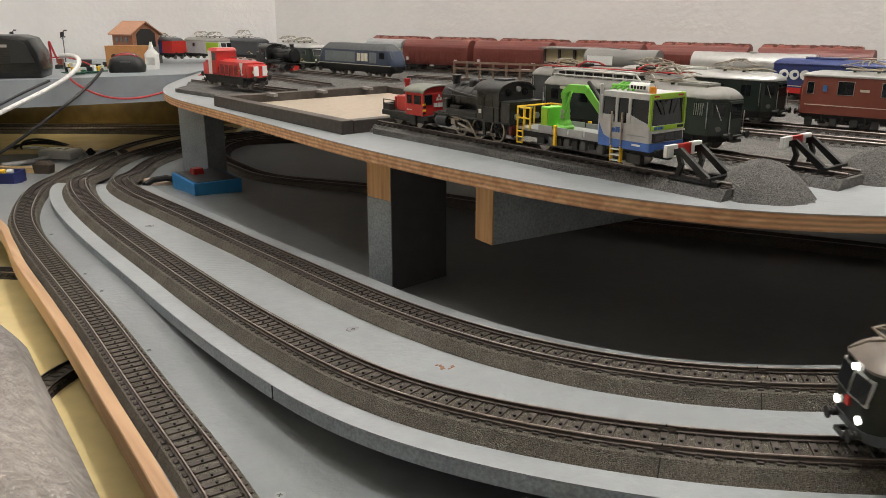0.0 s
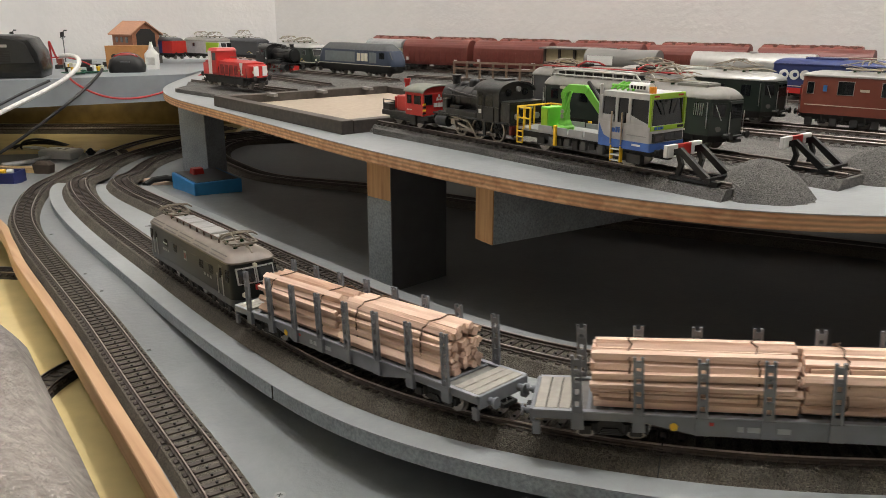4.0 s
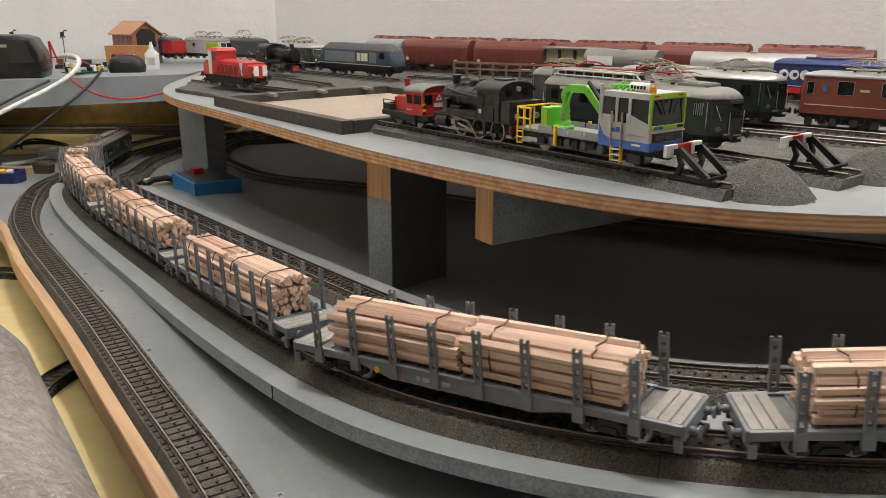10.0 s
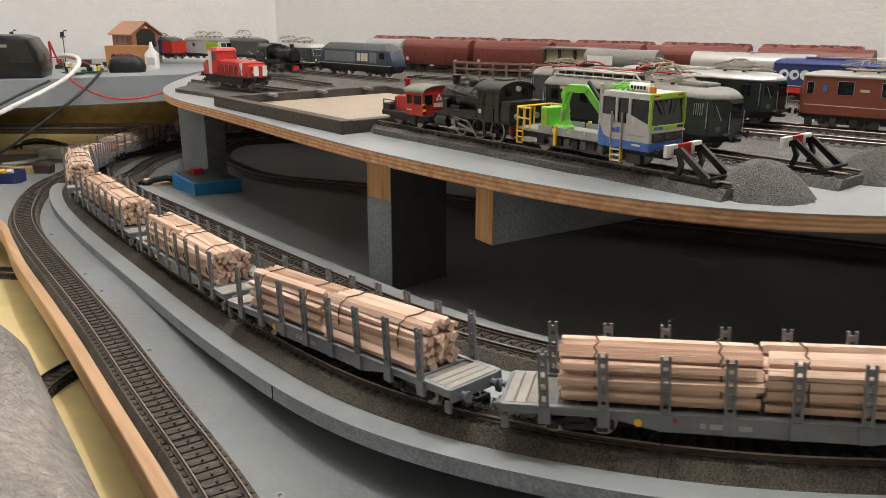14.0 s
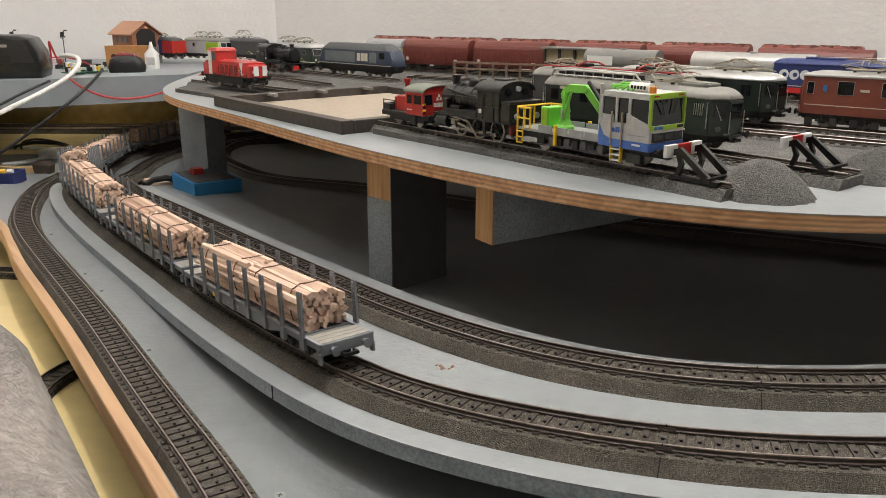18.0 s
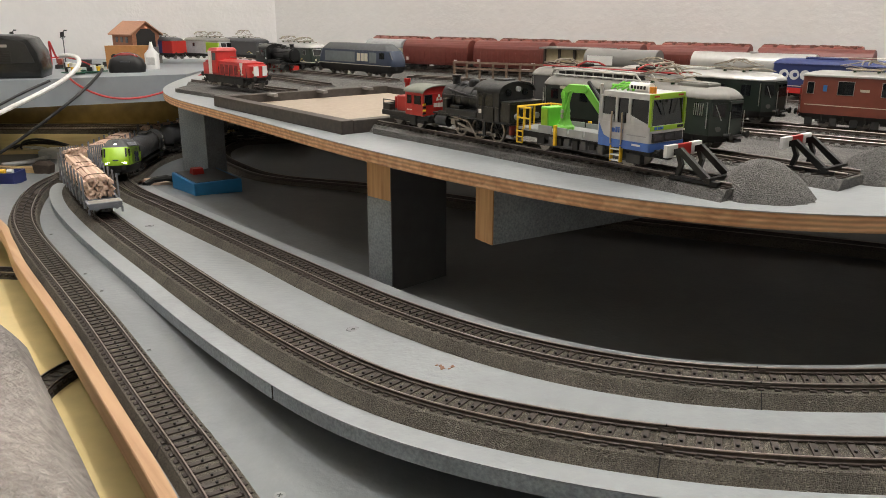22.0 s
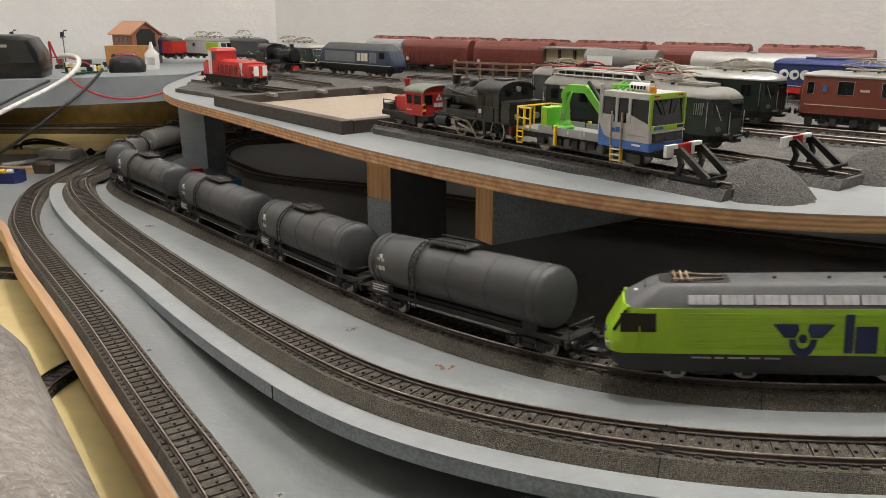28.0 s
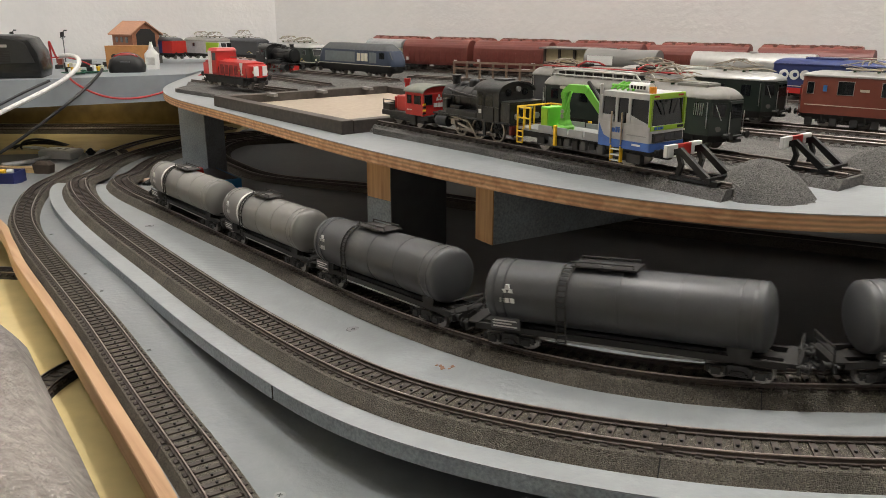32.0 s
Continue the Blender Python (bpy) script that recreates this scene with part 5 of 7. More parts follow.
def steam_loco(L=46, red=False, label="black model tank steam locomotive with cab and side rods"):
    """Tank engine with its bunker to +x."""
    th = thing("steam_locomotive", label, "locomotive", "yard vehicles")
    k = mat("steam_black", (0.010, 0.0105, 0.011), 0.34, var=0.25, scale=200, bump=0.0002, bscale=500)
    low = RED if red else k
    rod = mat("rod_steel", (0.30, 0.27, 0.24), 0.35, metal=0.8)
    rim = mat("wheel_rim", (0.30, 0.26, 0.22), 0.4, metal=0.7)
    W = 16.6
    part("frame", bx(-L, L, -6, 6, 6, 13, bev=0.5), low, th)
    part("running_board", bx(-L - 1, L + 1, -W, W, 15.2, 16.4, bev=0.3), k, th)
    zc, R = 28.5, 10.2
    part("boiler", tube(bmesh.new(), [(-L + 3, 0, zc), (10, 0, zc)], R, 28), k, th, smooth=True)
    part("smokebox_door", tube(bmesh.new(), [(-L + 1.2, 0, zc), (-L + 3.2, 0, zc)], R - 1.8, 24), k, th, smooth=True)
    for x in (-L + 15, -L + 26, -L + 38):
        part("boiler_band", tube(bmesh.new(), [(x, 0, zc), (x + 0.9, 0, zc)], R + 0.3, 28), k, th)
    part("chimney", dome(bmesh.new(), -L + 9, 37, [(4.4, 0), (3.2, 1.6), (3.2, 6.4), (4.0, 7.2), (4.0, 8.2), (2.4, 8.4)]), k, th, smooth=True)
    part("steam_dome", dome(bmesh.new(), -L + 32, 37, [(4.6, 0), (4.4, 4), (3.8, 5.8), (2.4, 6.8), (0.6, 7.2)]), k, th, smooth=True)
    part("sand_dome", dome(bmesh.new(), -L + 21, 37, [(4.8, -0.4), (4.4, 2.2), (3.0, 3.8), (0.8, 4.4)]), k, th, smooth=True)
    part("safety_valve", dome(bmesh.new(), 2, 37, [(2.0, 0), (2.0, 3), (1.0, 4.4)]), k, th)
    part("pump", bx(-L + 9, -L + 15, -14.5, -9.8, 17, 28, bev=1), k, th)
    part("ash_box", bx(-14, 9, -9, 9, 15, 22), k, th)
    x0, x1 = 9, 35
    part("cab", bx(x0, x1, -W, W, 16.2, 37.5, bev=0.6), k, th)
    n = 14
    arch = [(-(W + 0.2) * math.cos(math.pi * q / n), 37.2 + 6.6 * math.sin(math.pi * q / n)) for q in range(n + 1)]
    part("cab_gable", prism(bmesh.new(), arch, "x", x0 + 0.3, x1 - 0.3), k, th)
    part("cab_roof", loft(bmesh.new(), [[(x, y * 1.03, z + 0.2) for y, z in arch] + [(x, y * 1.03, z + 1.2) for y, z in arch[::-1]] for x in (x0 - 2, x1 + 1.6)]), k, th, smooth=True)
    part("roof_vent", bx(15, 28, -5, 5, 44.2, 46, bev=0.5), k, th)
    part("coal_bunker", bx(x1, L, -W + 1, W - 1, 16.2, 31, bev=0.8), k, th)
    part("bunker_rim", bx(x1 + 0.5, L + 0.3, -W + 0.7, W - 0.7, 30, 31.6, bev=0.3), k, th)
    part("buffer_beam", bx(L - 1, L + 1, -W + 1, W - 1, 8, 14.6, bev=0.3), RED if red else mat("faded_red_beam", (0.16, 0.02, 0.015), 0.5), th, "dark red buffer beam")
    lens = mat("unlit_lens", (0.34, 0.35, 0.36), 0.12)
    for s in (-1, 1):
        for a0, a1 in ((11.5, 16), (19.5, 28)):
            part("cab_opening", bx(a0, a1, *sorted((s * (W - 0.3), s * (W + 0.15))), 27, 36.2), GLASS, th)
        part("cab_door", bx(18.5, 29, *sorted((s * W, s * (W + 0.5))), 16.4, 26), k, th)
        part("tank_rib", bx(9, 35, *sorted((s * W, s * (W + 0.4))), 25.6, 26.4), k, th)
        part("plate", bx(12, 15, *sorted((s * W, s * (W + 0.4))), 21, 24), mat("pale_print", (0.62, 0.62, 0.60), 0.5), th)
        part("side_tank", bx(-30, 8.8, *sorted((s * 7, s * W)), 16.4, 21, bev=0.8), k, th)
        part("toolbox", bx(-26, -14, *sorted((s * 10, s * 15)), 21, 23.5, bev=0.4), k, th)
        part("rear_window", disc(bmesh.new(), (x1 + 0.2, s * 8, 37), 2.6, "x", 0.8, 16), GLASS, th)
        part("rear_lamp", disc(bmesh.new(), (L + 0.9, s * 9.5, 21), 2.3, "x", 1.8, 14), lens, th)
        part("cylinder", tube(bmesh.new(), [(-L + 4, s * 14, 10.5), (-L + 18, s * 14, 10.5)], 4.6, 16), k, th, smooth=True)
        part("valve_chest", bx(-L + 5, -L + 17, *sorted((s * 11, s * 16)), 13, 18, bev=0.8), k, th)
        part("slide_bar", bx(-L + 18, -14, *sorted((s * 13.4, s * 15.2)), 12.2, 13.4), rod, th)
        part("crosshead", bx(-L + 22, -L + 27, *sorted((s * 13, s * 15.6)), 8.8, 13), rod, th)
        part("coupling_rod", bx(-18, 26, *sorted((s * 11.0, s * 12.2)), 4.6, 6.6, bev=0.3), rod, th)
        part("connecting_rod", prism(bmesh.new(), [(-L + 24, 10), (-L + 24, 11.6), (4, 6.6), (4, 4.6)], "y", *sorted((s * 12.4, s * 13.4))), rod, th)
        part("return_crank", prism(bmesh.new(), [(3, 5), (5, 5), (-3, 13), (-5, 13)], "y", *sorted((s * 13.5, s * 14.3))), rod, th)
        part("valve_rod", prism(bmesh.new(), [(-L + 16, 14.8), (-L + 16, 16), (-4, 13.4), (-4, 12.2)], "y", *sorted((s * 13.6, s * 14.6))), rod, th)
        part("pipe", tube(bmesh.new(), [(-L + 8, s * 8, 35), (-20, s * 10.5, 33), (8, s * 10.8, 31)], 0.8, 6), k, th)
        part("pipe", tube(bmesh.new(), [(-L + 21, s * 4, 38), (-L + 20, s * 10, 31), (-L + 18, s * 11, 21)], 0.6, 6), k, th)
        part("handrail", tube(bmesh.new(), [(-L + 6, s * 10.9, 30.5), (8, s * 10.9, 30.5)], 0.4, 6), k, th)
        part("handrail", tube(bmesh.new(), [(17.4, s * (W + 0.8), 17), (17.4, s * (W + 0.8), 34)], 0.4, 6), k, th)
        part("step", bx(12, 21, *sorted((s * 14, s * W)), 4, 5, bev=0.2), k, th)
        part("step_hanger", bx(15, 18, *sorted((s * 14.4, s * 15.2)), 4, 15.4), k, th)
        for x in (-18, 4, 26):
            spoked_wheel(th, x, s * 9.0, 8.2, rim, low)
            part("crank_pin", disc(bmesh.new(), (x, s * 11.6, 5.6), 1.5, "y", 2.4, 10), rod, th)
    part("top_lamp", disc(bmesh.new(), (x1 + 2.0, 0, 39.6), 1.9, "x", 2.0, 16), lens, th)
    part("bunker_plate", bx(L, L + 0.5, -6, 6, 26, 27.4), mat("grey_print", (0.3, 0.3, 0.3), 0.5), th)
    buffers(th, L + 1, 11.5, 5)
    return th


def crane_car():
    th = thing("crane_car", "white and blue model works railcar with lime crane and yellow railings", "rail crane", "yard vehicles")
    grey = mat("platform_grey", (0.30, 0.31, 0.31), 0.5, var=0.08)
    pw = mat("pale_cab_paint", (0.46, 0.46, 0.46), 0.4)
    bl = mat("cab_blue", (0.05, 0.14, 0.46), 0.4)
    CRANEG = mat("crane_green_paint", (0.17, 0.55, 0.055), 0.38, var=0.05)
    part("underframe", bx(-62, 62, -13, 13, 8.5, 13, bev=0.6), FRAME_BLACK, th)
    part("platform", bx(-64, 22, -15.5, 15.5, 13, 15, bev=0.3), grey, th)
    for k in range(4):
        part("drop_side", bx(-40 + k * 15.5, -26 + k * 15.5, -16.1, -15.2, 13.4, 18.6, bev=0.2), grey, th)
        part("drop_side", bx(-40 + k * 15.5, -26 + k * 15.5, 15.2, 16.1, 13.4, 18.6, bev=0.2), grey, th)
    # cab
    lv = [(12, 22, 16), (20, 22, 16), (46, 20, 15.6)]
    cab = part("cab_lower", hull([(17, 22, 16), (27.5, 22, 16)], 1.5, 3), pw, th, "pale grey lower cab")
    cab2 = part("cab_skirt", hull([(12, 22.3, 16.3), (17.1, 22.3, 16.3)], 1.5, 3), bl, th, "blue lower cab band")
    glz = part("cab_glazing", hull([(27.4, 21.4, 15.4), (43, 19.6, 15.0)], 1.5, 3), GLASS, th, "dark cab glazing")
    top = part("cab_roof", hull([(42.8, 20.6, 15.9), (46.2, 20.2, 15.6)], 2, 3), pw, th)
    for o in (cab, cab2, glz, top):
        o.location.x = 0.041
    for s in (-1, 1):
        for x in (19.6, 33, 44, 60.8):
            part("cab_pillar", bx(x, x + 2.2, *sorted((s * 14.9, s * 16)), 27, 43.4), pw, th)
        part("handrail", tube(bmesh.new(), [(31, s * 16.8, 14), (31, s * 16.8, 34)], 0.55, 6), mat("tan_rail", (0.42, 0.33, 0.24), 0.5), th)
        part("handrail", tube(bmesh.new(), [(40, s * 16.8, 14), (40, s * 16.8, 34)], 0.55, 6), mat("tan_rail", (0.42, 0.33, 0.24), 0.5), th)
        for z in (3.5, 7, 10.5):
            part("step_tread", bx(31.5, 39.5, *sorted((s * 14.5, s * 17)), z, z + 0.7), WHITE, th)
        part("step_side", bx(31, 31.8, *sorted((s * 14.5, s * 17)), 3, 13), YELLOW, th)
        part("step_side", bx(39.4, 40.2, *sorted((s * 14.5, s * 17)), 3, 13), YELLOW, th)
        part("side_panel", prism(bmesh.new(), [(42.5, 27.3), (60.5, 27.3), (60.5, 28.4), (50, 31.6), (42.5, 34)], "y", *sorted((s * 15.2, s * 15.75))), pw, th, "white panel sloping down under the window")
        part("back_panel", bx(20.2, 31.5, *sorted((s * 15.2, s * 15.75)), 27.3, 31.8), pw, th)
        part("blue_swoosh", prism(bmesh.new(), [(19.4, 17), (30, 17), (24, 19), (21.4, 23), (20.0, 26)] if s < 0 else [(19.4, 17), (20, 26), (21.4, 23), (24, 19), (30, 17)], "y", *sorted((s * 15.9, s * 16.25))), bl, th, "blue band rising at the back")
        part("pale_mark", bx(49, 56, *sorted((s * 16.2, s * 16.5)), 14.6, 15.8), WHITE, th)
        part("print_bar", bx(44, 60, *sorted((s * 15.9, s * 16.15)), 20.6, 21.2), mat("grey_print", (0.3, 0.3, 0.3), 0.5), th)
        bars(th, "lettering_bar", 22 if s > 0 else 31, 21.4, 16, (2.6, 3.4, 3.4, 2.4), (2.6, 1.8, 1.0, 1.8), 0.7, bl, s)
        # yellow end railing
        bm = bmesh.new()
        for x in (-63, -56, -49):
            tube(bm, [(x, s * 16, 4 if x == -63 else 14), (x, s * 16, 29)], 0.7, 6)
        tube(bm, [(-63, s * 16, 29), (-49, s * 16, 29)], 0.7, 6)
        tube(bm, [(-63, s * 16, 21.5), (-49, s * 16, 21.5)], 0.6, 6)
        for z in (4, 8, 12):
            tube(bm, [(-63, s * 16, z), (-57, s * 16, z)], 0.6, 6)
        tube(bm, [(-57, s * 16, 4), (-57, s * 16, 14)], 0.6, 6)
        part("railing", bm, YELLOW, th, "yellow tube railing")
        part("yellow_post", bx(-23, -20.5, *sorted((s * 15.4, s * 17.4)), 6, 20, bev=0.4), YELLOW, th)
    bm = bmesh.new()
    for y in (-9, 0, 9):
        tube(bm, [(-63.5, y, 14), (-63.5, y, 29)], 0.7, 6)
    tube(bm, [(-63.5, -16, 29), (-63.5, 16, 29)], 0.7, 6)
    part("railing", bm, YELLOW, th)
    # lime cab front frame and crane
    part("front_band", bx(62.2, 63.2, -15.6, 15.6, 24.5, 27.4, bev=0.3), LIME, th, "lime front band")
    part("front_roof_band", bx(60.6, 62.2, -15.8, 15.8, 43.0, 46.4, bev=0.3), LIME, th)
    for y in (-15.4, 15.4):
        part("front_pillar", bx(61.4, 63, y - 0.8, y + 0.8, 27, 43.4), LIME, th)
    part("headlight_panel", bx(62.4, 63.6, -14, 14, 17.5, 23, bev=0.3), BLACK, th)
    for y in (-9, 0, 9):
        part("front_light", bx(63.4, 63.9, y - 3, y + 3, 18.6, 22, bev=0.2), mat("lamp_smoke", (0.06, 0.06, 0.065), 0.2), th)
    for k, (y, w) in enumerate(((-12.5, 2.4), (-9.4, 1.6), (-7.4, 0.8), (-6.2, 1.6), (8.6, 1.6), (10.6, 1.6), (12.6, 1.6))):
        part("front_mark", bx(63.1, 63.5, y, y + w, 25.2, 26.9), bl if k < 4 else BLACK, th)
    for y in (-11, 11):
        part("roof_mark", bx(62.1, 62.5, y - 2.2, y + 2.2, 44.4, 45.4), RED, th)
        part("wiper", tube(bmesh.new(), [(63.2, y * 0.7, 42.6), (63.0, y * 0.35, 34)], 0.45, 5), BLACK, th)
    part("wiper_motor", bx(62.2, 63.4, -4, -2, 41, 43, bev=0.3), BLACK, th)
    for s in (-1, 1):
        part("stay_post", tube(bmesh.new(), [(18.4, s * 14, 15), (18.4, s * 14, 50)], 1.2, 8), pw, th, "pale upright tube behind the cab")
        part("under_step", bx(44, 56, *sorted((s * 11, s * 15.5)), 3.4, 9.5, bev=0.6), FRAME_BLACK, th)
    for k in range(5):
        part("canister_mark", bx(38 + k * 2.6, 39.6 + k * 2.6, -8.5, -8.1, 48, 50), BLACK, th)
    for z0, z1, yy in ((24, 27.5, 0), (20.5, 24.2, 0)):
        part("cylinder_joint", disc(bmesh.new(), (-30, yy, z1), 1.5, "y", 7, 10), mat("joint_steel", (0.35, 0.35, 0.34), 0.35, metal=0.8), th)
    part("beacon", disc(bmesh.new(), (56, -8, 48), 2.2, "z", 4, 12), mat("orange_lens", (0.85, 0.30, 0.02), 0.3), th)
    part("roof_canister", tube(bmesh.new(), [(36, -5, 48.6), (52, -5, 48.6)], 3.2, 14), WHITE, th, smooth=True)
    bm = bmesh.new()
    for k in range(5):
        tube(bm, [(22 + k * 4.5, -9, 47), (24 + k * 4.5, 0, 50.5), (22 + k * 4.5, 9, 47)], 0.8, 6)
    tube(bm, [(20, -6, 49), (42, -6, 49.5)], 0.8, 6)
    tube(bm, [(20, 6, 49), (42, 6, 49.5)], 0.8, 6)
    part("roof_rack", bm, CRANEG, th, "lime tubular roof rack")
    part("crane_base", dome(bmesh.new(), -31, 15, [(7.5, 0), (7.5, 2), (5, 3.4)]), CRANEG, th)
    cr = part("crane_column", hull([(17.5, 4.2, 4.2), (22, 2.6, 2.8), (33, 1.9, 2.4), (40, 2.2, 2.6)], 0.8, 3), CRANEG, th, "lime crane column")
    cr.location.x = -0.030
    bm = bmesh.new()
    prism(bm, [(-33.5, 36), (-29, 36), (-26, 41.2), (-14, 41.6), (-8, 40.6), (-6.4, 43.6), (-12, 46.4), (-26, 46), (-32, 42)], "y", -2.2, 2.2, bev=0.5)
    prism(bm, [(-11, 46.4), (-6, 45), (18.6, 22), (20, 15), (16.6, 16), (13, 22), (-11, 41.4)], "y", -1.9, 1.9, bev=0.5)
    part("crane_boom", bm, CRANEG, th, "folded lime crane boom")
    part("hinge", disc(bmesh.new(), (-9, 0, 44), 2.4, "y", 6, 14), CRANEG, th)
    part("hinge", disc(bmesh.new(), (-30, 0, 39), 2.2, "y", 6.4, 14), CRANEG, th)
    part("boom_cylinder", tube(bmesh.new(), [(-5, -3.2, 49), (17.5, -3.2, 28)], 1.4, 8), BLACK, th, "black hydraulic cylinder", smooth=True)
    part("lift_cylinder", tube(bmesh.new(), [(-28, -2.6, 24), (-22, -2.6, 42)], 1.0, 8), CRANEG, th, smooth=True)
    part("hydraulic_hose", tube(bmesh.new(), [(16, -2.8, 30), (20, -3.6, 22), (19.6, -3, 13)], 0.9, 6), BLACK, th)
    part("crane_cabinet", bx(-46, -37.5, -9, 6, 15, 30, bev=0.8), CRANEG, th)
    part("cabinet_door", bx(-45, -38.5, -9.4, -9.0, 17, 28.5), mat("lime_shade", (0.28, 0.50, 0.03), 0.4), th)
    for x in (-40, 40):
        for y in (-13.5, 13.5):
            part("axle_box", bx(x - 4, x + 4, *sorted((y, y * 0.85)), 4, 10, bev=0.5), FRAME_BLACK, th)
        wheelset(th, x, 6.2)
    part("equipment_box", bx(-24, 22, -13, 13, 5, 10, bev=0.6), mat("machine_grey", (0.11, 0.11, 0.11), 0.6), th)
    for k in range(7):
        for s in (-1, 1):
            part("frame_gear", bx(-30 + k * 8, -25 + k * 8, *sorted((s * 12, s * 15)), 5 + (k % 3), 11.5, bev=0.4), FRAME_BLACK if k % 2 else mat("machine_grey", (0.11, 0.11, 0.11), 0.6), th)
    for s in (-1, 1):
        part("brake_rod", tube(bmesh.new(), [(-50, s * 13, 5), (50, s * 13, 5)], 0.6, 6), mat("machine_grey", (0.11, 0.11, 0.11), 0.6), th)
    buffers(th, 63, 11.5, 5)
    return th


def buffer_stop(x, y, ang):
    th = thing("buffer_stop", "black buffer stop with a red and white beam on the gravel", "buffer stop", "buffer stops")
    th.matrix_world = pose(x, y, RAILU, 0, 0, ang)
    for s in (-1, 1):
        bm = bmesh.new()
        prism(bm, [(-20, 16), (-14, 17.5), (19, -0.5), (19, -2.6), (13, -2.6), (-14, 13), (-20, 12)], "y", *sorted((s * 8, s * 10.6)))
        part("brace", bm, GLOSS_BLACK, th)
        part("upright", prism(bmesh.new(), [(-19, 14), (-15, 14), (-11, 7), (-14, -1), (-18, -1), (-15, 7)], "y", *sorted((s * 8.2, s * 10.4))), GLOSS_BLACK, th)
        part("foot", bx(-22, 24, *sorted((s * 7, s * 11)), -2.8, -0.4), GLOSS_BLACK, th)
        part("white_beam_end", bx(-25, -21, *sorted((s * 6, s * 15.5)), 10.6, 18.6, bev=0.4), WHITE, th, "white end of the beam")
    part("beam", bx(-24.6, -21.2, -6, 6, 10.6, 18.4, bev=0.3), RED, th, "red middle of the beam")
    part("cross_tie", bx(14, 18, -12, 12, -1, 1.6), GLOSS_BLACK, th)
    th.scale = (0.70, 1.14, 0.94)
    for k in range(3):
        part("buffer_pad", disc(bmesh.new(), (-26.4, (-10, 10, 0)[k], 13), 2.0, "x", 2.8, 12), GLOSS_BLACK, th)


def mound(x, y, rx, ry, h, ang):
    bm = bmesh.new()
    n, rings = 40, 9
    rs = []
    for j in range(rings):
        f = j / (rings - 1)
        rr = 1 - f * 0.97
        z = h * (1 - rr ** 2.0)
        rs.append([(rx * rr * math.cos(2 * math.pi * k / n) * (1 + 0.05 * math.sin(3 * k)), ry * rr * math.sin(2 * math.pi * k / n) * (1 + 0.04 * math.sin(5 * k)), z + noise.noise((k * 0.6, j * 0.8, x * 9)) * h * 0.06 * (1 if j else 0)) for k in range(n)])
    loft(bm, rs, 1.0)
    o = tagged(part("gravel_mound", bm, GRAVEL, None, smooth=True), "heap of grey model gravel at the track end", "gravel", "gravel mounds")
    o.matrix_world = pose(x, y, DECK, 0, 0, ang)


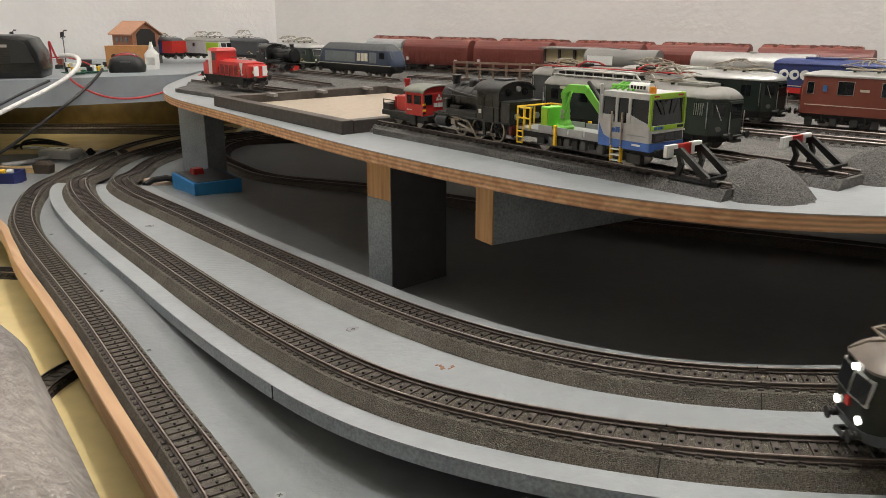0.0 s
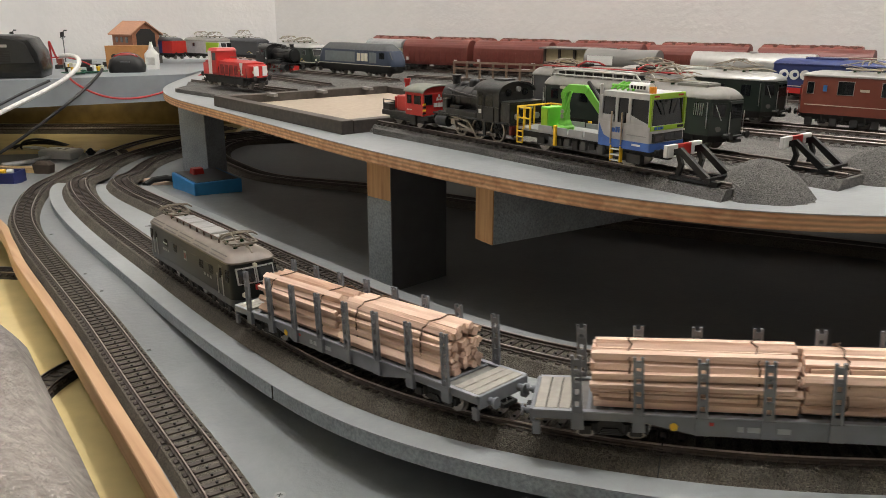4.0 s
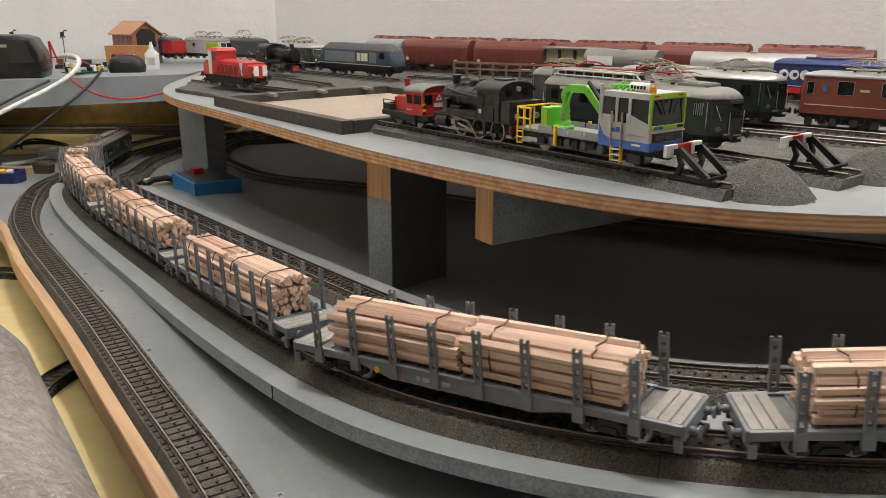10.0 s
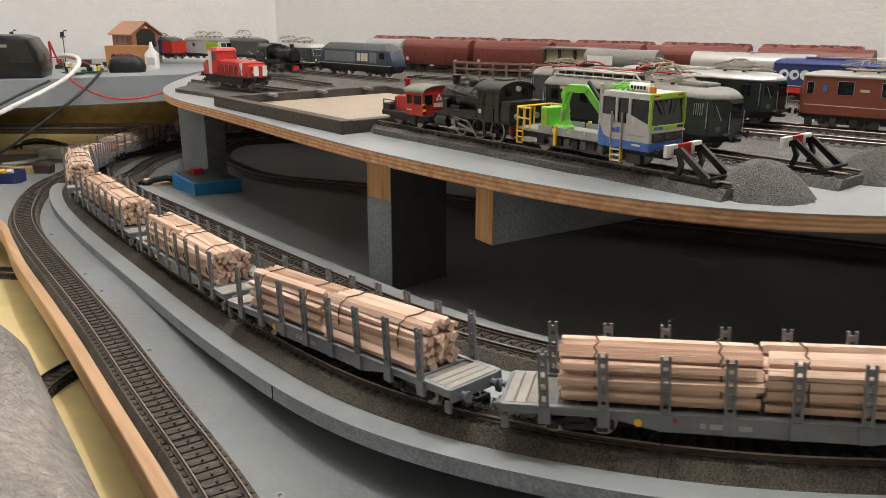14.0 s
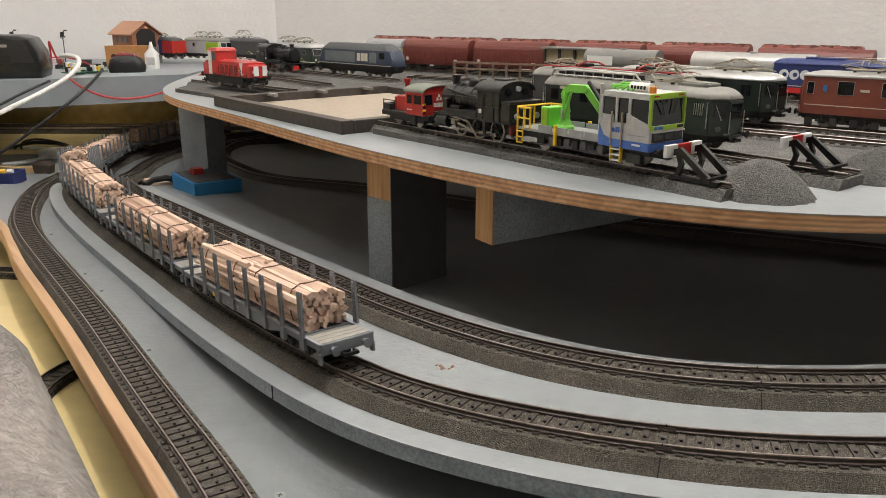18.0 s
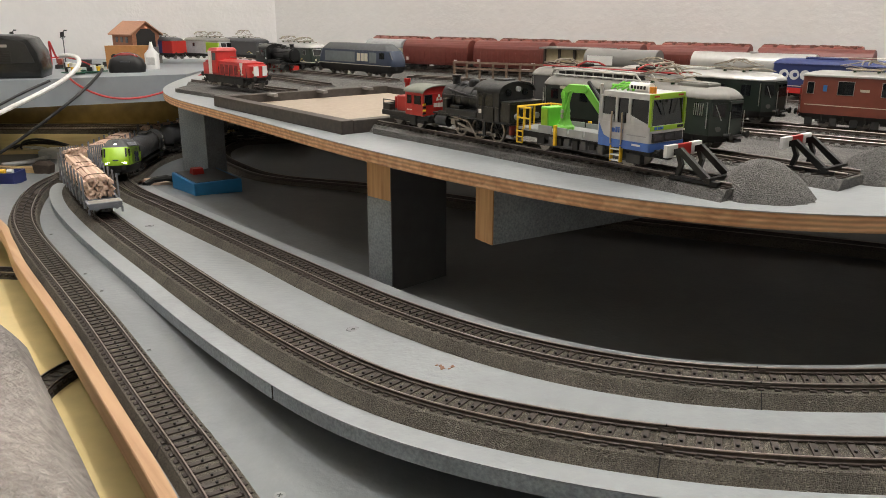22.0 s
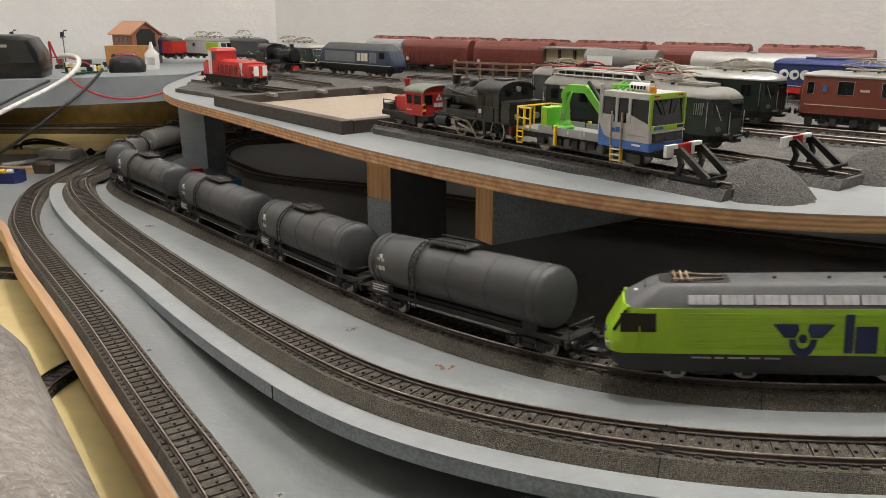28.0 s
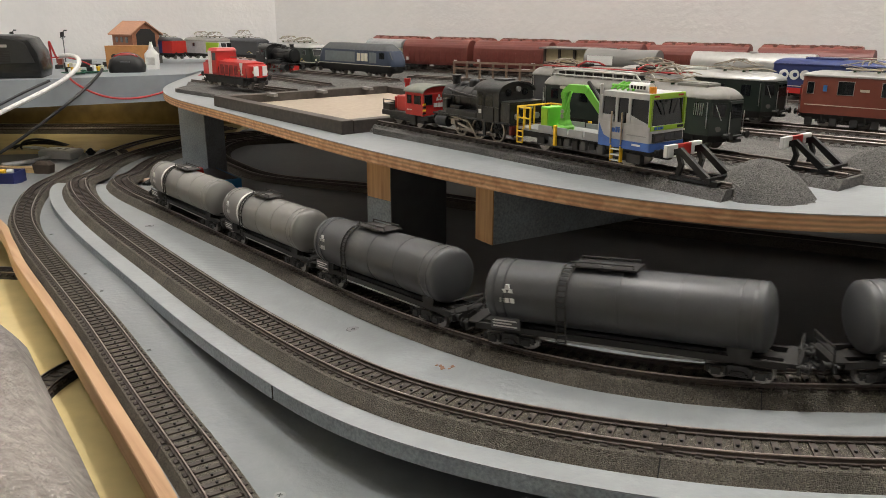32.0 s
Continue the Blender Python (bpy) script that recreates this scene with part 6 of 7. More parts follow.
def build_yard():
    # gravel ground of the yard
    out = [(-0.062, 0.700), (0.03, 0.590), (0.085, 0.520), (0.127, 0.482), (0.150, 0.452), (0.180, 0.456), (0.205, 0.486), (0.225, 0.520), (0.268, 0.494), (0.31, 0.478), (0.62, 0.46), (0.62, 1.0), (0.34, 1.26), (-0.10, 1.58), (-0.36, 1.62), (-0.36, 1.08), (-0.25, 0.965), (-0.067, 1.105), (0.115, 0.865)]
    o = part("yard_ground", prism(bmesh.new(), out, "z", DECK, DECK + 0.0048, 1.0), GRAVEL)
    tagged(o, "grey gravel ground of the model yard", "gravel", kind="structure")
    for a, b in (((-0.052, 0.722), (0.171, 0.447)), ((0.005, 0.772), (0.251, 0.476)), ((0.055, 0.812), (0.52, 0.44)), ((0.105, 0.852), (0.60, 0.44)),
                 ((0.15, 1.10), (0.62, 0.70)), ((-0.05, 1.25), (0.60, 0.77)), ((-0.19, 1.01), (-0.36, 1.18)), ((-0.16, 1.10), (-0.36, 1.36)), ((-0.07, 1.175), (-0.34, 1.46)), ((-0.14, 1.46), (0.60, 0.915)), ((-0.14, 1.54), (0.62, 0.98))):
        yard_track(a, b)
    # transfer pit: dark frame, pale floor
    dk = mat("pit_frame_brown", (0.055, 0.045, 0.038), 0.6, var=0.3, scale=200)
    th = thing("transfer_pit", "dark framed transfer table pit with a beige floor", "pit")
    th.matrix_world = pose(-0.262, 0.915, DECK, 0, 0, -52)
    part("floor", bx(4, 278, 4, 240, 0.2, 2.0), mat("pit_beige", (0.36, 0.30, 0.235), 0.7, var=0.08), th, "beige pit floor")
    part("side_wall", bx(0, 282, 0, 12, 0, 12, bev=0.6), dk, th)
    part("side_wall", bx(0, 282, 232, 244, 0, 10, bev=0.6), dk, th)
    part("end_wall", bx(0, 12, 12.2, 231.8, 0, 11.5, bev=0.6), dk, th)
    part("end_wall", bx(270, 282, 12.2, 231.8, 0, 11.5, bev=0.6), dk, th)
    for k in range(3):
        part("clip", bx(12, 30, 60 + k * 66, 66 + k * 66, 9, 12.4, bev=0.4), mat("clip_grey", (0.22, 0.21, 0.20), 0.5), th)
    at_yard(red_shunter(), -0.020, 0.683, -52)
    at_yard(steam_loco(), 0.033, 0.615, -53.5)
    cc = at_yard(crane_car(), 0.1016, 0.5296, -53)
    cc.scale = (0.93, 1.03, 1.0)
    W = lambda *xs: [(x, x + 8, 25, 32) for x in xs]
    green = mat("bottle_green_paint", (0.022, 0.034, 0.027), 0.34, var=0.08, coat=0.2)
    th = box_loco("electric_railcar", "dark green electric model railcar with pale grey roof", 88, green, ROOFGREY, FRAME_BLACK, wins=[(-72, -64, 25, 33), (-40, -32, 25, 33), (-10, -2, 25, 33), (24, 32, 25, 33), (44, 54, 24, 33.5), (66, 74, 24, 33.5)], pans=((30, 9),), boxes=((44, 70, 2.2),), facet=True, barred=(4, 5), r=8.5, rake=0.6, nose=0, w=16.8)
    fr = mat("roof_frame_silver", (0.50, 0.49, 0.46), 0.4, metal=0.4)
    for y in (-9, 9):
        bm = bmesh.new()
        tube(bm, [(-80, y, 42), (-76, y, 48), (8, y, 48), (14, y, 42)], 0.9, 6)
        tube(bm, [(-78, y, 44), (12, y, 44)], 0.7, 6)
        for k in range(9):
            tube(bm, [(-74 + k * 10, y, 42), (-74 + k * 10, y, 48)], 0.6, 6)
        part("roof_frame", bm, fr, th, "silver roof frame")
    for k in range(8):
        part("roof_slat", bx(-74 + k * 10.4, -70 + k * 10.4, -9, 9, 47.6, 48.8), fr, th)
        part("resistor", bx(-73 + k * 10.2, -67 + k * 10.2, -7, 7, 42.5, 46.5), FRAME_BLACK, th)
    for s in (-1, 1):
        for k, (w, h) in enumerate(((3, 5), (0, 0), (2.6, 5), (2.6, 5), (2.6, 5))):
            if w:
                part("lettering_bar", bx(-24 + k * 3.8, -24 + k * 3.8 + w, *sorted((s * 16.7, s * 17.0)), 21, 21 + h), mat("gold_print", (0.62, 0.42, 0.06), 0.5), th)
        part("white_plate", bx(-62, -56, *sorted((s * 16.7, s * 17.1)), 33.5, 35.5), CREAM, th)
    at_yard(th, 0.147, 0.618, -52)
    at_yard(box_loco("electric_locomotive", "dark model locomotive with red roof walkway and black collector", 84, DGREY, ROOFGREY, FRAME_BLACK, wins=W(-60, 50), pans=((-52, 6), (56, 7)), boxes=((-20, 20, 2),), facet=True, r=7, rake=0.6, nose=0), 0.150, 0.728, -48)
    rr = mat("red_walkway", (0.42, 0.03, 0.03), 0.45)
    last = [o for o in bpy.data.objects if o.name.startswith("electric_locomotive") and o.parent is None][-1]
    for y in (-9, 9):
        part("roof_walkway", bx(-70, 78, y - 1.4, y + 1.4, 44, 45.2, bev=0.3), rr, last, "thin red roof walkway")
    for x in (-30, 36):
        part("roof_pipe", tube(bmesh.new(), [(x, -9, 46), (x + 6, -4, 50), (x + 14, 4, 49), (x + 18, 9, 46)], 0.9, 6), rr, last)
        part("roof_gear", bx(x - 6, x + 10, -4, 4, 44.5, 48, bev=0.8), FRAME_BLACK, last)
    at_yard(box_loco("electric_locomotive", "dark green model locomotive with silver roof", 82, DGREEN, SILVER, FRAME_BLACK, wins=W(-66, -30, 0, 30) + [(54, 63, 24, 33)], pans=((40, 8), (-50, 6)), boxes=((-30, 14, 1.4),), facet=True, r=8, rake=0.6, nose=0, ze=37, zr=43), 0.236, 0.750, -49)
    th = box_loco("electric_locomotive", "red-brown model locomotive with silver roof and collectors", 90, mat("brick_brown_paint", (0.205, 0.056, 0.036), 0.4, var=0.06), SILVER, FRAME_BLACK, wins=[(-85, -80, 28, 37), (-61, -49, 28, 38.5), (-28, -12, 28, 38.5), (20, 34, 28, 38.5)], pans=((-44, 7), (40, 7)), boxes=((-8, 14, 1.6),), stripe=None, zr=46, ze=42, rake=0.4, nose=0.4, r=2.5, w=16.4)
    for s in (-1, 1):
        part("trim_line", bx(-86, 90, *sorted((s * 16.3, s * 16.7)), 18.4, 19.0), CREAM, th)
        for x in (-70, -34, 12, 48):
            part("louvre", bx(x + 26, x + 33, *sorted((s * 16.3, s * 16.6)), 31, 33), CREAM, th)
        for x in (-82, -62, -46, -30, 30, 46, 62, 82):
            part("brake_gear", bx(x - 3, x + 3, *sorted((s * 13, s * 15.4)), 1.4, 8.5, bev=0.5), mat("bogie_grey", (0.035, 0.034, 0.033), 0.55), th)
        part("end_ladder", tube(bmesh.new(), [(-91.4, s * 13, 9), (-91.4, s * 13, 34), (-91.4, s * 9, 34), (-91.4, s * 9, 9)], 0.5, 5), BROWN, th)
        part("sign_plate", bx(-72.5, -69.5, *sorted((s * 16.3, s * 16.7)), 30, 35), mat("sign_blue", (0.05, 0.2, 0.5), 0.4), th)
    at_yard(th, 0.381, 0.632, -42)
    th = box_loco("electric_locomotive", "deep blue and red model freight locomotive", 92, BLUE, BLUE, FRAME_BLACK, wins=[], pans=((50, 7),), boxes=((-60, -20, 1.5),), ze=38, zr=44, rake=1, nose=0.5, r=3)
    for s in (-1, 1):
        for k in range(5):
            o = part("lettering_block", disc(bmesh.new(), ((-78 if s < 0 else 30) + k * 11.5, s * 16.9, 27), 5.4, "y", 0.7, 16), WHITE, th, "white lettering block")
            part("lettering_gap", disc(bmesh.new(), ((-77 if s < 0 else 31) + k * 11.5, s * 17.1, 27), 2.4, "y", 0.7, 12), BLUE, o)
        part("red_band", bx(-90, 90, *sorted((s * 16.6, s * 17.0)), 7, 13), RED, th)
        part("white_line", bx(-90, 90, *sorted((s * 16.6, s * 16.9)), 14.5, 15.3), CREAM, th)
    at_yard(th, 0.447, 0.857, -44)
    # tanks and covered wagons towards the wall
    for x, y, m, lab in ((0.385, 1.008, SILVER, "silver model tank wagon before the brown wagons"), (0.245, 1.105, TANKLIGHT, "pale grey and white model tank wagon")):
        th = thing("tank_wagon", lab, "wagon", "yard vehicles")
        H = 72 if m is SILVER else 50
        part("tank", tube(bmesh.new(), [(-H - 2, 0, 29), (-H, 0, 29), (H, 0, 29), (H + 2, 0, 29)], 16, 28), m, th, smooth=True)
        part("sole_bar", bx(-H - 6, H + 6, -13, 13, 9.5, 13.2), FRAME_BLACK, th)
        part("dome", disc(bmesh.new(), (0, 0, 45), 5, "z", 3, 16), m, th)
        for s in (-1, 1):
            bogie(th, s * (H - 14), 21)
            if m is not SILVER:
                part("white_panel", bx(-H + 4, -8, *sorted((s * 15.4, s * 16.3)), 24, 36), WHITE, th)
        at_yard(th, x, y, -38)
    d = (math.cos(radians(-37)), math.sin(radians(-37)))
    for k in range(5):
        th = hood_wagon("red-brown covered model wagon in the row along the wall", 67)
        at_yard(th, -0.005 + d[0] * 0.146 * k, 1.36 + d[1] * 0.146 * k, -37)
    at_yard(hood_wagon("cream and grey covered model wagon", 40, CREAM, mat("grey_wagon_roof", (0.30, 0.31, 0.31), 0.6), zr=48), -0.095, 1.428, -37)
    for k in range(6):
        th = hood_wagon("red-brown loaded model wagon against the wall", 62, BROWN, None, "hopper_wagon", 51, True)
        at_yard(th, -0.075 + d[0] * 0.14 * k, 1.492 + d[1] * 0.14 * k, -37)
    # left part of the yard
    gb = mat("slate_blue_paint", (0.035, 0.05, 0.085), 0.4, var=0.06)
    th = thing("electric_locomotive", "slate blue and grey electric model locomotive", "locomotive", "yard vehicles")
    lv = [(8, 97, 15.6), (17, 99.6, 17.0), (22.5, 98.2, 17.0), (34.6, 90.2, 16.4)]
    lime_hull(th, gb, mat("dark_slate_roof", (0.07, 0.075, 0.08), 0.5), FRAME_BLACK, lv)
    for s in (-1, 1):
        part("grey_panel", side_pane(lv, -78, 62, 18, 32, s, 0.25), mat("panel_grey", (0.16, 0.18, 0.19), 0.5), th)
        part("emblem_field", side_pane(lv, 6, 44, 17, 33, s, 0.4), gb, th)
        for x0, x1 in ((12, 21), (23, 30), (32, 40)):
            part("emblem_block", side_pane(lv, x0, x1, 20, 30.5, s, 0.6), CREAM, th)
        part("pale_line", side_pane(lv, -97, 97, 14.6, 15.6, s, 0.3), CREAM, th)
        part("side_window", side_pane(lv, 70, 82, 24, 32, s, 0.3), GLASS, th)
    for sx in (-1, 1):
        part("windscreen", end_pane(lv, 23.8, 33.2, -14, 14, sx, 0.5, 0.6), mat("pale_glass", (0.10, 0.11, 0.115), 0.15), th)
        bogie(th, sx * 50, 34, 6.4, 12.5)
    buffers(th, 99, 11.8, 5)
    at_yard(th, -0.128, 1.262, -46)
    th.scale = (0.92, 0.92, 1.1)
    red_d = box_loco("diesel_locomotive", "red and white model diesel shunter on the yard", 68, RED, RED, FRAME_BLACK, zb=12, ze=26, zr=29, wins=(), ends=0, rake=8, w=13)
    part("cab", hull([(14, 13, 15.6), (38, 11.5, 15)], 2, 3), RED, red_d, "red cab").location.x = -0.032
    part("cab_roof", hull([(37.8, 13, 15.6), (41, 11, 13)], 2, 3), RED, red_d).location.x = -0.032
    for s in (-1, 1):
        part("white_stripe", bx(-42, -33, *sorted((s * 15.0, s * 15.9)), 13, 38), WHITE, red_d, "white cab stripe")
        part("white_stripe", prism(bmesh.new(), [(40, 27), (48, 27), (44, 14), (42, 14)], "y", *sorted((s * 12.9, s * 13.4))), WHITE, red_d)
        part("cab_window", bx(-31, -22, *sorted((s * 15.0, s * 15.7)), 28, 36), mat("pale_glass", (0.10, 0.11, 0.115), 0.15), red_d)
    part("front_chevron", end_pane([(12, 68, 13), (24, 68, 13), (26, 60, 12)], 14, 24, -9, -3, 1, 1.4, 1.5), WHITE, red_d)
    part("front_chevron", end_pane([(12, 68, 13), (24, 68, 13), (26, 60, 12)], 14, 24, 3, 9, 1, 1.4, 1.5), WHITE, red_d)
    at_yard(red_d, -0.272, 1.056, -45)
    red_d.scale = (0.88, 1.02, 1.18)
    for s in (-1, 1):
        for k in range(4):
            part("louvre", bx(-14 + k * 13, -5 + k * 13, *sorted((s * 12.9, s * 13.3)), 14, 24), mat("louvre_red", (0.22, 0.02, 0.018), 0.6), red_d)
        part("side_gear", bx(-50, 50, *sorted((s * 12, s * 14.5)), 4, 11, bev=0.8), FRAME_BLACK, red_d)
        part("walkway", bx(-64, 64, *sorted((s * 13, s * 16)), 11.4, 12.2), FRAME_BLACK, red_d)
        for k in range(6):
            part("handrail_post", tube(bmesh.new(), [(-14 + k * 15, s * 15.6, 12), (-14 + k * 15, s * 15.6, 22)], 0.4, 5), FRAME_BLACK, red_d)
    at_yard(steam_loco(48, True, "black model steam locomotive with a red frame"), -0.262, 1.302, 132)
    at_yard(box_loco("electric_locomotive", "dark green model locomotive with silver roof and end door", 66, green, SILVER, FRAME_BLACK, wins=W(-40, 0, 40), pans=((-30, 8), (20, 7)), ends=3, stripe=CREAM), -0.250, 1.408, -48)
    at_yard(box_loco("electric_locomotive", "red and blue model locomotive before the shed", 54, BLUE, DGREY, FRAME_BLACK, wins=W(-30,), pans=((-20, 6),), lit=(mat("red_tail_lamp", (1.0, 0.12, 0.02), 0.3, emit=4.0),)), -0.585, 1.725, -44)
    last = [o for o in bpy.data.objects if o.name.startswith("electric_locomotive") and o.parent is None][-1]
    part("red_cab", hull([(12, 22, 17), (36.4, 21.6, 16.6)], 3, 4), RED, last, "red painted cab end").location.x = 0.034
    part("white_ring", disc(bmesh.new(), (-8, -16.8, 24), 6, "y", 0.6, 16), WHITE, last)
    th = box_loco("electric_locomotive", "grey and lime model locomotive before the shed", 70, mat("light_steel", (0.42, 0.43, 0.44), 0.4), ROOFGREY, FRAME_BLACK, wins=W(-30, 20), pans=((-20, 9), (30, 9)))
    part("lime_panel", bx(20, 66, -17, 17, 14, 34, bev=1), LIME, th)
    at_yard(th, -0.492, 1.705, -42)
    at_yard(box_loco("electric_locomotive", "dark model locomotive with raised collector", 66, DGREY, DGREY, FRAME_BLACK, pans=((0, 12),)), -0.405, 1.665, -40)
    # wooden booth with windows, platform fence
    bw = mat("booth_brown", (0.05, 0.037, 0.028), 0.7, var=0.2)
    th = thing("signal_booth", "dark wooden model booth with lit looking windows", "building")
    part("base", bx(-48, 48, -16, 16, 0, 24), bw, th)
    for x in (-47, -22, 3, 24, 44):
        for y in (-15, 15):
            part("post", bx(x, x + 3.5, y - 1.2, y + 1.2, 24, 42), bw, th)
    part("window_band", bx(-44, 44, -13.5, 13.5, 24, 41.6), mat("cream_blind", (0.42, 0.36, 0.22), 0.6, var=0.1), th, "cream window panes")
    part("roof", bx(-53, 53, -20, 20, 42, 44.5, bev=0.5), mat("flat_roof", (0.16, 0.15, 0.14), 0.7), th)
    at_yard(th, 0.193, 1.172, -41)
    th = thing("platform_fence", "brown wooden model fence beside the yard", "fence")
    for k in range(8):
        part("fence_post", bx(-80 + k * 22, -77 + k * 22, -1.2, 1.2, -5, 22), mat("fence_brown", (0.20, 0.14, 0.10), 0.7), th)
    for z in (10, 19):
        part("fence_rail", bx(-80, 80, -1.8, -0.6, z, z + 3), mat("fence_brown", (0.20, 0.14, 0.10), 0.7), th)
    at_yard(th, 0.085, 1.195, -30)
    buffer_stop(0.1555, 0.4640, -51)
    buffer_stop(0.2375, 0.4960, -51)
    mound(0.187, 0.455, 0.030, 0.027, 0.021, -25)
    mound(0.283, 0.500, 0.031, 0.027, 0.021, -30)


# ---- left side: shelf, devices, clutter ----
def shed():
    th = thing("engine_shed", "model engine shed with an orange tiled gable roof", "building")
    orange = mat("terracotta_roof", (0.50, 0.26, 0.165), 0.7, var=0.12, scale=300)
    wallm = mat("shed_wall_red", (0.36, 0.15, 0.08), 0.75, var=0.15)
    part("wall", bx(-60, 60, -36, 36, 0, 34), wallm, th)
    part("gable", prism(bmesh.new(), [(-36, 34), (36, 34), (0, 58)], "x", -60, 60), wallm, th)
    for s in (-1, 1):
        part("roof", prism(bmesh.new(), [(s * 44, 28), (s * 44, 31), (0, 63), (0, 60)], "x", -68, 68), orange, th, "orange tiled roof slope")
    # No opening is cut: a black plate stands for the gateway's inner shade.
    part("gateway", prism(bmesh.new(), [(-25, 0), (25, 0), (25, 32), (12, 44), (-12, 44), (-25, 32)], "x", 59, 61), BLACK, th, "black plate for the shade inside the gateway")
    for k in range(3):
        part("window", bx(-40 + k * 30, -26 + k * 30, -36.6, -35.8, 10, 24), GLASS, th)
    return th


def cable(name, pts, r, material, label):
    q = spline([(*p,) for p in pts], 0.004)
    tagged(part(name, tube(bmesh.new(), [tuple(p) for p in q], r, 8, 1.0), material, None, smooth=True), label, "cable")


def build_left():
    fr = mat("shelf_blue_grey", (0.265, 0.295, 0.32), 0.45, var=0.05, scale=60, var2=0.06, scale2=8)
    slab("shelf", [(-0.98, 1.13), (-0.70, 1.268), (-0.478, 1.385), (-0.445, 1.40), (-0.445, 1.86), (-2.2, 1.95), (-2.2, 1.13)], DECK - 0.044, DECK, fr, fr, "blue-grey painted side shelf level with the upper deck", "shelf")
    # Unseen strip and lamp, added to brighten the boards under the shelf.
    o = tagged(part("shelf_light", bx(-150, 150, -6, 6, 0, 6, bev=1), mat("fill_strip_glow", (1.0, 0.86, 0.62), 0.4, emit=2.0)), "thin glowing strip added under the side shelf to brighten the boards", "lamp")
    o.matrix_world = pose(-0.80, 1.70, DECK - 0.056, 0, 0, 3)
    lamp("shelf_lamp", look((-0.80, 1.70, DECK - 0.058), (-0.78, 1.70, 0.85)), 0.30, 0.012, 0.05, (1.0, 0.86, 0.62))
    o = shed()
    o.matrix_world = pose(-0.652, 1.735, 1.031, 0, 0, -46)
    o.scale = (0.84, 0.80, 0.82)
    part_base = part("shed_plinth", bx(-54, 54, -30, 30, 0, 33.8), ROOFGREY)
    tagged(part_base, "grey board below the model shed", "board")
    part_base.matrix_world = pose(-0.652, 1.735, DECK, 0, 0, -46)
    # black rounded device
    th = thing("power_supply", "black rounded plastic power supply on the shelf", "device")
    th.matrix_world = pose(-0.752, 1.335, DECK, 0, 0, 14)
    th.scale = (1, 1, 1.12)
    dev = mat("device_black", (0.012, 0.0125, 0.013), 0.26, var=0.1)
    prof = [(-95, 2), (-95, 56), (-60, 59), (20, 61), (62, 60), (78, 56), (90, 36), (93, 12), (90, 0), (-90, 0)]
    part("case", prism(bmesh.new(), prof, "y", -44, 42, bev=7), dev, th, smooth=True)
    part("front_panel", prism(bmesh.new(), [(-92, 20), (-92, 50), (58, 55), (72, 50), (84, 22)], "y", -45.2, -43.5, bev=0.6), mat("device_panel", (0.022, 0.023, 0.025), 0.4), th, "satin black front panel")
    part("badge", bx(28, 46, -46.0, -45.0, 44, 48, bev=0.3), SILVER, th)
    for k in range(5):
        part("vent_rib", bx(-80, 50, -46.2, -45.0, 24 + k * 3.4, 25.4 + k * 3.4), BLACK, th)
    for x in (-70, 70):
        part("rubber_foot", disc(bmesh.new(), (x, -30, -0.4), 6, "z", 1.0, 12), BLACK, th)
    # mouse
    th = thing("computer_mouse", "black computer mouse with a red top stripe", "mouse")
    th.matrix_world = pose(-0.567, 1.455, DECK, 0, 0, 10)
    part("shell", hull([(0, 30, 17, 12), (10, 32, 18.5, 14), (22, 28, 16, 12), (30, 18, 11, 8), (33, 9, 6, 4)], 12, 6), BLACK, th, smooth=True)
    part("red_top", hull([(24, 24, 12, 7), (30.5, 18.8, 11.2, 6), (33.8, 10, 6.8, 4), (34.8, 4, 2, 1.5)], 5, 5), mat("dark_red_gloss", (0.20, 0.012, 0.012), 0.2), th, smooth=True)
    part("wheel", disc(bmesh.new(), (-20, 0, 27), 5, "y", 5, 14), FRAME_BLACK, th, smooth=True)
    part("side_button", bx(-8, 8, -17.6, -15.8, 17, 20, bev=0.6), DGREY, th)
    # glue bottle
    th = thing("glue_bottle", "small white glue bottle with pointed cap", "bottle")
    th.matrix_world = pose(-0.548, 1.53, DECK)
    part("bottle", hull([(0, 13, 9, 8), (28, 13, 9, 8), (36, 6, 6, 5.5)], 8, 6), WHITE, th, smooth=True)
    part("cap", hull([(36, 5, 5, 4.5), (50, 2, 2, 1.8)], 4, 6), WHITE, th, smooth=True)
    part("label_bar", bx(-8, 8, -9.3, -8.8, 8, 22), mat("pale_label", (0.5, 0.5, 0.48), 0.6), th)
    th = thing("cardboard_box", "small brown cardboard box on the shelf", "box")
    th.matrix_world = pose(-0.60, 1.56, DECK, 0, 0, 5)
    cb = mat("cardboard", (0.42, 0.20, 0.07), 0.8, var=0.08)
    part("box_body", bx(-42, 36, -12, 12, 0, 42, bev=0.6), cb, th)
    part("box_flap", bx(-42, 36, -12.6, -12.0, 33, 42.4), cb, th)
    rng = random.Random(3)
    for i, (x, y) in enumerate(((-0.64, 1.40), (-0.66, 1.46), (-0.615, 1.43), (-0.69, 1.50))):
        th = thing("circuit_board", "small green circuit board with parts on the shelf", "electronics", "electronics clutter")
        th.matrix_world = pose(x, y, DECK, 0, 0, rng.uniform(-60, 60))
        part("board", bx(-18, 18, -11, 11, 2, 4), mat("pcb_green", (0.02, 0.10, 0.06), 0.4), th)
        for k in range(4):
            part("component", bx(-14 + k * 8, -9 + k * 8, -6, 4, 4, rng.uniform(7, 16), bev=0.4), (BLACK, WHITE, YELLOW, CREAM)[k], th)
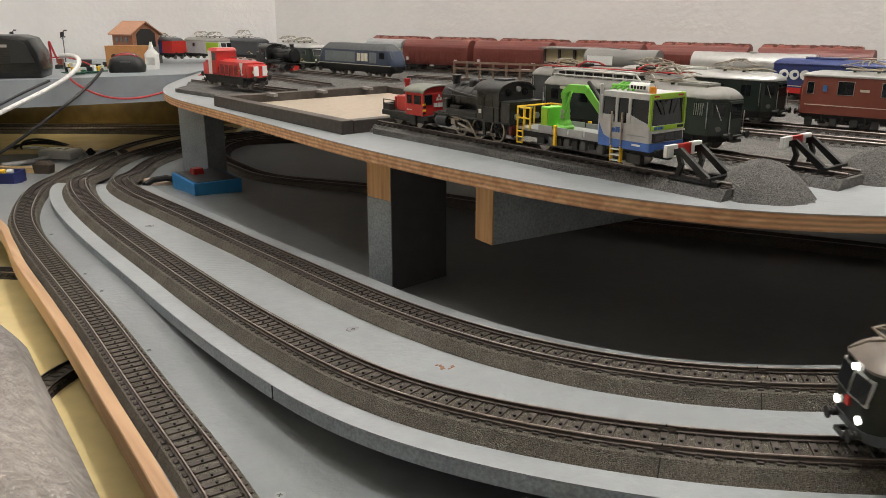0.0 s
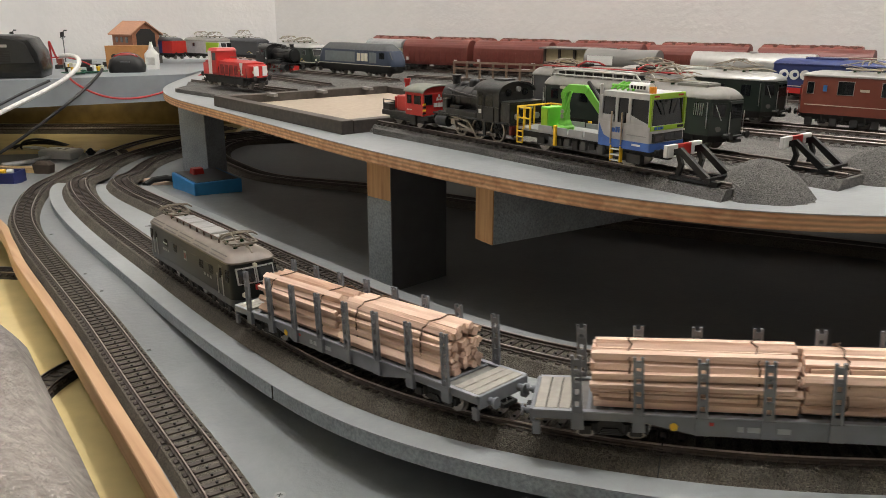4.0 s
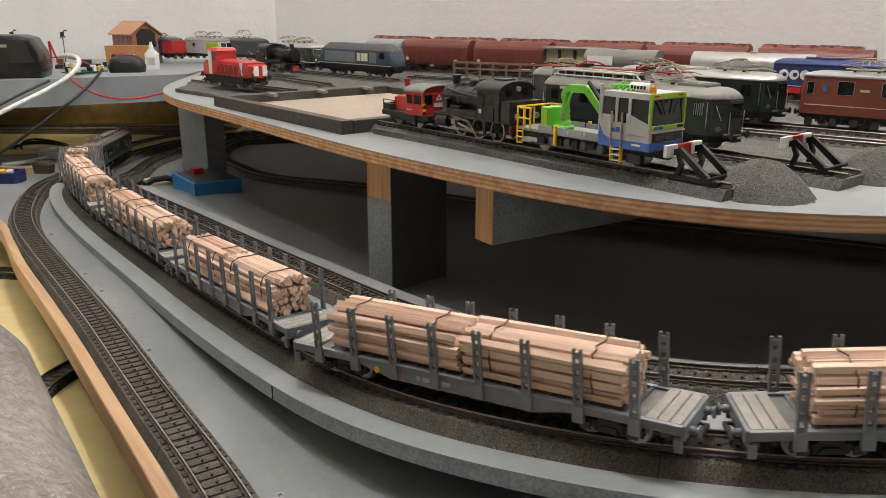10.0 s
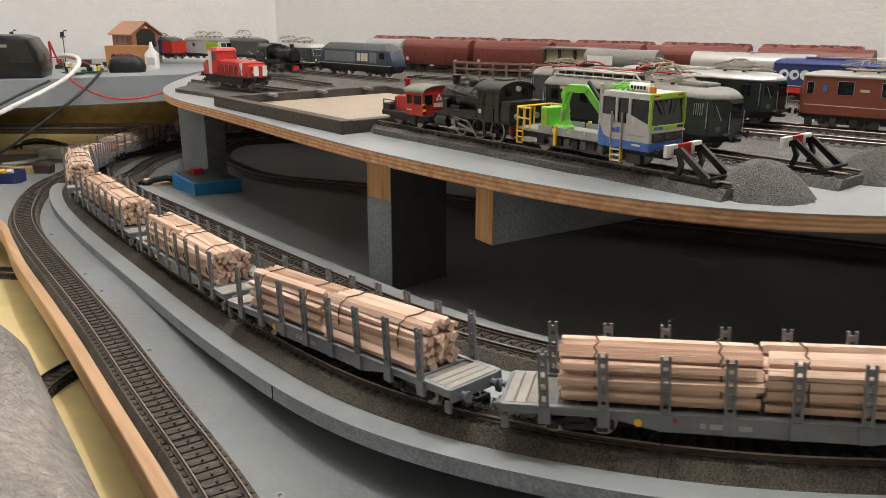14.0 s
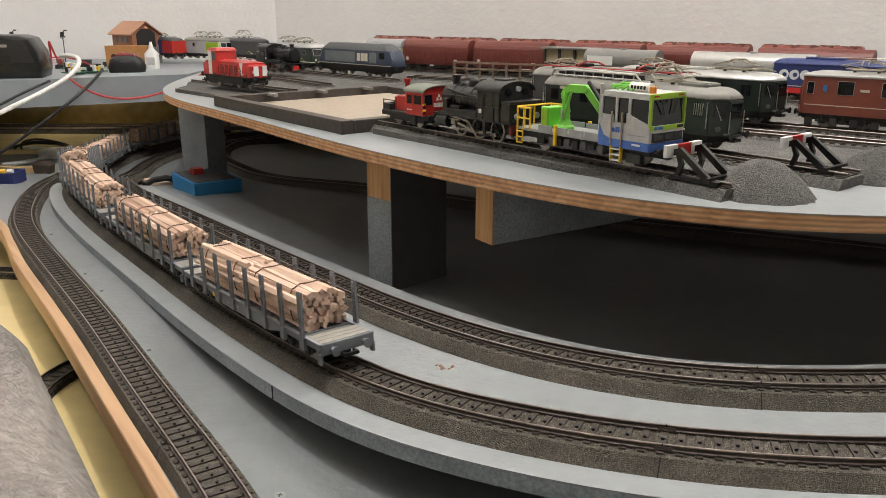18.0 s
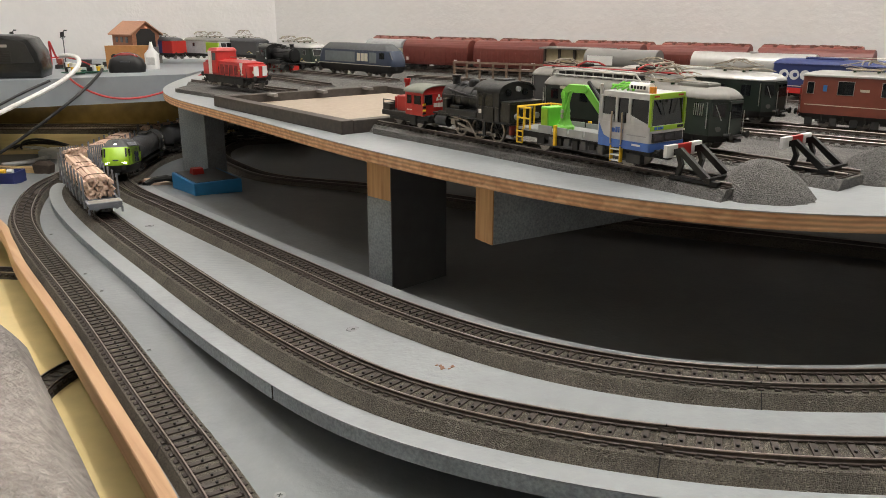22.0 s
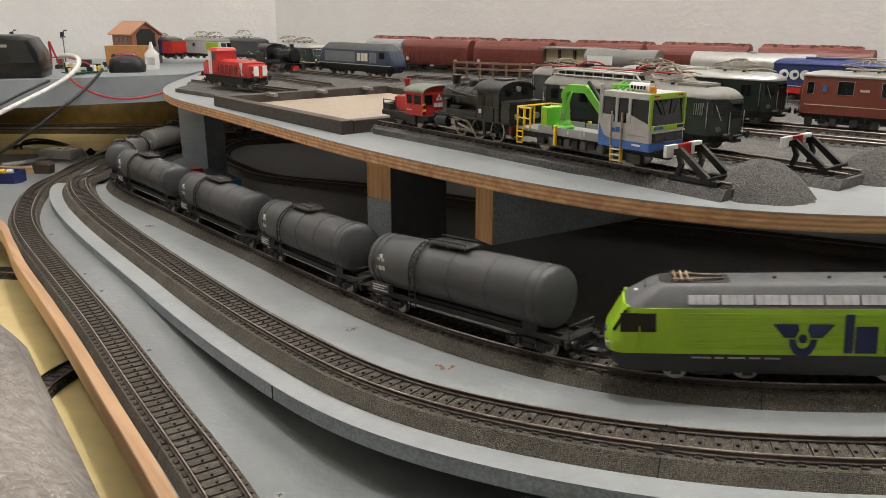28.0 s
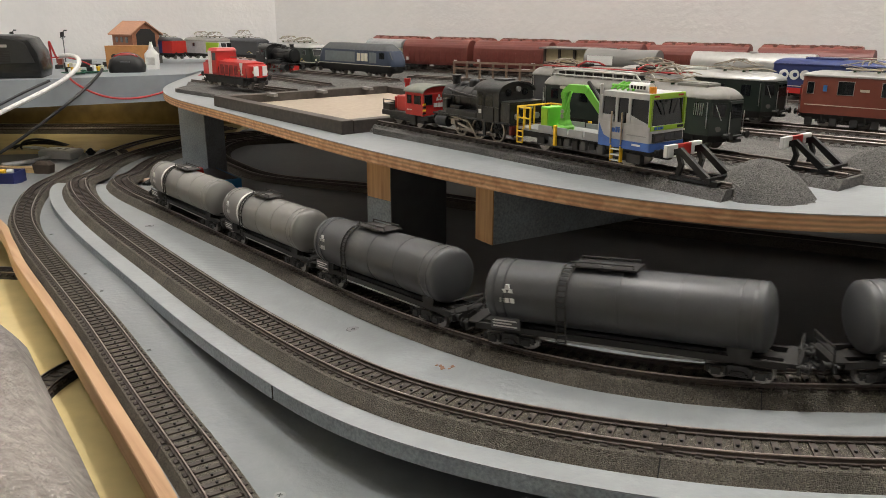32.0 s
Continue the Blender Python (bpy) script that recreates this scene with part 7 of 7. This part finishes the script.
        part("pin_strip", bx(-17, 17, 8, 10, 0, 2.2), BLACK, th)
    for x, y in ((-0.79, 1.70), (-0.905, 1.72)):
        th = thing("street_lamp", "thin model street lamp beside the shed", "lamp", "model lamps")
        th.matrix_world = pose(x, y, DECK)
        part("mast", tube(bmesh.new(), [(0, 0, 0), (0, 0, 62), (6, 0, 68)], 1.1, 6), DGREY, th)
        part("lamp_head", disc(bmesh.new(), (7, 0, 67), 3.2, "z", 2.4, 10), DGREY, th)
        part("bracket", tube(bmesh.new(), [(-6, 0, 54), (0, 0, 50), (6, 0, 56)], 0.8, 6), DGREY, th)
        part("signal_head", bx(-4, 3, -2, 2, 54, 64, bev=0.6), FRAME_BLACK, th)
        part("base", disc(bmesh.new(), (0, 0, 1), 4, "z", 2, 10), DGREY, th)
    # cables
    red_c = mat("red_cable", (0.45, 0.03, 0.03), 0.5)
    blk = mat("black_cable", (0.015, 0.015, 0.016), 0.5)
    cable("cable", [(-0.64, 1.36, 1.03), (-0.615, 1.34, 1.036), (-0.575, 1.30, 1.03), (-0.565, 1.22, 1.005), (-0.60, 1.12, 0.975), (-0.64, 1.03, 0.945), (-0.72, 0.95, 0.90)], 0.0034, CABLE_WHITE, "thick white cable hanging from the shelf")
    cable("cable", [(-0.62, 1.33, 1.0), (-0.585, 1.265, 1.002), (-0.57, 1.245, 0.985), (-0.545, 1.27, 0.968), (-0.50, 1.32, 0.962), (-0.45, 1.36, 0.975), (-0.42, 1.375, 0.998), (-0.40, 1.38, 1.004)], 0.0017, red_c, "thin red cable along the shelf front")
    cable("cable", [(-0.56, 1.33, 1.01), (-0.545, 1.27, 1.0), (-0.565, 1.24, 0.975), (-0.62, 1.20, 0.93), (-0.68, 1.17, 0.885), (-0.73, 1.15, 0.866)], 0.0024, blk, "black cable hanging down from the shelf")
    cable("cable", [(-0.60, 1.23, 1.0), (-0.63, 1.19, 0.985), (-0.67, 1.15, 0.955), (-0.72, 1.10, 0.93)], 0.002, blk, "black cable hanging at the shelf end")
    cable("cable", [(-0.765, 1.62, 1.0), (-0.778, 1.60, 1.05), (-0.785, 1.60, 1.088), (-0.775, 1.60, 1.095), (-0.768, 1.60, 1.085), (-0.775, 1.61, 1.03), (-0.782, 1.62, 1.0)], 0.002, red_c, "red wire loop standing up")
    cable("cable", [(-0.72, 1.45, 1.02), (-0.69, 1.47, 1.03), (-0.66, 1.49, 1.026), (-0.64, 1.50, 1.0)], 0.0012, red_c, "red wire across the shelf")
    cable("cable", [(-0.80, 1.50, 0.851), (-0.75, 1.47, 0.860), (-0.71, 1.45, 0.853), (-0.70, 1.38, 0.851), (-0.75, 1.33, 0.851)], 0.004, CABLE_WHITE, "white cable curled on the table")
    for k in range(3):
        cable("cable", [(-0.83 + k * 0.02, 1.48, 0.850), (-0.79, 1.46 - 0.02 * k, 0.870 + 0.006 * k), (-0.74, 1.48 + 0.02 * k, 0.866), (-0.72, 1.53, 0.850)], 0.002, blk, "black wire loop on the table")
    # small dark bits along the shelf
    for k, (x, y, h) in enumerate(((-0.70, 1.60, 14), (-0.655, 1.62, 22), (-0.61, 1.64, 12), (-0.735, 1.56, 18))):
        th = thing("track_part", "dark model track part lying on the shelf", "track part", "shelf clutter")
        th.matrix_world = pose(x, y, DECK, 0, 0, 35 * k)
        part("base", bx(-22, 22, -7, 7, 0, h * 0.4, bev=0.6), FRAME_BLACK, th)
        part("housing", bx(-14, 6, -5, 5, h * 0.4, h, bev=0.8), (DGREY, BLACK, ROOFGREY, BROWN)[k], th)
        part("rod", tube(bmesh.new(), [(-20, 4, h * 0.5), (20, -4, h * 0.7)], 0.8, 6), SILVER, th)
    # clutter on the table
    th = thing("adapter_box", "white plastic adapter with two sockets on the table", "adapter")
    th.matrix_world = pose(-0.695, 1.43, TABLE - 0.026, 0, 0, -12)
    part("case", hull([(0, 34, 20, 4), (12, 34, 20, 4), (15, 31, 17, 4)], 4, 4), WHITE, th, smooth=True)
    for x in (-8, 6):
        part("socket", bx(x, x + 8, -4, 6, 14.8, 15.3), DGREY, th)
    for i, (x, y, m, w) in enumerate(((-0.60, 1.44, CREAM, 16), (-0.63, 1.455, CABLE_WHITE, 16), (-0.655, 1.46, BLACK, 14), (-0.69, 1.465, BROWN, 14), (-0.64, 1.40, ROOFGREY, 14))):
        bm = bmesh.new()
        rs = []
        for j in range(6):
            f = j / 5
            rs.append([((w * (1 - f * 0.8) * (1 + 0.3 * math.sin(2.3 * k + i))) * math.cos(2 * math.pi * k / 12), w * 0.7 * (1 - f * 0.8) * math.sin(2 * math.pi * k / 12), f * (9 + i) + math.sin(k * 1.7 + j + i) * (1.2 if j else 0)) for k in range(12)])
        loft(bm, rs)
        o = tagged(part("scrap_part", bm, m, None), "crumpled small scrap lying on the table", "scrap", "table clutter")
        o.matrix_world = pose(x, y, TABLE - sag(y), 0, 0, 40 * i)
    th = thing("brush", "wooden brush with dark bristles on the table", "brush")
    th.matrix_world = pose(-0.655, 1.282, TABLE - 0.026, 0, 0, -8)
    part("handle", hull([(0.5, 55, 7, 6), (9, 55, 6.5, 5)], 5, 4), wood_mat("brush_wood", (0.42, 0.28, 0.13), (0.55, 0.38, 0.2), 0), th, smooth=True).location.x = -0.06
    part("bristle_block", hull([(0, 14, 9, 4), (14, 17, 8, 4), (20, 10, 5, 3)], 4, 4), mat("bristle_brown", (0.05, 0.035, 0.025), 0.8, var=0.4, scale=900), th)
    th = thing("parts_tray", "small dark blue plastic tray with screws on the table", "tray")
    th.matrix_world = pose(-0.654, 1.162, TABLE - sag(1.162), 0, 0, 3)
    bl = mat("tray_blue", (0.02, 0.03, 0.14), 0.4)
    part("tray_floor", bx(-40, 22, -20, 20, 0, 3), bl, th)
    for a in ((-40, 22, -20, -18), (-40, 22, 18, 20), (-40, -38, -18, 18), (20, 22, -18, 18)):
        part("tray_wall", bx(*a, 0, 18, bev=0.4), bl, th)
    for k in range(5):
        part("content", disc(bmesh.new(), (-32 + k * 11, -6, 18), 4, "x", 8, 10), (YELLOW, WHITE, LIME, YELLOW, WHITE)[k], th)
    # blue box by the post
    th = thing("control_box", "bright blue control box with a red switch beside the post", "box")
    th.matrix_world = pose(-0.322, 1.058, TABLE - sag(1.058), 0, 0, 35)
    bb = mat("box_blue", (0.03, 0.24, 0.55), 0.45, var=0.05)
    part("case", bx(-32, 32, -48, 48, -2, 20, bev=1.2), bb, th)
    part("panel", bx(-28, 28, -44, 44, 19.6, 20.6), mat("dark_panel", (0.05, 0.05, 0.055), 0.4), th)
    part("switch", hull([(20, 8, 9, 2), (28, 7, 7, 2)], 2, 3), RED, th).location = (-0.006, 0.018, 0)
    # off-cuts on the board
    for x, y, a in ((-0.435, 1.187, 30), (-0.402, 1.135, 12)):
        th = thing("wood_offcut", "small pale wooden offcut lying on the board", "offcut", "wood offcuts")
        th.matrix_world = pose(x, y, TABLE - sag(y), 0, 0, a)
        part("piece", prism(bmesh.new(), [(-30, -6), (24, -9), (30, 2), (-18, 9)], "z", 0, 5), LOGWOOD, th)
    th = thing("pliers_grip", "dark curved tool grip lying beside the track", "tool")
    th.matrix_world = pose(-0.405, 1.108, TABLE - sag(1.108))
    part("grip", tube(bmesh.new(), [(-16, -12, 4), (-10, 4, 8), (6, 14, 9), (22, 16, 5)], 4.5, 8), BLACK, th, smooth=True)
    # grey cushion close to the eye
    bm = hull([(-899, 90, 145, 40), (-140, 95, 150, 40), (-60, 104, 160, 46), (0, 100, 158, 46), (22, 88, 146, 44), (34, 66, 124, 40), (38, 40, 95, 30)], 40, 10)
    bmesh.ops.subdivide_edges(bm, edges=bm.edges, cuts=2, use_grid_fill=True)
    for v in bm.verts:
        v.co += Vector((noise.noise(v.co * 22), noise.noise(v.co * 22 + Vector((7, 0, 0))), noise.noise(v.co * 22 + Vector((0, 7, 0))))) * 0.004
    fab = mat("grey_plush", (0.25, 0.227, 0.207), 0.95, var=0.22, scale=150, var2=0.26, scale2=16, bump=0.003, bscale=420)
    o = tagged(part("seat_cushion", bm, fab, None, smooth=True), "grey plush cushion of a chair beside the table", "cushion")
    o.matrix_world = pose(-0.274, 0.300, 0.900, 0, 0, 35)
    # tracks on the yellow board
    for pts in ([(-0.27, 0.44), (-0.30, 0.49), (-0.315, 0.545), (-0.305, 0.60), (-0.275, 0.64), (-0.23, 0.66)], [(-0.25, 0.70), (-0.36, 0.80), (-0.49, 0.84), (-0.62, 0.83), (-0.8, 0.78)]):
        q = spline(pts)
        track("track", np.c_[q, np.full(len(q), 0.826)], "brown model track on the yellow lower board", near=lambda p: False, studs=False, group="lower tracks", bedw=(10, 12))
    for x in (0.0, 0.055):
        q = spline([(-1.9, 1.66 + x), (-1.2, 1.68 + x), (-0.85, 1.69 + x), (-0.62, 1.68 + x), (-0.47, 1.66 + x)])
        track("track", np.c_[q, np.full(len(q), 0.864)], "brown model track along the wall", near=lambda p: False, studs=False, group="lower tracks")
    # screws on the boards
    filled = mat("filled_screw", (0.24, 0.25, 0.25), 0.5)
    for x, y, z, m in ((-0.0603, 0.4932, None, filled), (-0.168, 0.640, None, filled), (-0.314, 0.818, None, filled), (-0.29, 0.634, TABLE, filled), (-0.324, 0.68, TABLE, filled), (-0.206, 0.511, TABLE, filled), (-0.418, 0.813, TABLE, filled), (-0.08, 0.337, TABLE, STUD)):
        th = thing("screw", "countersunk screw head in the grey board", "screw", "board screws")
        th.matrix_world = Matrix.Translation((x, y, z if z else ramp(x, y) - 0.0105)) @ Matrix.Rotation(x * 40, 4, "Z")
        part("head", disc(bmesh.new(), (0, 0, -0.1), 4.0 if z is None else (3.0 if m is STUD else 1.8), "z", 0.7, 16), filled, th)
        if z is None:
            # The ring's dark grey also holds the shadow round the head.
            part("rim", disc(bmesh.new(), (0, 0, -0.22), 4.5, "z", 0.7, 20), mat("screw_rim_shadow", (0.10, 0.10, 0.10), 0.6), th, "dark ring of cracked paint, shade put into its colour")
        part("cross_slot", bx(-1.5, 1.5, -0.3, 0.3, 0.2, 0.40), BLACK, th)
        part("cross_slot", bx(-0.3, 0.3, -1.5, 1.5, 0.2, 0.42), BLACK, th)


build_yard()
build_left()

# ---- motion ----
class Line:
    """A path by arc length."""

    def __init__(self, path):
        self.p = path
        self.s = np.r_[0, np.cumsum(np.linalg.norm(np.diff(path, axis=0), axis=1))]

    def at(self, s):
        return Vector([float(np.interp(s, self.s, self.p[:, k])) for k in range(3)])

    def near(self, x, y):
        return float(self.s[np.argmin((self.p[:, 0] - x) ** 2 + (self.p[:, 1] - y) ** 2)])

    def seat(self, s, base, flip=False):
        a, b = self.at(s + base / 2), self.at(s - base / 2)
        d = (b - a) if flip else (a - b)
        return Matrix.Translation((a + b) / 2) @ d.to_track_quat("X", "Z").to_matrix().to_4x4()


LINE_B, LINE_C = Line(B3), Line(C3)
LOG_SPEED, TANK_SPEED = 0.1405, 0.168
TANK_REF = 0.089
LOG_PITCH, TANK_PITCH = 0.2318, 0.188
LOG_S0 = 3.602
TANK_S0 = LINE_C.near(0.215, 0.354) + TANK_REF + TANK_SPEED * 27.6


LOG_TRAIN = [(green_loco(), 0.1095, 0.13)]
kinds = [log_wagon(i + 1, "grey stake wagon loaded with two bundles of split timber") for i in range(3)]
for i in range(9):
    ob = kinds[i] if i < 3 else copy_thing(kinds[(i * 2) % 3], Matrix())
    LOG_TRAIN.append((ob, 0.2080 + LOG_PITCH * (i + 0.5), 0.148))
TANK_TRAIN = [(lime_loco(), 0.009, 0.10)]
dark = tank_wagon(False, "dark grey model tank wagon with ladder and walkway")
pale = tank_wagon(True, "pale grey model tank wagon with a white band")
for i in range(7):
    src = pale if i > 4 else dark
    ob = src if i in (0, 5) else copy_thing(src, Matrix())
    TANK_TRAIN.append((ob, 0.213 + TANK_PITCH * i, 0.124))


def resize(th, along, up):
    """Fits a vehicle's length and height."""
    for o in th.children:
        o.scale[0], o.scale[2] = along, up
        o.location[0] *= along
        o.location[2] *= up


resize(TANK_TRAIN[0][0], 1.0, 1.16)
resize(LOG_TRAIN[0][0], 0.92, 1.06)
for ob, _, _ in LOG_TRAIN[1:]:
    resize(ob, 1.02, 1.09)


def log_way(t):
    """Way run by the log train: it slows a little once its tail leaves the ramp."""
    return LOG_S0 + LOG_SPEED * t - 0.0145 * 0.4 * math.log1p(math.exp((min(t, 27.0) - 18.1) / 0.4))


def motions():
    times = [0.5 * i for i in range(65)]
    for ob, back, base in LOG_TRAIN:
        walk(ob, [(t, LINE_B.seat(max(log_way(t) - back, 0.15), base)) for t in times])
    for ob, back, base in TANK_TRAIN:
        walk(ob, [(t, LINE_C.seat(TANK_S0 - TANK_SPEED * t + back, base, True)) for t in times])


motions()
